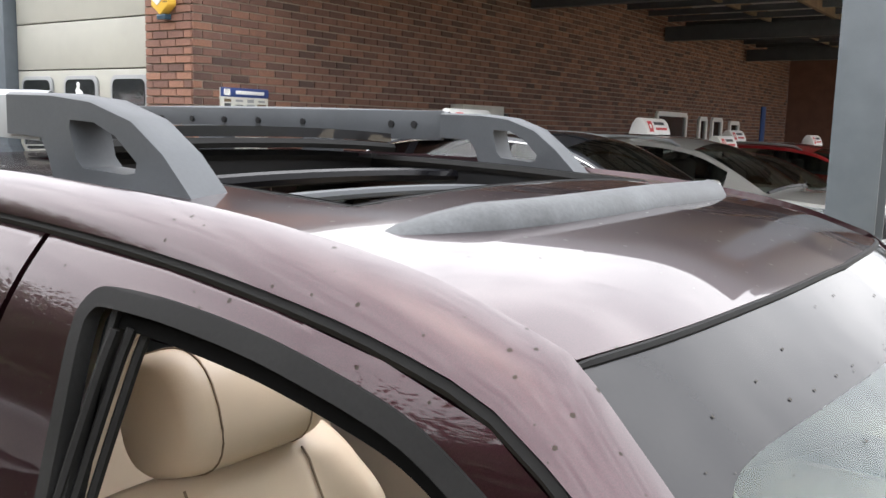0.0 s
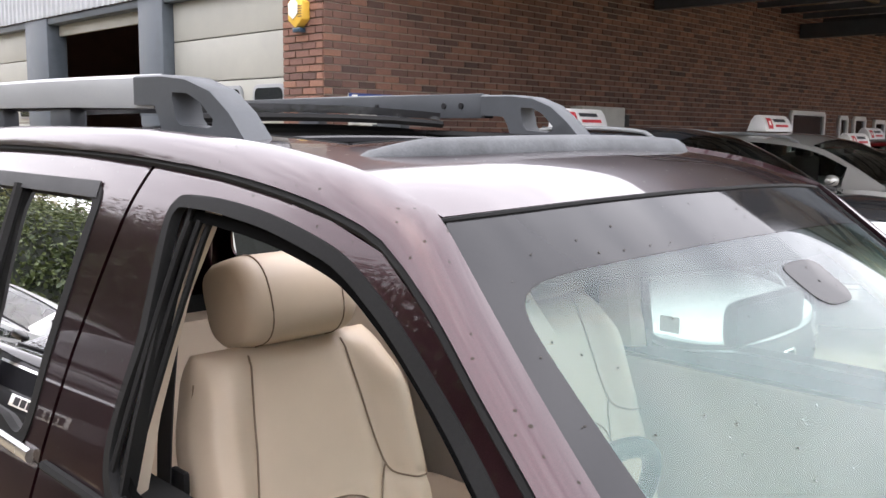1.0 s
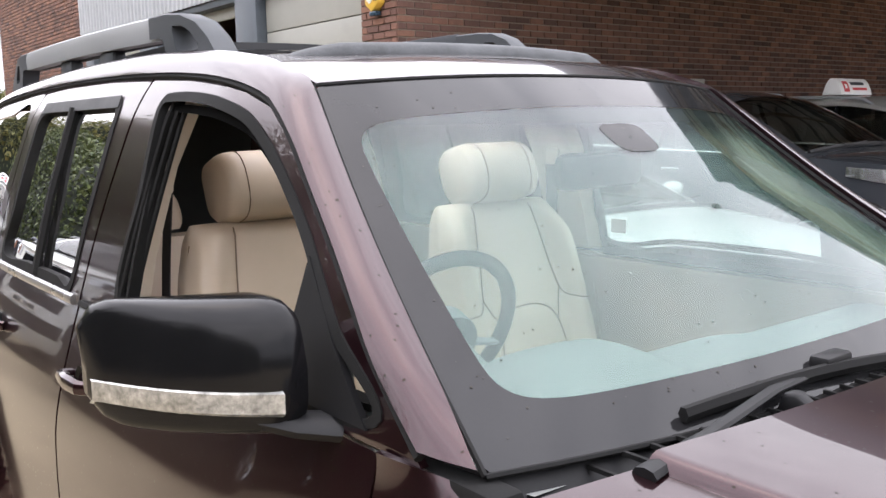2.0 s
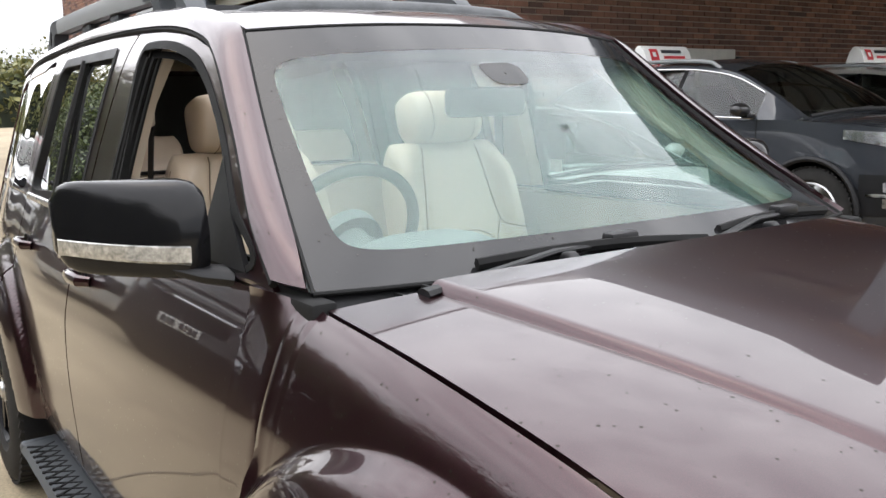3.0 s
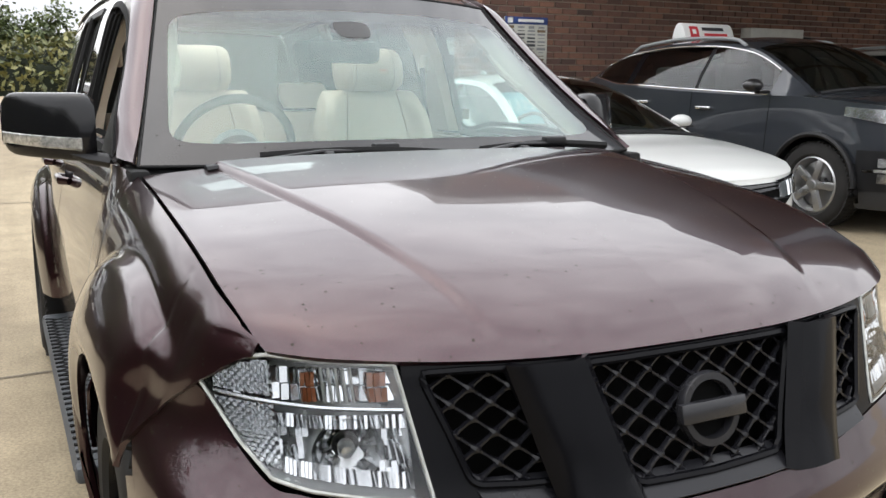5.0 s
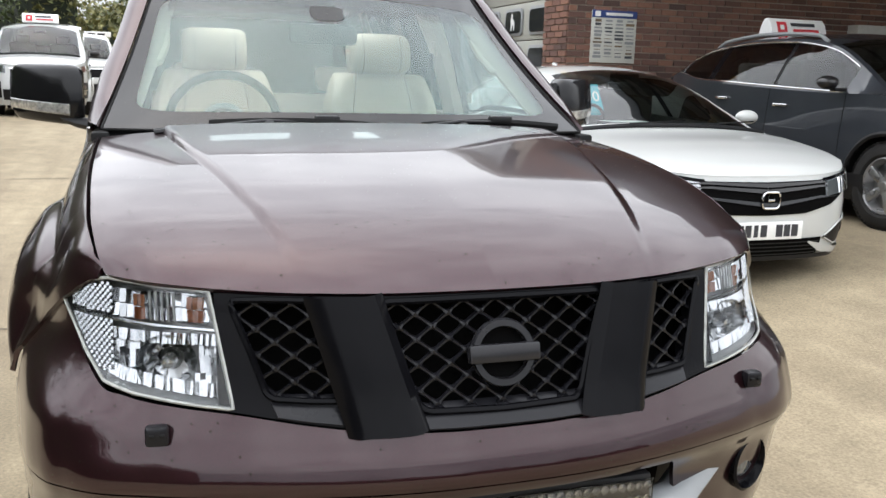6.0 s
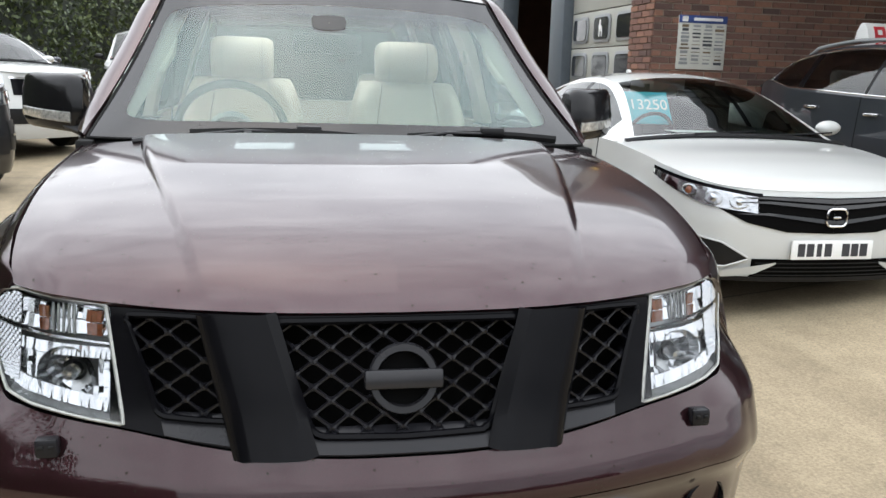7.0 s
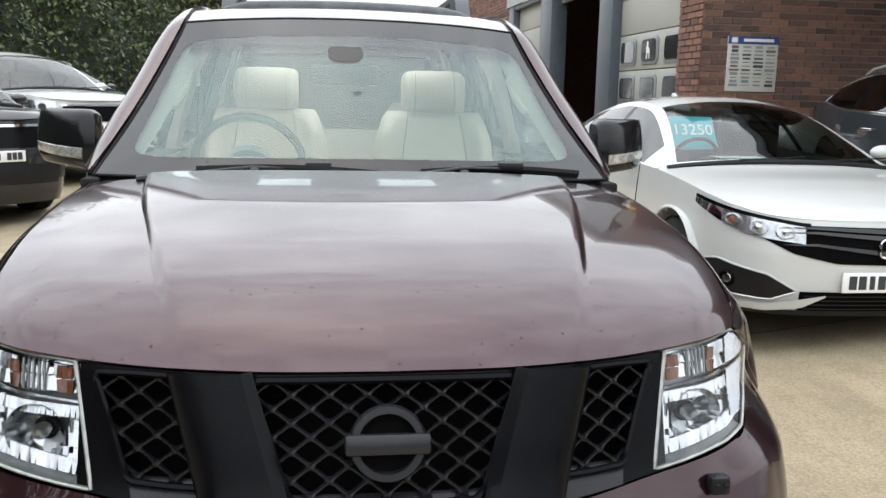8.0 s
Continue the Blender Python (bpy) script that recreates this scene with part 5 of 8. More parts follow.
wiper(Vector((-0.195, -0.625, 1.222)), Vector((-0.203, -0.500, 1.236)), Vector((-0.240, -0.122, 1.252)), Vector((-0.262, -0.470, 1.246)), Vector((-0.205, 0.090, 1.240)), "black windscreen wiper, long arm")
wiper(Vector((-0.190, 0.060, 1.226)), Vector((-0.200, 0.150, 1.240)), Vector((-0.268, 0.455, 1.256)), Vector((-0.245, 0.180, 1.246)), Vector((-0.305, 0.676, 1.242)), "black windscreen wiper")
for s in (-1, 1):
    c = Vector((-0.187, s * 0.302, 1.230))
    bm = bmesh.new()
    add_prism(bm, [(-0.03, 0), (0.028, 0), (0.022, 0.018), (0.0, 0.034), (-0.02, 0.03)], 0.026, Matrix.Translation(c + Vector((0, 0.013, -0.004))) @ pose(0, 0, 0, 90, 0, 0), 0.006)
    part("washer_jet", bm, BLACK, suv, "black washer jet on the scuttle")

# roof and pillars -------------------------------------------------------
seam = lambda x: float(np.interp(-x, [0.98, 1.1, 1.3, 1.6, 2.5, 3.5], [0.586, 0.584, 0.582, 0.580, 0.575, 0.56]))
seam_z = spline([-3.6, -3.3, -2.5, -1.6, -1.3, -1.1, -0.98], [1.745, 1.775, 1.812, 1.800, 1.780, 1.750, 1.712])


def roof_pt(x, v):
    a = abs(v)
    y = seam(x) * a
    xs = x - 0.985 - WS_T(0.592 * a)
    crown = 0.022
    return Vector((x, math.copysign(y, v), seam_z(xs) + crown * (1 - a ** 2.2)))


SR_X0, SR_X1, SR_Y = -1.36, -2.06, 0.43
bm = bmesh.new()
xs = [k / 130 for k in range(131)]
rows = []
for t in xs:
    row = []
    for j in range(91):
        v = -1 + 2 * j / 90
        x0 = WS_T(0.592 * abs(v)) - 0.002
        x = x0 + (-3.62 - x0) * t
        p = roof_pt(x, v)
        row.append(p)
    rows.append(row)
vv = [[bm.verts.new(p) for p in r] for r in rows]
for i in range(130):
    for j in range(90):
        p = (rows[i][j] + rows[i + 1][j + 1]) / 2
        if SR_X1 < p.x < SR_X0 and abs(p.y) < SR_Y:
            continue
        bm.faces.new((vv[i][j], vv[i + 1][j], vv[i + 1][j + 1], vv[i][j + 1]))
for q in [q for q in bm.verts if not q.link_faces]:
    bm.verts.remove(q)
part("roof", plate(bm, -0.012), PAINT, suv)
part("headliner", net([[roof_pt(-1.0 - 2.5 * k / 20, v * 0.97) + Vector((0, 0, -0.045)) for v in (-1, -0.9, -0.77)] for k in range(21)]), TRIM, suv, "cream headlining")
part("headliner", net([[roof_pt(-1.0 - 2.5 * k / 20, v * 0.97) + Vector((0, 0, -0.045)) for v in (0.77, 0.9, 1)] for k in range(21)]), TRIM, suv)
part("headliner", net([[roof_pt(WS_T(0.592 * abs(v)) - 0.012 + (-1.36 - WS_T(0.592 * abs(v)) + 0.012) * k / 8, v) + Vector((0, 0, -0.040)) for v in np.linspace(-0.97, 0.97, 17)] for k in range(9)]), TRIM, suv)
part("headliner", net([[roof_pt(-2.1 - 1.4 * k / 8, v) + Vector((0, 0, -0.045)) for v in (-0.8, -0.4, 0, 0.4, 0.8)] for k in range(9)]), TRIM, suv)


SEAM = [(-0.385, 1.228), (-0.455, 1.277), (-0.529, 1.330), (-0.604, 1.389), (-0.697, 1.457), (-0.80, 1.534), (-0.915, 1.624), (-1.01, 1.681), (-1.12, 1.712), (-1.26, 1.735), (-1.43, 1.752), (-1.65, 1.765), (-2.1, 1.776), (-2.7, 1.772), (-3.3, 1.742), (-3.62, 1.70)]


def cant(s):
    """Pillar and roof side between the roof seam / glass edge and the door seal."""
    up = [ws_pt(0.965 * k / 30, 1.0) + Vector((-0.004, 0.006, 0.003)) for k in range(31)]
    up += curve3([(-0.99, 0.597, 1.712), (-1.10, 0.592, 1.748), (-1.3, 0.590, 1.782), (-1.6, 0.588, 1.804), (-2.1, 0.586, 1.814), (-2.7, 0.582, 1.806), (-3.3, 0.572, 1.772), (-3.62, 0.56, 1.74)], 59)
    line = curve3([(x, side_y(x, z), z) for x, z in SEAM], 400)
    keys = [-q.x for q in line]
    xs_lo = [-0.395 + (-0.960 + 0.395) * k / 30 for k in range(31)] + [p.x - 0.02 * smooth(1.6, 1.0, -p.x) for p in up[31:]]
    lo = [Vector([float(np.interp(-x, keys, [q[c] for q in line])) for c in range(3)]) for x in xs_lo]
    rows = []
    n = 12
    for k in range(n):
        t = k / (n - 1)
        row = []
        for i, (p, q) in enumerate(zip(up, lo)):
            w = (q - p).length * min(1.0, i / 5)
            r = p.lerp(q, t) + Vector((0.18, 0.55, 0.8)).normalized() * 0.13 * w * math.sin(math.pi * t) ** 0.9
            row.append(Vector((r.x, s * r.y, r.z)))
        rows.append(row)
    part("roof_side", plate(net(rows, flip=s > 0), 0.012), PAINT, suv, sharp=60)
    bm = bmesh.new()
    add_tube(bm, [Vector((p.x, s * (p.y + 0.002), p.z - 0.004)) for p in lo], 0.008, 6)
    part("door_seal", bm, RUBBER, suv)
    # dark brown line along the roof ditch
    bm = bmesh.new()
    add_tube(bm, [Vector((p.x, s * (p.y - 0.004), p.z - 0.005)) for p in up[31:]], 0.007, 6)
    part("roof_ditch", bm, plain("ditch_dark_brown", (0.035, 0.022, 0.016), 0.8, vary=0.4), suv)
    part("pillar_foot", box((-0.365, s * 0.772, 1.190), (0.20, 0.050, 0.055), 0.010), RUBBER, suv)
    # cream inner pillar
    inn = [[Vector((p.x - dx, s * (p.y - d), p.z - dz)) for p in up[1:40]] for d, dx, dz in ((0.030, 0.006, 0.016), (0.065, 0.020, 0.022), (0.085, 0.045, 0.030), (0.075, 0.075, 0.040))]
    inn2 = [[Vector((q.x - 0.03, s * (q.y - 0.045), q.z - 0.012)) for q in lo[1:40]]]
    part("pillar_trim", net(inn + inn2, flip=s < 0), TRIM, suv, "cream pillar trim")
    return lo


cant(-1)
cant(1)


# doors --------------------------------------------------------------------
F_OUT = [(-0.392, 1.218), (-0.535, 1.322), (-0.703, 1.449), (-0.920, 1.614), (-1.015, 1.671), (-1.125, 1.702), (-1.26, 1.725), (-1.43, 1.742), (-1.664, 1.755), (-1.682, 1.66), (-1.742, 1.43), (-1.785, 1.215), (-1.2, 1.215), (-0.8, 1.215)]
F_WIN = [(-0.500, 1.245), (-0.632, 1.350), (-0.770, 1.460), (-0.905, 1.556), (-0.998, 1.614), (-1.095, 1.662), (-1.24, 1.694), (-1.40, 1.709), (-1.515, 1.709), (-1.538, 1.682), (-1.524, 1.50), (-1.520, 1.238), (-1.2, 1.238), (-0.85, 1.238)]
R_OUT = [(-1.676, 1.755), (-2.0, 1.768), (-2.4, 1.768), (-2.62, 1.760), (-2.66, 1.6), (-2.70, 1.4), (-2.72, 1.215), (-2.3, 1.215), (-2.0, 1.215), (-1.797, 1.215), (-1.754, 1.43), (-1.697, 1.65)]
R_WIN = [(-1.825, 1.708), (-2.0, 1.716), (-2.35, 1.714), (-2.52, 1.700), (-2.56, 1.6), (-2.60, 1.4), (-2.62, 1.245), (-2.3, 1.240), (-2.0, 1.238), (-1.875, 1.238), (-1.835, 1.43), (-1.800, 1.66)]


def frame_strip(outer, inner, s, mat_, name, label="", off=0.0, thick=0.012, sub=8, soft_out=False):
    """Outline pairs of equal count, joined ring by ring into a shell of the given depth."""
    def soft(pts, i, w):
        n_ = len(pts)
        a, b, c, d = (Vector(pts[(i + o) % n_]) for o in (-1, 0, 1, 2))
        mb = (c - a).normalized() * min((c - b).length, (b - a).length)
        mc = (d - b).normalized() * min((d - c).length, (c - b).length)
        return (2 * w**3 - 3 * w**2 + 1) * b + (w**3 - 2 * w**2 + w) * mb + (3 * w**2 - 2 * w**3) * c + (w**3 - w**2) * mc
    n = len(outer)
    rows = []
    for k in range(7):
        t = k / 6
        row = []
        for i in range(n):
            for j in range(sub):
                w = j / sub
                o = soft(outer, i, w) if soft_out else Vector(outer[i]).lerp(Vector(outer[(i + 1) % n]), w)
                x, z = o.lerp(soft(inner, i, w), t)
                row.append(Vector((x, s * (side_y(x, z) + off), z)))
        rows.append(row)
    bm = bmesh.new()
    if thick:
        rows += [[p - Vector((0, s * thick, 0)) for p in r] for r in rows[::-1]]
    add_grid(bm, rows, close_u=bool(thick), close_v=True, flip=s < 0)
    bmesh.ops.recalc_face_normals(bm, faces=bm.faces) if thick else None
    return part(name, bm, mat_, suv, label, sharp=60)


def inset(outline, d):
    """Outline drawn in towards its middle by about d."""
    n = len(outline)
    out = []
    for i in range(n):
        a, b, c = Vector(outline[i - 1]), Vector(outline[i]), Vector(outline[(i + 1) % n])
        t = ((b - a).normalized() + (c - b).normalized()).normalized()
        nn = Vector((-t.y, t.x))
        mid = sum((Vector(p) for p in outline), Vector((0, 0))) / n
        if nn.dot(mid - b) < 0:
            nn = -nn
        out.append(tuple(b + nn * d))
    return out


def lower_door(x0, x1, s, rows_x=40):
    rows = []
    for i in range(rows_x):
        x = x0 + (x1 - x0) * i / (rows_x - 1)
        row = []
        for k in range(70):
            row.append(body_pt(x, 1.212 - (1.212 - 0.43) * k / 69, s))
        rows.append(row)
    return net(rows, flip=s > 0)


for s in (-1, 1):
    fd = frame_strip(F_OUT, F_WIN, s, PAINT, "front_door")
    d = part("door_skin", plate(lower_door(-0.480, -1.785, s, 60), 0.012), PAINT, fd)
    rd = frame_strip(R_OUT, R_WIN, s, PAINT, "rear_door")
    bm = lower_door(-1.797, -2.72, s, 70)
    part("door_skin", plate(arch_cut(bm, AXR, 0.455), 0.012), PAINT, rd)
    # rubber round the windows
    frame_strip(inset(F_WIN, -0.006), inset(F_WIN, 0.015), s, RUBBER, "window_rubber", off=0.003, thick=0.02, soft_out=True)
    frame_strip(inset(R_WIN, -0.006), inset(R_WIN, 0.022), s, RUBBER, "window_rubber", off=0.003, thick=0.02, soft_out=True)
    # window channel, with the shade of its depth as black colour
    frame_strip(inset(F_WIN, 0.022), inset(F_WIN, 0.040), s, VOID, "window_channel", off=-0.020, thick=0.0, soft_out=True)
    for k, dx in enumerate((0.0, 0.016, 0.031)):
        bm = bmesh.new()
        add_tube(bm, [(-1.478 + dx * 0.6 - 0.13 * (1.68 - z), s * (side_y(-1.5, z) - 0.006 - 0.014 * k), z) for z in np.linspace(1.675, 1.265, 14)], 0.006, 6)
        part("channel_lip", bm, RUBBER, suv)
    # sill panel
    bm = net([[Vector((x, s * (side_y(x, z) - 0.02), z)) for x in np.linspace(-0.45, -2.55, 30)] for z in (0.43, 0.38, 0.32, 0.27)], flip=s < 0)
    part("sill", plate(bm, 0.01), PAINT, suv)
    # chrome belt strips
    bm = bmesh.new()
    add_tube(bm, [(x, s * (side_y(x, 1.222) + 0.004), 1.222) for x in np.linspace(-0.80, -1.76, 16)], 0.010, 6, 1.0)
    part("belt_strip", bm, RUBBER, fd)
    bm = bmesh.new()
    add_tube(bm, [(x, s * (side_y(x, 1.222) + 0.004), 1.222) for x in np.linspace(-1.82, -2.66, 16)], 0.011, 8, 1.3)
    part("belt_strip", bm, ALLOY, rd, "dull bright window trim")
    # handles
    for dd, hx in ((fd, -1.64), (rd, -2.50)):
        y = side_y(hx, 1.06)
        bm = bmesh.new()
        add_tube(bm, [(hx + 0.085, s * (y + 0.002), 1.062), (hx + 0.065, s * (y + 0.030), 1.066), (hx, s * (y + 0.036), 1.068), (hx - 0.065, s * (y + 0.030), 1.066), (hx - 0.085, s * (y + 0.002), 1.062)], [0.012, 0.015, 0.016, 0.015, 0.012], 8, 1.2)
        part("door_handle", bm, PAINT, dd)
        bm = bmesh.new()
        add_lathe(bm, [(0.0, -0.02), (0.03, -0.018), (0.045, 0.002)], pose(hx, s * (y + 0.003), 1.055, s * -90, 0, 0), 16)
        part("handle_recess", bm, BLACK, dd)
    # tinted rear glass, its smoked visor, and the far front window
    def glazing(z0, z1, front, back, off, n=16):
        rows = []
        for z in np.linspace(z0, z1, n):
            xa, xb = float(np.interp(z, *front)), float(np.interp(z, *back))
            rows.append([Vector((x, s * (side_y(x, z) + off), z)) for x in np.linspace(xa, xb, 24)])
        return net(rows, flip=s < 0)
    part("window_glass", glazing(1.235, 1.712, ([1.238, 1.43, 1.66, 1.708], [-1.865, -1.828, -1.793, -1.815]), ([1.245, 1.4, 1.6, 1.7], [-2.625, -2.605, -2.565, -2.525]), -0.012), GLASS_T, rd, "dark privacy glass")
    part("wind_visor", plate(glazing(1.692, 1.722, ([1.66, 1.73], [-1.80, -1.83]), ([1.6, 1.7], [-2.565, -2.525]), 0.003, 5), 0.002), BLACK, rd, "smoked wind visor over the window")
    bm = bmesh.new()
    add_tube(bm, [(-2.20, s * (side_y(-2.2, z) + 0.002), z) for z in (1.24, 1.45, 1.70)], 0.017, 6, 0.7)
    part("window_divider", bm, RUBBER, rd)
    if s > 0:
        gl = part("window_glass", glazing(1.236, 1.705, ([1.245, 1.35, 1.46, 1.556, 1.614, 1.662, 1.694, 1.705], [-0.5, -0.632, -0.77, -0.905, -0.998, -1.095, -1.24, -1.36]), ([1.2, 1.8], [-1.53, -1.53]), -0.014), GLASS_C, fd, "clear raised side window")
        part("sticker", box((-1.43, side_y(-1.43, 1.30) - 0.019, 1.30), (0.06, 0.003, 0.045)), PAPER, gl, "small pale sticker on the glass")
    # black sail behind the mirror
    bm = bmesh.new()
    vsr = [bm.verts.new((x, s * (side_y(x, z) + 0.006), z)) for x, z in ((-0.510, 1.236), (-0.62, 1.325), (-0.752, 1.438), (-0.765, 1.236))]
    bm.faces.new(vsr)
    part("mirror_sail", plate(bm, 0.012), BLACK, fd, "black triangular mirror sail")
    # rear quarter panel, window and tail
    bm = bmesh.new()
    rows = [[body_pt(x, z, s) for x in np.linspace(-2.73, -3.72, 40)] for z in np.linspace(1.215, 0.36, 40)]
    add_grid(bm, rows, flip=s < 0)
    part("rear_quarter", plate(arch_cut(bm, AXR, 0.455), 0.012), PAINT, suv)
    Q_OUT = [(-2.63, 1.762), (-3.0, 1.752), (-3.35, 1.728), (-3.60, 1.69), (-3.66, 1.45), (-3.72, 1.215), (-3.3, 1.215), (-2.73, 1.215), (-2.70, 1.45)]
    Q_WIN = [(-2.72, 1.70), (-3.0, 1.695), (-3.32, 1.675), (-3.50, 1.65), (-3.55, 1.45), (-3.58, 1.26), (-3.3, 1.25), (-2.82, 1.245), (-2.78, 1.45)]
    frame_strip(Q_OUT, Q_WIN, s, PAINT, "quarter_frame")
    part("quarter_glass", glazing(1.24, 1.705, ([1.24, 1.45, 1.70], [-2.81, -2.77, -2.71]), ([1.25, 1.45, 1.65, 1.70], [-3.59, -3.56, -3.51, -3.40]), -0.004), GLASS_T, suv, "dark privacy glass")
    bm = bmesh.new()
    arc = [radians(a) for a in range(-20, 201, 6)]
    add_grid(bm, [[(AXR + r * math.cos(a), s * y, HUB_Z + r * math.sin(a)) for a in arc] for r, y in ((0.453, 0.925), (0.45, 0.60))])
    part("arch_liner", bm, BLACK, suv)
    # inner door card
    bm = net([[Vector((x, s * (side_y(x, z) - 0.085), z)) for x in np.linspace(-0.55, -1.66, 16)] for z in (1.20, 1.15, 1.0, 0.8, 0.5)], flip=s > 0)
    part("door_card", plate(bm, 0.02), TRIM, fd, "cream door card")
    bm = net([[Vector((x, s * (side_y(x, z) - 0.085), z)) for x in np.linspace(-1.70, -2.7, 12)] for z in (1.225, 1.15, 1.0, 0.8, 0.5)], flip=s > 0)
    part("door_card", plate(bm, 0.02), TRIM, rd, "cream door card")
    # door thickness at the window sill
    part("window_sill", net([[Vector((x, s * (side_y(x, 1.225) - d), 1.226 - 0.004 * (d > 0.04))) for x in np.linspace(-0.6, -1.6, 12)] for d in (0.0, 0.04, 0.115)], flip=s < 0), RUBBER, fd)
# tailgate closes the back
part("tailgate", net([[Vector((-3.63 - 0.10 * smooth(1.7, 1.2, z), y * (side_y(-3.62, max(z, 0.4)) - 0.01), z)) for y in np.linspace(-1, 1, 24)] for z in np.linspace(1.74, 0.4, 20)]), PAINT, suv)
part("tailgate_trim", net([[Vector((-3.585 - 0.10 * smooth(1.7, 1.2, z), y * 0.56, z)) for y in np.linspace(-1, 1, 12)] for z in np.linspace(1.70, 0.6, 12)]), plain("grey_lining", (0.10, 0.10, 0.095), 0.9, vary=0.1), suv, "grey tailgate lining")


# wheels -------------------------------------------------------------------
def wheel(x, y, s, r=0.390, w=0.25, rim=0.235, rim_mat=None, parent=None, zc=None, spokes=6):
    zc = HUB_Z - 0.003 if zc is None else zc
    wh = new("wheel")
    wh.parent = parent or suv
    wh.matrix_basis = pose(x, s * y, zc, -90 * s, 0, 0)
    tagged(wh, label="road wheel with black tyre")
    prof = [(rim - 0.01, -w / 2 + 0.03), (rim + 0.02, -w / 2), (r - 0.045, -w / 2), (r - 0.012, -w / 2 + 0.018), (r, -w / 2 + 0.045), (r, w / 2 - 0.045), (r - 0.012, w / 2 - 0.018), (r - 0.045, w / 2), (rim + 0.02, w / 2), (rim - 0.01, w / 2 - 0.03)]
    bm = bmesh.new()
    add_lathe(bm, prof, Matrix(), 56)
    ty = part("tyre", bm, TYRE, wh)
    bm = bmesh.new()
    for k in range(56):
        a = radians(360 * k / 56)
        for zz, tw in ((-w / 2 + 0.04, 18), (-0.038, -18), (0.038, 18), (w / 2 - 0.04, -18)):
            add_box(bm, (r - 0.001, 0, 0), (0.012, 0.026, 0.050), 0, pose(0, 0, zz, 0, 0, math.degrees(a)) @ pose(0, 0, 0, tw, 0, 0))
    part("tread", bm, TYRE, ty, flat=True)
    bm = bmesh.new()
    add_lathe(bm, [(rim, w / 2 - 0.02), (rim - 0.012, w / 2 - 0.012), (rim - 0.022, w / 2 - 0.03), (rim - 0.035, -w / 2 + 0.05), (rim - 0.04, -w / 2 + 0.03)], Matrix(), 48)
    add_lathe(bm, [(rim - 0.038, 0.0), (0.12, -0.01), (0.0, -0.01)], Matrix(), 32)
    rm = part("rim", bm, rim_mat or SATIN, wh)
    for k in range(spokes):
        bm = bmesh.new()
        o = [(0.05, -0.035), (rim - 0.03, -0.045), (rim - 0.012, -0.03), (rim - 0.012, 0.03), (rim - 0.03, 0.045), (0.05, 0.035)]
        add_prism(bm, [(a, b * 0.75) for a, b in o], 0.035, pose(0, 0, w / 2 - 0.055, 0, 0, 360 * k / spokes), 0.006)
        part("spoke", bm, rim_mat or SATIN, rm)
    bm = bmesh.new()
    add_lathe(bm, [(0.0, w / 2 - 0.008), (0.032, w / 2 - 0.010), (0.038, w / 2 - 0.02), (0.07, w / 2 - 0.025)], Matrix(), 24)
    part("hub_cap", bm, ALLOY if rim_mat is None else rim_mat, rm)
    return wh


for s in (-1, 1):
    wheel(AXF, 0.79, s)
    wheel(AXR, 0.825, s)

# side steps ----------------------------------------------------------------
for s in (-1, 1):
    st = new("side_step")
    st.parent = suv
    tagged(st, label="black side step with diamond tread and grey end caps")
    bm = bmesh.new()
    o = [(0.80, 0.0), (0.80, 0.045), (0.835, 0.055), (0.945, 0.048), (0.958, 0.025), (0.94, 0.0)]
    rows = [[Vector((x, s * y, 0.285 + z)) for y, z in o] for x in (-0.62, -1.2, -1.8, -2.42)]
    add_grid(bm, rows, close_v=True, flip=s < 0)
    part("step_bar", bm, GREYP, st)
    bm = bmesh.new()
    for i in range(31):
        for sg in (-1, 1):
            add_box(bm, (0, 0, 0), (0.122, 0.008, 0.008), 0, pose(-0.675 - 0.0555 * i, s * 0.892, 0.3350, 0, 0, sg * 56))
    part("step_tread", bm, RUBBER, st, "black rubber diamond tread", flat=True)
    part("step_pad", net([[Vector((x, s * y, 0.2845 + 0.052 - 0.05 * (y - 0.835) * 0.9)) for x in (-0.62, -2.42)] for y in (0.838, 0.945)], flip=s > 0), RUBBER, st)
    for x in (-0.60, -2.44):
        part("end_cap", box((x, s * 0.878, 0.308), (0.06, 0.155, 0.055), 0.016), GREYP, st)

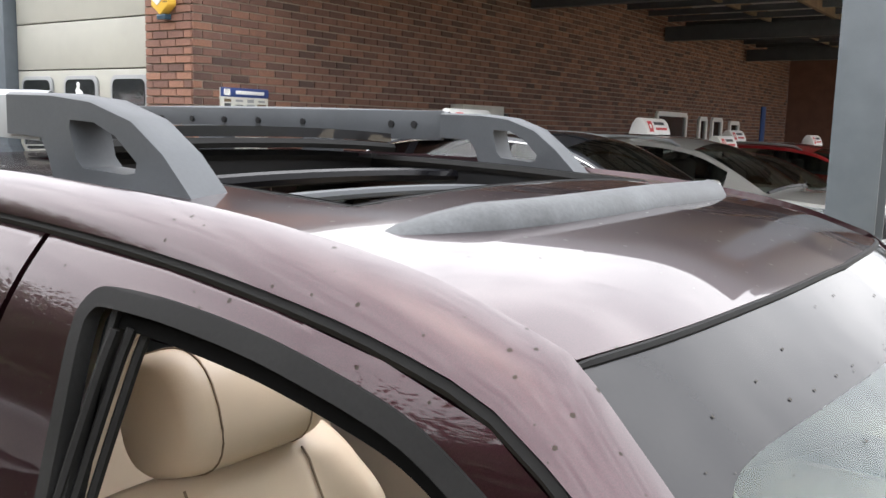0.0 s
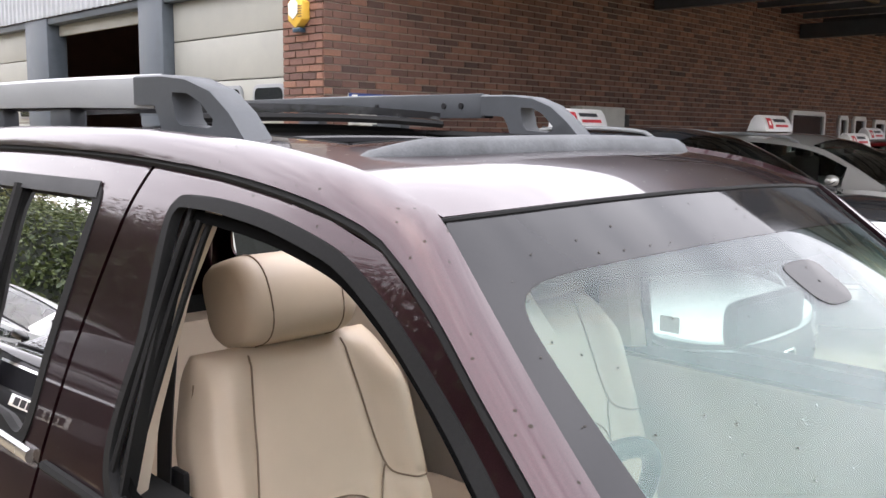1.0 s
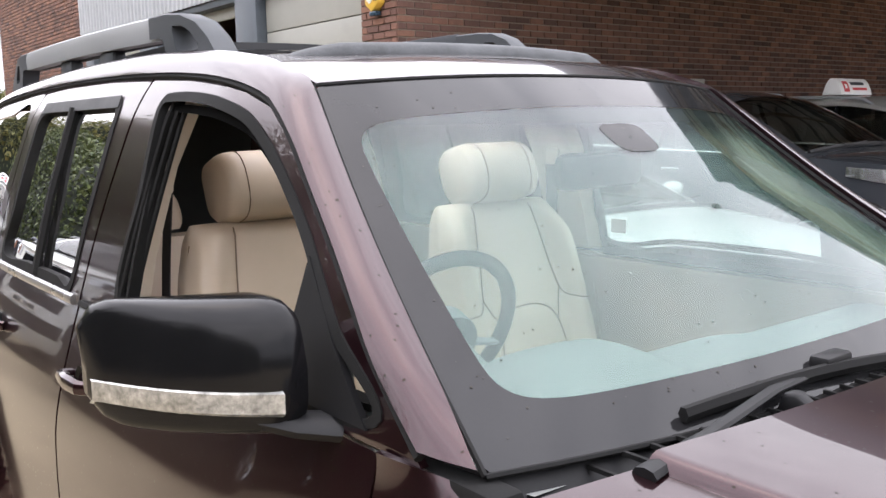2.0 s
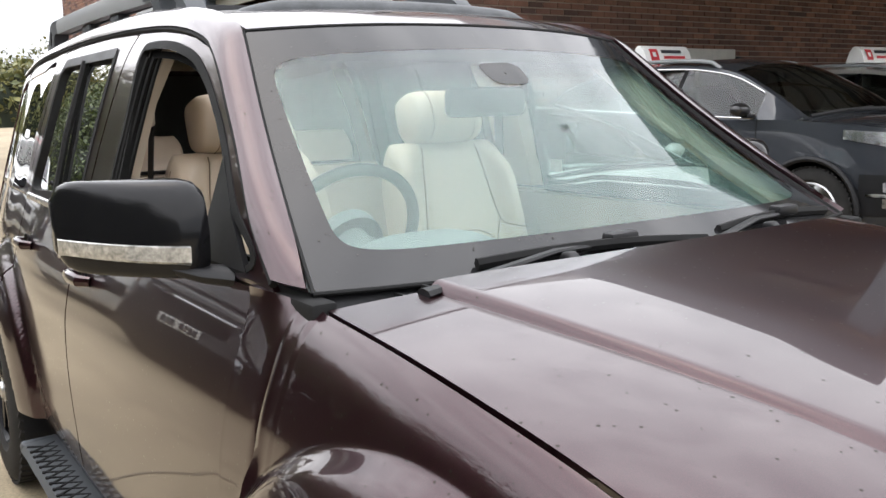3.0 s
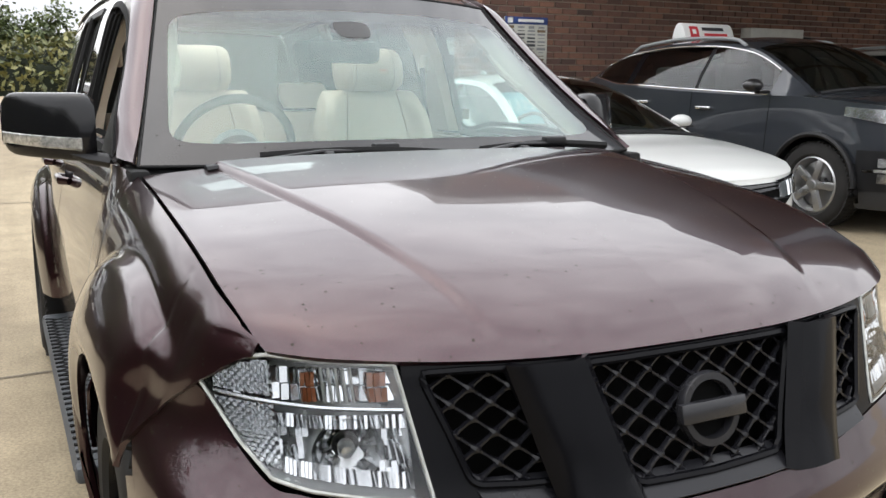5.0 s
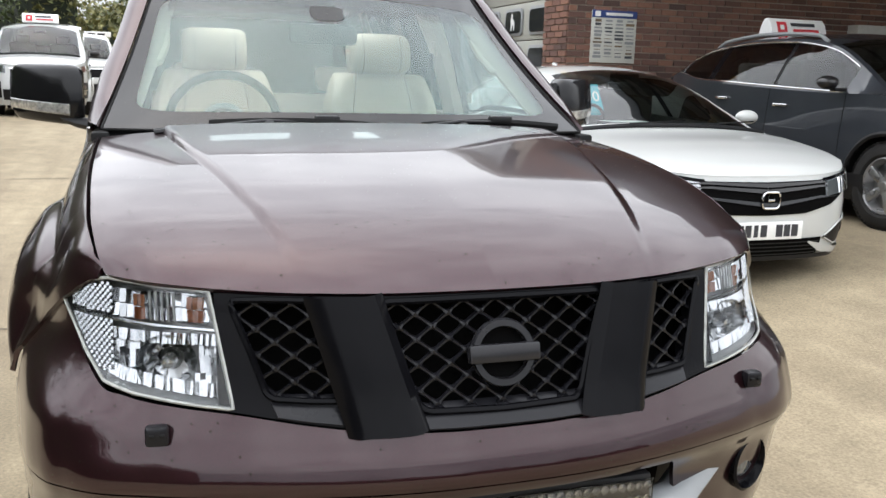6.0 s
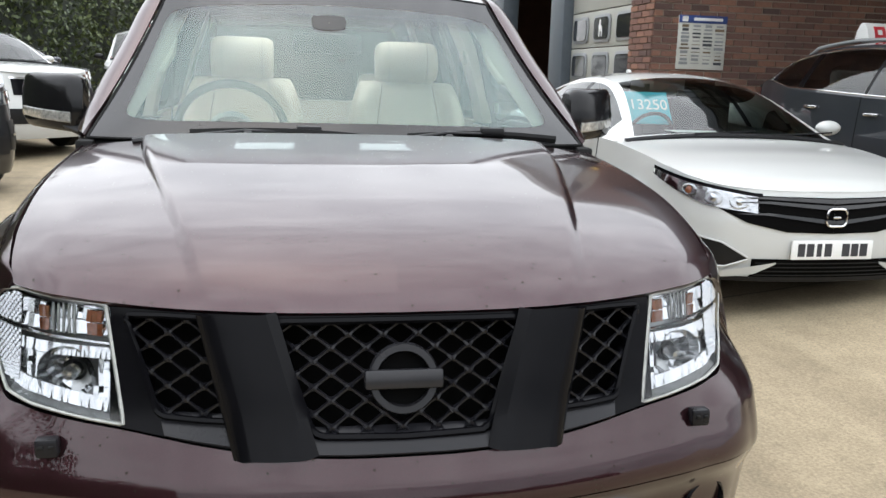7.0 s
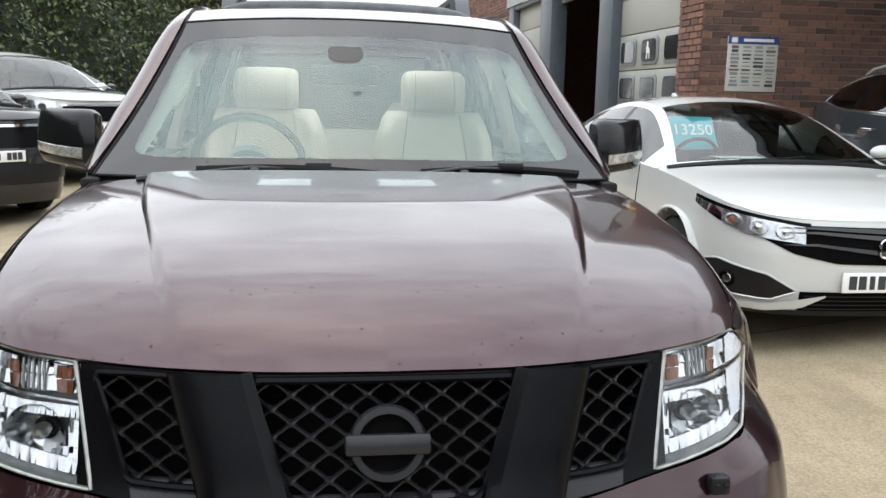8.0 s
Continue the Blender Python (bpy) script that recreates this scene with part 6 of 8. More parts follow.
# mirrors ---------------------------------------------------------------------
def mirror(s):
    mr = new("door_mirror")
    mr.parent = suv
    tagged(mr, label="black door mirror with clear indicator strip")
    rows = []
    for i in range(17):
        t = i / 16
        y = 0.835 + (1.070 - 0.835) * t
        hgt = 0.098 * (1 - 0.10 * t) * (1 - (2 * abs(t - 0.48)) ** 10 * 0.30)
        zc = 1.306 + 0.008 * t
        xf = -0.590 - 0.095 * t - 0.13 * t ** 3 - 0.02 * (max(0, 0.25 - t) / 0.25) ** 2
        xb = -0.715 - 0.125 * t
        ring = []
        for k in range(24):
            a = 2 * math.pi * k / 24
            cx, cz = math.cos(a), math.sin(a)
            ex = math.copysign(abs(cx) ** 0.45, cx)
            ez = math.copysign(abs(cz) ** 0.45, cz)
            dx = (xf - xb) / 2
            ring.append(Vector(((xf + xb) / 2 + dx * ex * (1.0 if cx > 0 else 1.0) - 0.018 * max(ez, 0), s * y, zc + (hgt if ez > 0 else hgt * 0.98) * ez * (1.0))))
        rows.append(ring)
    bm = bmesh.new()
    v = add_grid(bm, rows, close_v=True, flip=s > 0)
    bm.faces.new(v[0])
    bm.faces.new(v[-1][::-1])
    bmesh.ops.bevel(bm, geom=[e for f in (v[0], v[-1]) for i in range(24) for e in v[0][0].link_edges][:0], offset=0.01)
    part("shell", bm, MIRRORBLK, mr, "gloss-black mirror shell", sharp=60)
    # indicator strip along the lower front edge
    rows = []
    for i in range(13):
        t = i / 12
        y = 0.875 + (1.068 - 0.875) * t
        tt = (y - 0.835) / 0.235
        xf = -0.590 - 0.095 * tt - 0.13 * tt ** 3
        rows.append([Vector((xf + o, s * y, z)) for o, z in ((-0.008, 1.284 + 0.012 * t), (0.004, 1.278 + 0.012 * t), (0.003, 1.250 + 0.014 * t), (-0.012, 1.238 + 0.016 * t))])
    part("indicator", plate(net(rows, flip=s > 0), 0.006), plain("clear_indicator", (0.50, 0.50, 0.48), 0.15, metal=0.5, vary=0.45, scale=70), mr, "clear indicator strip")
    # stalk and glass
    bm = bmesh.new()
    add_tube(bm, [(-0.600, s * 0.790, 1.214), (-0.63, s * 0.845, 1.222), (-0.66, s * 0.90, 1.240)], [0.042, 0.036, 0.03], 10, 0.5)
    part("stalk", bm, BLACK, mr)
    part("mirror_glass", box((0, 0, 0), (0.006, 0.17, 0.125), 0.002, pose(-0.782, s * 0.952, 1.310, 0, 0, s * 28)), plain("mirror_silver", (0.85, 0.85, 0.85), 0.02, metal=1.0, vary=0.0, bump=0), mr)
    return mr


for s in (-1, 1):
    mirror(s)


# roof rails ---------------------------------------------------------------
def rail(s):
    rl = new("roof_rail")
    rl.parent = suv
    tagged(rl, label="grey roof rail with dark slotted end pieces")
    y0 = 0.530
    prof = lambda x: 1.893 + 0.010 * math.sin(math.pi * (x + 3.4) / 1.7)
    sec = [(0.022, -0.034), (0.026, 0.0), (0.020, 0.026), (0.004, 0.034), (-0.014, 0.026), (-0.018, -0.034)]
    xs = np.linspace(-1.828 if s < 0 else -1.90, -3.15, 30)
    rows = [[Vector((x, s * (y0 - 0.01 * (1 - t) + yy), prof(x) + zz)) for yy, zz in sec] for t, x in zip(np.linspace(0, 1, 30), xs)]
    bm = bmesh.new()
    add_grid(bm, rows, close_v=True, flip=s > 0)
    # far bar takes a darker grey, its shaded look put into the colour
    part("bar", bm, LGREY if s < 0 else GREYP, rl, "rail bar, silver-grey on the near side, shaded grey on the far")
    # dark inner channel with bolts
    part("inner_channel", box((-2.53, s * (y0 - 0.030), 1.897), (1.26, 0.014, 0.070), 0.003), GREYP, rl)
    for x in (-1.98, -2.05, -2.35, -2.52, -2.66, -2.80, -2.94):
        bm = bmesh.new()
        add_cyl(bm, pose(x, s * (y0 - 0.038), 1.898, 90, 0, 0), 0.009, 0.006, 12)
        part("bolt", bm, BLACK, rl)
    # slotted end pieces
    for front in (True, False):
        sx = 1 if front else -1
        x_in = -1.90 if front else -3.15
        out = [(0.0, 1.960), (0.10, 1.958), (0.17, 1.948), (0.235, 1.918), (0.285, 1.868), (0.335, 1.800), (0.13, 1.790), (0.105, 1.80), (0.09, 1.855), (0.075, 1.886), (0.0, 1.890)]
        out = [(a * 1.115, 1.80 + (z - 1.80) * (0.77 if z > 1.80 else 1)) for a, z in out]
        hole = [(0.135, 1.918), (0.175, 1.915), (0.21, 1.893), (0.243, 1.852), (0.240, 1.835), (0.225, 1.831), (0.155, 1.838), (0.143, 1.855), (0.138, 1.885), (0.133, 1.905)]
        hole = [(a * 1.115, 1.80 + (z - 1.80) * 0.77) for a, z in hole]
        bm = bmesh.new()
        for depth in (0,):
            # two side plates with a hole, bridged round both outlines
            loops = []
            for yy, grow in ((-0.030, 0.0), (-0.024, 0.004), (0.024, 0.004), (0.030, 0.0)):
                lo_ = [bm.verts.new((x_in + sx * a, s * (y0 - 0.012 - 0.03 * 0 + yy - 0.02 * smooth(0.1, 0.33, a)), z + (grow if z > 1.86 else 0))) for a, z in out]
                lh_ = [bm.verts.new((x_in + sx * a, s * (y0 - 0.012 + yy - 0.02 * smooth(0.1, 0.33, a)), z)) for a, z in hole]
                loops.append((lo_, lh_))
            n, h = len(out), len(hole)
            for (a, ah), (b, bh) in zip(loops, loops[1:]):
                for i in range(n):
                    bm.faces.new((a[i], a[(i + 1) % n], b[(i + 1) % n], b[i]))
                for i in range(h):
                    bm.faces.new((ah[i], bh[i], bh[(i + 1) % h], ah[(i + 1) % h]))
            for lo_, lh_ in (loops[0], loops[-1]):
                es = []
                for ring in (lo_, lh_):
                    for i in range(len(ring)):
                        e = bm.edges.get((ring[i], ring[(i + 1) % len(ring)]))
                        es.append(e)
                bmesh.ops.triangle_fill(bm, use_beauty=True, use_dissolve=False, edges=es)
        bmesh.ops.recalc_face_normals(bm, faces=bm.faces)
        part("end_piece", bm, GREYP, rl, "dark grey end piece with a slot", sharp=35)
    for x in (-2.30, -2.72):
        part("foot", box((x, s * (y0 - 0.015), 1.838), (0.12, 0.045, 0.065), 0.012), GREYP, rl)
    return rl


for s in (-1, 1):
    rail(s)

# sunroof ------------------------------------------------------------------
sr = new("sunroof")
sr.parent = suv
tagged(sr, label="open tilting sunroof with wind deflector")
bm = bmesh.new()
loop = [(SR_X0 + 0.0, -SR_Y), (SR_X0, SR_Y), (SR_X1, SR_Y), (SR_X1, -SR_Y)]
lp = poly3([(x, y, 0) for x, y in loop] + [(loop[0][0], loop[0][1], 0)], 81)
top = [roof_pt(p.x, p.y / seam(p.x)) + Vector((0, 0, 0.002)) for p in lp]
add_grid(bm, [top, [q + Vector((0, 0, -0.06)) for q in top]])
part("opening_rim", bm, BLACK, sr)
bm = bmesh.new()
add_tube(bm, [q + Vector((0, 0, -0.012)) for q in top], 0.012, 6, caps=False)
part("opening_seal", bm, RUBBER, sr)
# glass panel slid back and tilted, its leading edge above the roof
rows = [[roof_pt(-1.99 - 0.62 * k / 12, 0.72 * v) + Vector((0, 0, 0.030)) for v in np.linspace(-1, 1, 31)] for k in range(13)]
part("sunroof_panel", plate(net(rows), 0.02), PAINT_BK, sr, "dark glass sunroof panel slid back over the roof")
bm = bmesh.new()
add_tube(bm, [roof_pt(-1.985, 0.72 * v) + Vector((0, 0, 0.018)) for v in np.linspace(-1, 1, 31)], 0.011, 6)
part("panel_edge", bm, RUBBER, sr)
for k, (x, dz, r) in enumerate(((-1.80, -0.035, 0.014), (-1.70, -0.055, 0.010))):
    bm = bmesh.new()
    add_tube(bm, [roof_pt(x, 0.70 * v) + Vector((0, 0, dz)) for v in np.linspace(-1, 1, 25)], r, 8)
    part("cross_bar", bm, SATIN if k == 0 else GREYP, sr, "bar of the sunroof blind")
# wind deflector: a long bowed grey blade
ends = [Vector((-1.255, -0.505, 0)), Vector((-1.205, -0.39, 0)), Vector((-1.165, 0, 0)), Vector((-1.205, 0.37, 0)), Vector((-1.255, 0.485, 0))]
cl = curve3(ends, 41)
bm = bmesh.new()
rows = []
for i, p in enumerate(cl):
    t = i / 40
    hh = 0.029 * min(1.0, (min(t, 1 - t) / 0.12) ** 0.6 if min(t, 1 - t) < 0.12 else 1.0) + 0.004
    zr = roof_pt(p.x, p.y / seam(p.x)).z
    o = [(0.026, 0.0), (0.025, 0.25), (0.016, 0.70), (0.0, 0.96), (-0.012, 1.0), (-0.018, 0.85), (-0.016, 0.4), (-0.014, 0.0)]
    rows.append([Vector((p.x + a * (0.55 + 0.45 * min(1, hh / 0.036)), p.y, zr - 0.008 + hh * b)) for a, b in o])
v = add_grid(bm, rows, close_v=True)
bm.faces.new(v[0][::-1])
bm.faces.new(v[-1])
bmesh.ops.recalc_face_normals(bm, faces=bm.faces)
part("wind_deflector", bm, plain("dusty_grey_plastic", (0.085, 0.09, 0.095), 0.55, vary=0.35, scale=14, spec=0.25), sr, "dusty grey wind deflector blade", sharp=50)

# ---- the other parked cars ----
def strip_rows(f, p0, p1, z0, z1, n=16, m=4, off=0.006):
    """Rows of a plate laid on a car's flank f(p, z, off) from p0 to p1 between two height curves."""
    rows = []
    for k in range(m):
        row = []
        for j in range(n):
            p = p0 + (p1 - p0) * j / (n - 1)
            a = z0(p) if callable(z0) else z0
            b = z1(p) if callable(z1) else z1
            row.append(f(p, a + (b - a) * k / (m - 1), off))
        rows.append(row)
    return rows


def parked_car(name, label, paint, spec, m, group="", sign=False, detail=None, rims=None, seats=None):
    car = thing(name, label, "car", m, group)
    W = spec["w"] / 2
    L = spec["l"]
    plan = [(0.0, 0.0), (-0.012, 0.30 * W), (-0.05, 0.55 * W), (-0.12, 0.74 * W), (-0.24, 0.86 * W), (-0.42, 0.935 * W), (-0.75, 0.975 * W), (-1.3, 1.0 * W), (-2.4, 1.0 * W), (-3.3, 0.995 * W), (-L + 0.6, 0.965 * W), (-L + 0.28, 0.90 * W), (-L + 0.10, 0.74 * W), (-L + 0.02, 0.45 * W), (-L, 0.0)]
    pl = curve3([(x, y, 0) for x, y in plan], 150)
    top, belt, edge, ew = spline(*spec["top"]), spline(*spec["belt"]), spline(*spec["edge"]), spline(*spec["ew"])
    bot = spec.get("bot", 0.20)
    bulge = spline([0.15, 0.3, 0.5, 0.65, 0.85, 1.2], [-0.07, -0.02, 0.0, 0.0, -0.015, -0.05])

    def flank(p, z, off=0.0, s=-1):
        """p: 0 front middle to 1 rear middle."""
        k = min(max(p, 0.0), 1.0) * 149
        i = min(int(k), 148)
        q = pl[i].lerp(pl[i + 1], k - i)
        t = (pl[i + 1] - pl[i]).normalized()
        nrm = Vector((t.y, -t.x, 0))
        if nrm.y < 0 or (abs(nrm.y) < 1e-3 and q.x > -L / 2 and nrm.x < 0):
            nrm = -nrm
        q = q + nrm * (bulge(z) + off)
        rake = spec.get("rake", 0.16) * max(0.0, z - 0.55) * smooth(0.5, 0.0, -q.x)
        return Vector((q.x - rake, s * max(q.y, 0.0), z))

    arches = spec["axles"]
    rad = spec["r"]
    for s in (-1, 1):
        rows = []
        for i in range(150):
            p = i / 149
            b = belt(pl[i].x)
            rows.append([flank(p, b + (bot - b) * (k / 21), 0, s) for k in range(22)])
        bm = bmesh.new()
        add_grid(bm, rows, flip=s > 0)
        for ax in arches:
            dead = [f for f in bm.faces if math.hypot(f.calc_center_median().x - ax, f.calc_center_median().z - rad) < rad + 0.055]
            bmesh.ops.delete(bm, geom=dead, context="FACES")
        part("body_side", bm, paint, car)
        for ax in arches:
            arc = [radians(a) for a in range(-6, 187, 8)]
            bm = bmesh.new()
            r0 = rad + 0.062
            lip = [Vector((ax + r0 * math.cos(a), s * (W + 0.004), rad + r0 * math.sin(a))) for a in arc]
            add_tube(bm, lip, 0.022 if spec.get("clad") else 0.012, 6)
            add_grid(bm, [[(v.x, s * y, v.z) for v in lip] for y in (W, 0.5 * W)])
            part("wheel_arch", bm, BLACK if spec.get("clad") else paint, car)
            wheel(ax, W - 0.115, s, rad, 0.21, rad * 0.66, rims or ALLOY, car, rad, 5)
        if spec.get("clad"):
            part("sill_cladding", net(strip_rows(lambda p, z, o, s=s: flank(p, z, o, s), 0.30, 0.72, 0.42, bot, 20, 4, 0.012), flip=s > 0), BLACK, car)
        # door shut lines, handles
        for dx in spec["cuts"]:
            i = min(range(150), key=lambda q: abs(pl[q].x - dx) if q < 120 else 9)
            bm = bmesh.new()
            add_tube(bm, [flank(i / 149, z, 0.001, s) for z in np.linspace(belt(dx), 0.42, 8)], 0.004, 4)
            part("door_gap", bm, RUBBER, car)
        for dx in spec["handles"]:
            i = min(range(150), key=lambda q: abs(pl[q].x - dx) if q < 120 else 9)
            hz = belt(dx) - 0.14
            c = flank(i / 149, hz, 0.016, s)
            part("door_handle", box(c, (0.19, 0.028, 0.030), 0.010), spec.get("handle_mat", paint), car)
        # shoulder band with the side windows
        xs_ = np.linspace(spec["ws_b"] - 0.01, spec["tail"], 70)
        body, glass = bmesh.new(), bmesh.new()

        def up(x, t):
            b = belt(x)
            i = min(range(150), key=lambda q: abs(pl[q].x - x))
            y0 = pl[i].y + bulge(b)
            y1, z1 = ew(x), max(edge(x), b + 0.01)
            return Vector((x, s * (y0 + (y1 - y0) * t + 0.03 * math.sin(math.pi * t) * (z1 - b)), b + (z1 - b) * t))
        rws = [[up(x, t) for t in (0, 0.06, 0.2, 0.4, 0.6, 0.8, 0.91, 1.0)] for x in xs_]
        vb = [[body.verts.new(p) for p in r] for r in rws]
        vg = [[glass.verts.new(p) for p in r] for r in rws]
        wf, wr = spec["win"]
        pil = spec["pillars"]
        for i in range(69):
            xm = (xs_[i] + xs_[i + 1]) / 2
            for j in range(7):
                g = 1 <= j <= 5 and wr < xm < wf
                hold = any(abs(xm - q) < 0.045 for q in pil)
                tgt, vv_ = (glass, vg) if g and not hold else (body, vb)
                q = [vv_[i][j], vv_[i][j + 1], vv_[i + 1][j + 1], vv_[i + 1][j]]
                f = tgt.faces.new(q if s < 0 else q[::-1])
                if g and hold and tgt is body:
                    f.material_index = 1
        for b_ in (body, glass):
            for q in [q for q in b_.verts if not q.link_faces]:
                b_.verts.remove(q)
        part("window_surround", body, [paint, SATIN], car)
        part("side_window", glass, spec.get("glass", GLASS_C), car)
        if spec.get("chrome"):
            bm = bmesh.new()
            xr = np.linspace(wf, wr, 30)
            add_tube(bm, [up(x, 0.05) + Vector((0, s * 0.006, 0)) for x in xr] + [up(x, 0.93) + Vector((0, s * 0.004, 0)) for x in xr[::-1]], 0.006, 6)
            part("window_trim", bm, CHROME, car)
        # mirror
        mx = spec["ws_b"] - 0.42
        i = min(range(150), key=lambda q: abs(pl[q].x - mx))
        c = Vector((mx, s * (pl[i].y + 0.115), belt(mx) + 0.085))
        bm = bmesh.new()
        bmesh.ops.create_uvsphere(bm, u_segments=16, v_segments=10, radius=1.0, matrix=Matrix.LocRotScale(c, Euler((0, 0, 0)), (0.07, 0.10, 0.058)))
        for v in bm.verts:
            if v.co.x < c.x - 0.03:
                v.co.x = c.x - 0.03
        mr = part("door_mirror", bm, spec.get("mirror_mat", paint), car)
        part("mirror_foot", box(c + Vector((0.0, -s * 0.11, -0.055)), (0.07, 0.12, 0.03), 0.01), BLACK, car)
        # rear lamp
        part("tail_lamp", net(strip_rows(lambda p, z, o, s=s: flank(p, z, o, s), 0.84, 0.93, belt(-L + 0.3) - 0.02, belt(-L + 0.3) - 0.18, 8, 3), flip=s > 0), RED, car)
    # bonnet, roof and screens across the middle
    xs_ = sorted(set([0.0, -0.005, -0.012, -0.025, -0.04, -0.07, -0.1, -0.15, -0.22, -0.3] + list(np.linspace(-0.4, -L + 0.4, 80)) + [-L + 0.3, -L + 0.2, -L + 0.1, -L + 0.04, -L + 0.01, -L]), reverse=True)
    body, glass, rear = bmesh.new(), bmesh.new(), bmesh.new()
    rws = []
    for x in xs_:
        i = min(range(150), key=lambda q: abs(pl[q].x - x) if (q < 75) == (x > -L / 2) else 99)
        b = belt(x)
        if spec["tail"] <= x <= spec["ws_b"]:
            y0, z0 = ew(x), max(edge(x), b + 0.01)
        else:
            y0, z0 = max(pl[i].y + bulge(b), 0.0), b
        zt = top(x)
        row = []
        for j in range(33):
            v = -1 + 2 * j / 32
            zz = z0 + (zt - z0) * (1 - abs(v) ** 2.4)
            xx = x - spec.get("rake", 0.16) * max(0, zz - 0.55) * smooth(0.5, 0.0, -x)
            if spec["ws_t"] - 0.1 < x < spec["ws_b"] + 0.15:
                xx += 0.16 * (1 - v * v) * smooth(spec["ws_t"] - 0.1, spec["ws_t"] + 0.1, x) * smooth(spec["ws_b"] + 0.15, spec["ws_b"] - 0.1, x) * 0.6
            row.append(Vector((xx, v * y0, zz)))
        rws.append(row)
    vb = [[body.verts.new(p) for p in r] for r in rws]
    vg = [[glass.verts.new(p) for p in r] for r in rws]
    vr = [[rear.verts.new(p) for p in r] for r in rws]
    for i in range(len(xs_) - 1):
        xm = (xs_[i] + xs_[i + 1]) / 2
        for j in range(32):
            v = abs(-1 + 2 * (j + 0.5) / 32)
            tgt, vv_ = body, vb
            if spec["ws_t"] < xm < spec["ws_b"] - 0.02 and v < 0.93:
                tgt, vv_ = glass, vg
            elif spec["rw_b"] < xm < spec["rw_t"] and v < 0.88:
                tgt, vv_ = rear, vr
            tgt.faces.new((vv_[i][j], vv_[i][j + 1], vv_[i + 1][j + 1], vv_[i + 1][j]))
    for b_ in (body, glass, rear):
        for q in [q for q in b_.verts if not q.link_faces]:
            b_.verts.remove(q)
    part("upper_body", body, paint, car)
    part("windscreen", glass, GLASS_C, car)
    part("rear_window", rear, GLASS_C, car)
    # scuttle and wipers
    for y in (-0.35, 0.25):
        bm = bmesh.new()
        zb = top(spec["ws_b"])
        add_tube(bm, [(spec["ws_b"] + 0.10, y, zb + 0.006), (spec["ws_b"] + 0.07, y + 0.3, zb + 0.018), (spec["ws_b"] + 0.02, y + 0.5, zb + 0.026)], 0.006, 6)
        part("wiper", bm, BLACK, car)
    bm = bmesh.new()
    add_tube(bm, [rws[min(range(len(xs_)), key=lambda q: abs(xs_[q] - spec["ws_b"]))][j] + Vector((0.02, 0, 0.004)) for j in range(1, 32)], 0.018, 6)
    part("scuttle", bm, BLACK, car)
    # cabin
    fl = net([[Vector((x, y * W * 0.9, 0.45)) for y in (-1, 1)] for x in (spec["ws_b"], spec["tail"])], flip=True)
    part("cabin_floor", fl, CARPET, car)
    db = belt(spec["ws_b"] - 0.2)
    part("dashboard", box((spec["ws_b"] - 0.24, 0, db - 0.12), (0.5, W * 1.72, 0.24), 0.06), DASH, car)
    st_mat = seats or CARPET
    for y in (-0.38, 0.38):
        x = spec["ws_b"] - 1.15
        part("seat_back", box((x - 0.12, y, db - 0.02), (0.14, 0.50, 0.62), 0.05, None, 3), st_mat, car)
        part("head_rest", box((x - 0.16, y, db + 0.36), (0.10, 0.26, 0.17), 0.04, None, 3), st_mat, car)
        part("seat_base", box((x + 0.12, y, db - 0.42), (0.5, 0.5, 0.16), 0.05, None, 3), st_mat, car)
    part("rear_bench", box((spec["ws_b"] - 2.05, 0, db - 0.05), (0.16, W * 1.5, 0.62), 0.05, None, 3), st_mat, car)
    bm = bmesh.new()
    add_lathe(bm, [(0.17 + 0.014 * math.cos(a), 0.014 * math.sin(a)) for a in np.linspace(0, 2 * math.pi, 9)], pose(spec["ws_b"] - 0.56, -0.38, db + 0.02, 0, -62, 0), 26)
    part("steering_wheel", bm, BLACK, car)
    part("rear_view_mirror", box((spec["ws_t"] + 0.14, 0, top(spec["ws_t"]) - 0.12), (0.03, 0.22, 0.06), 0.015), BLACK, car)
    part("underbody", box((-L / 2, 0, 0.32), (L - 0.7, W * 1.5, 0.12)), BLACK, car)
    # roof aerial
    bm = bmesh.new()
    ax_ = spec["rw_t"] + 0.12
    add_prism(bm, [(-0.07, 0), (0.07, 0), (-0.03, 0.055), (-0.06, 0.055)], 0.03, Matrix.Translation((ax_, 0.015, top(ax_))) @ pose(0, 0, 0, 90, 0, 0), 0.008)
    part("aerial_fin", bm, paint, car)
    if spec.get("rails"):
        for s in (-1, 1):
            bm = bmesh.new()
            add_tube(bm, [(x, s * (ew(x) - 0.03), edge(x) + 0.045 - (0.04 if k in (0, 15) else 0)) for k, x in enumerate(np.linspace(spec["ws_t"] - 0.15, spec["rw_t"] + 0.1, 16))], 0.018, 8)
            part("roof_rail", bm, spec["rails"], car)
    if detail:
        detail(car, flank, spec)
    if sign:
        roof_sign(m @ pose(spec.get("sign_x", -2.6), 0, top(spec.get("sign_x", -2.6)) + (0.01)), name)
    return car


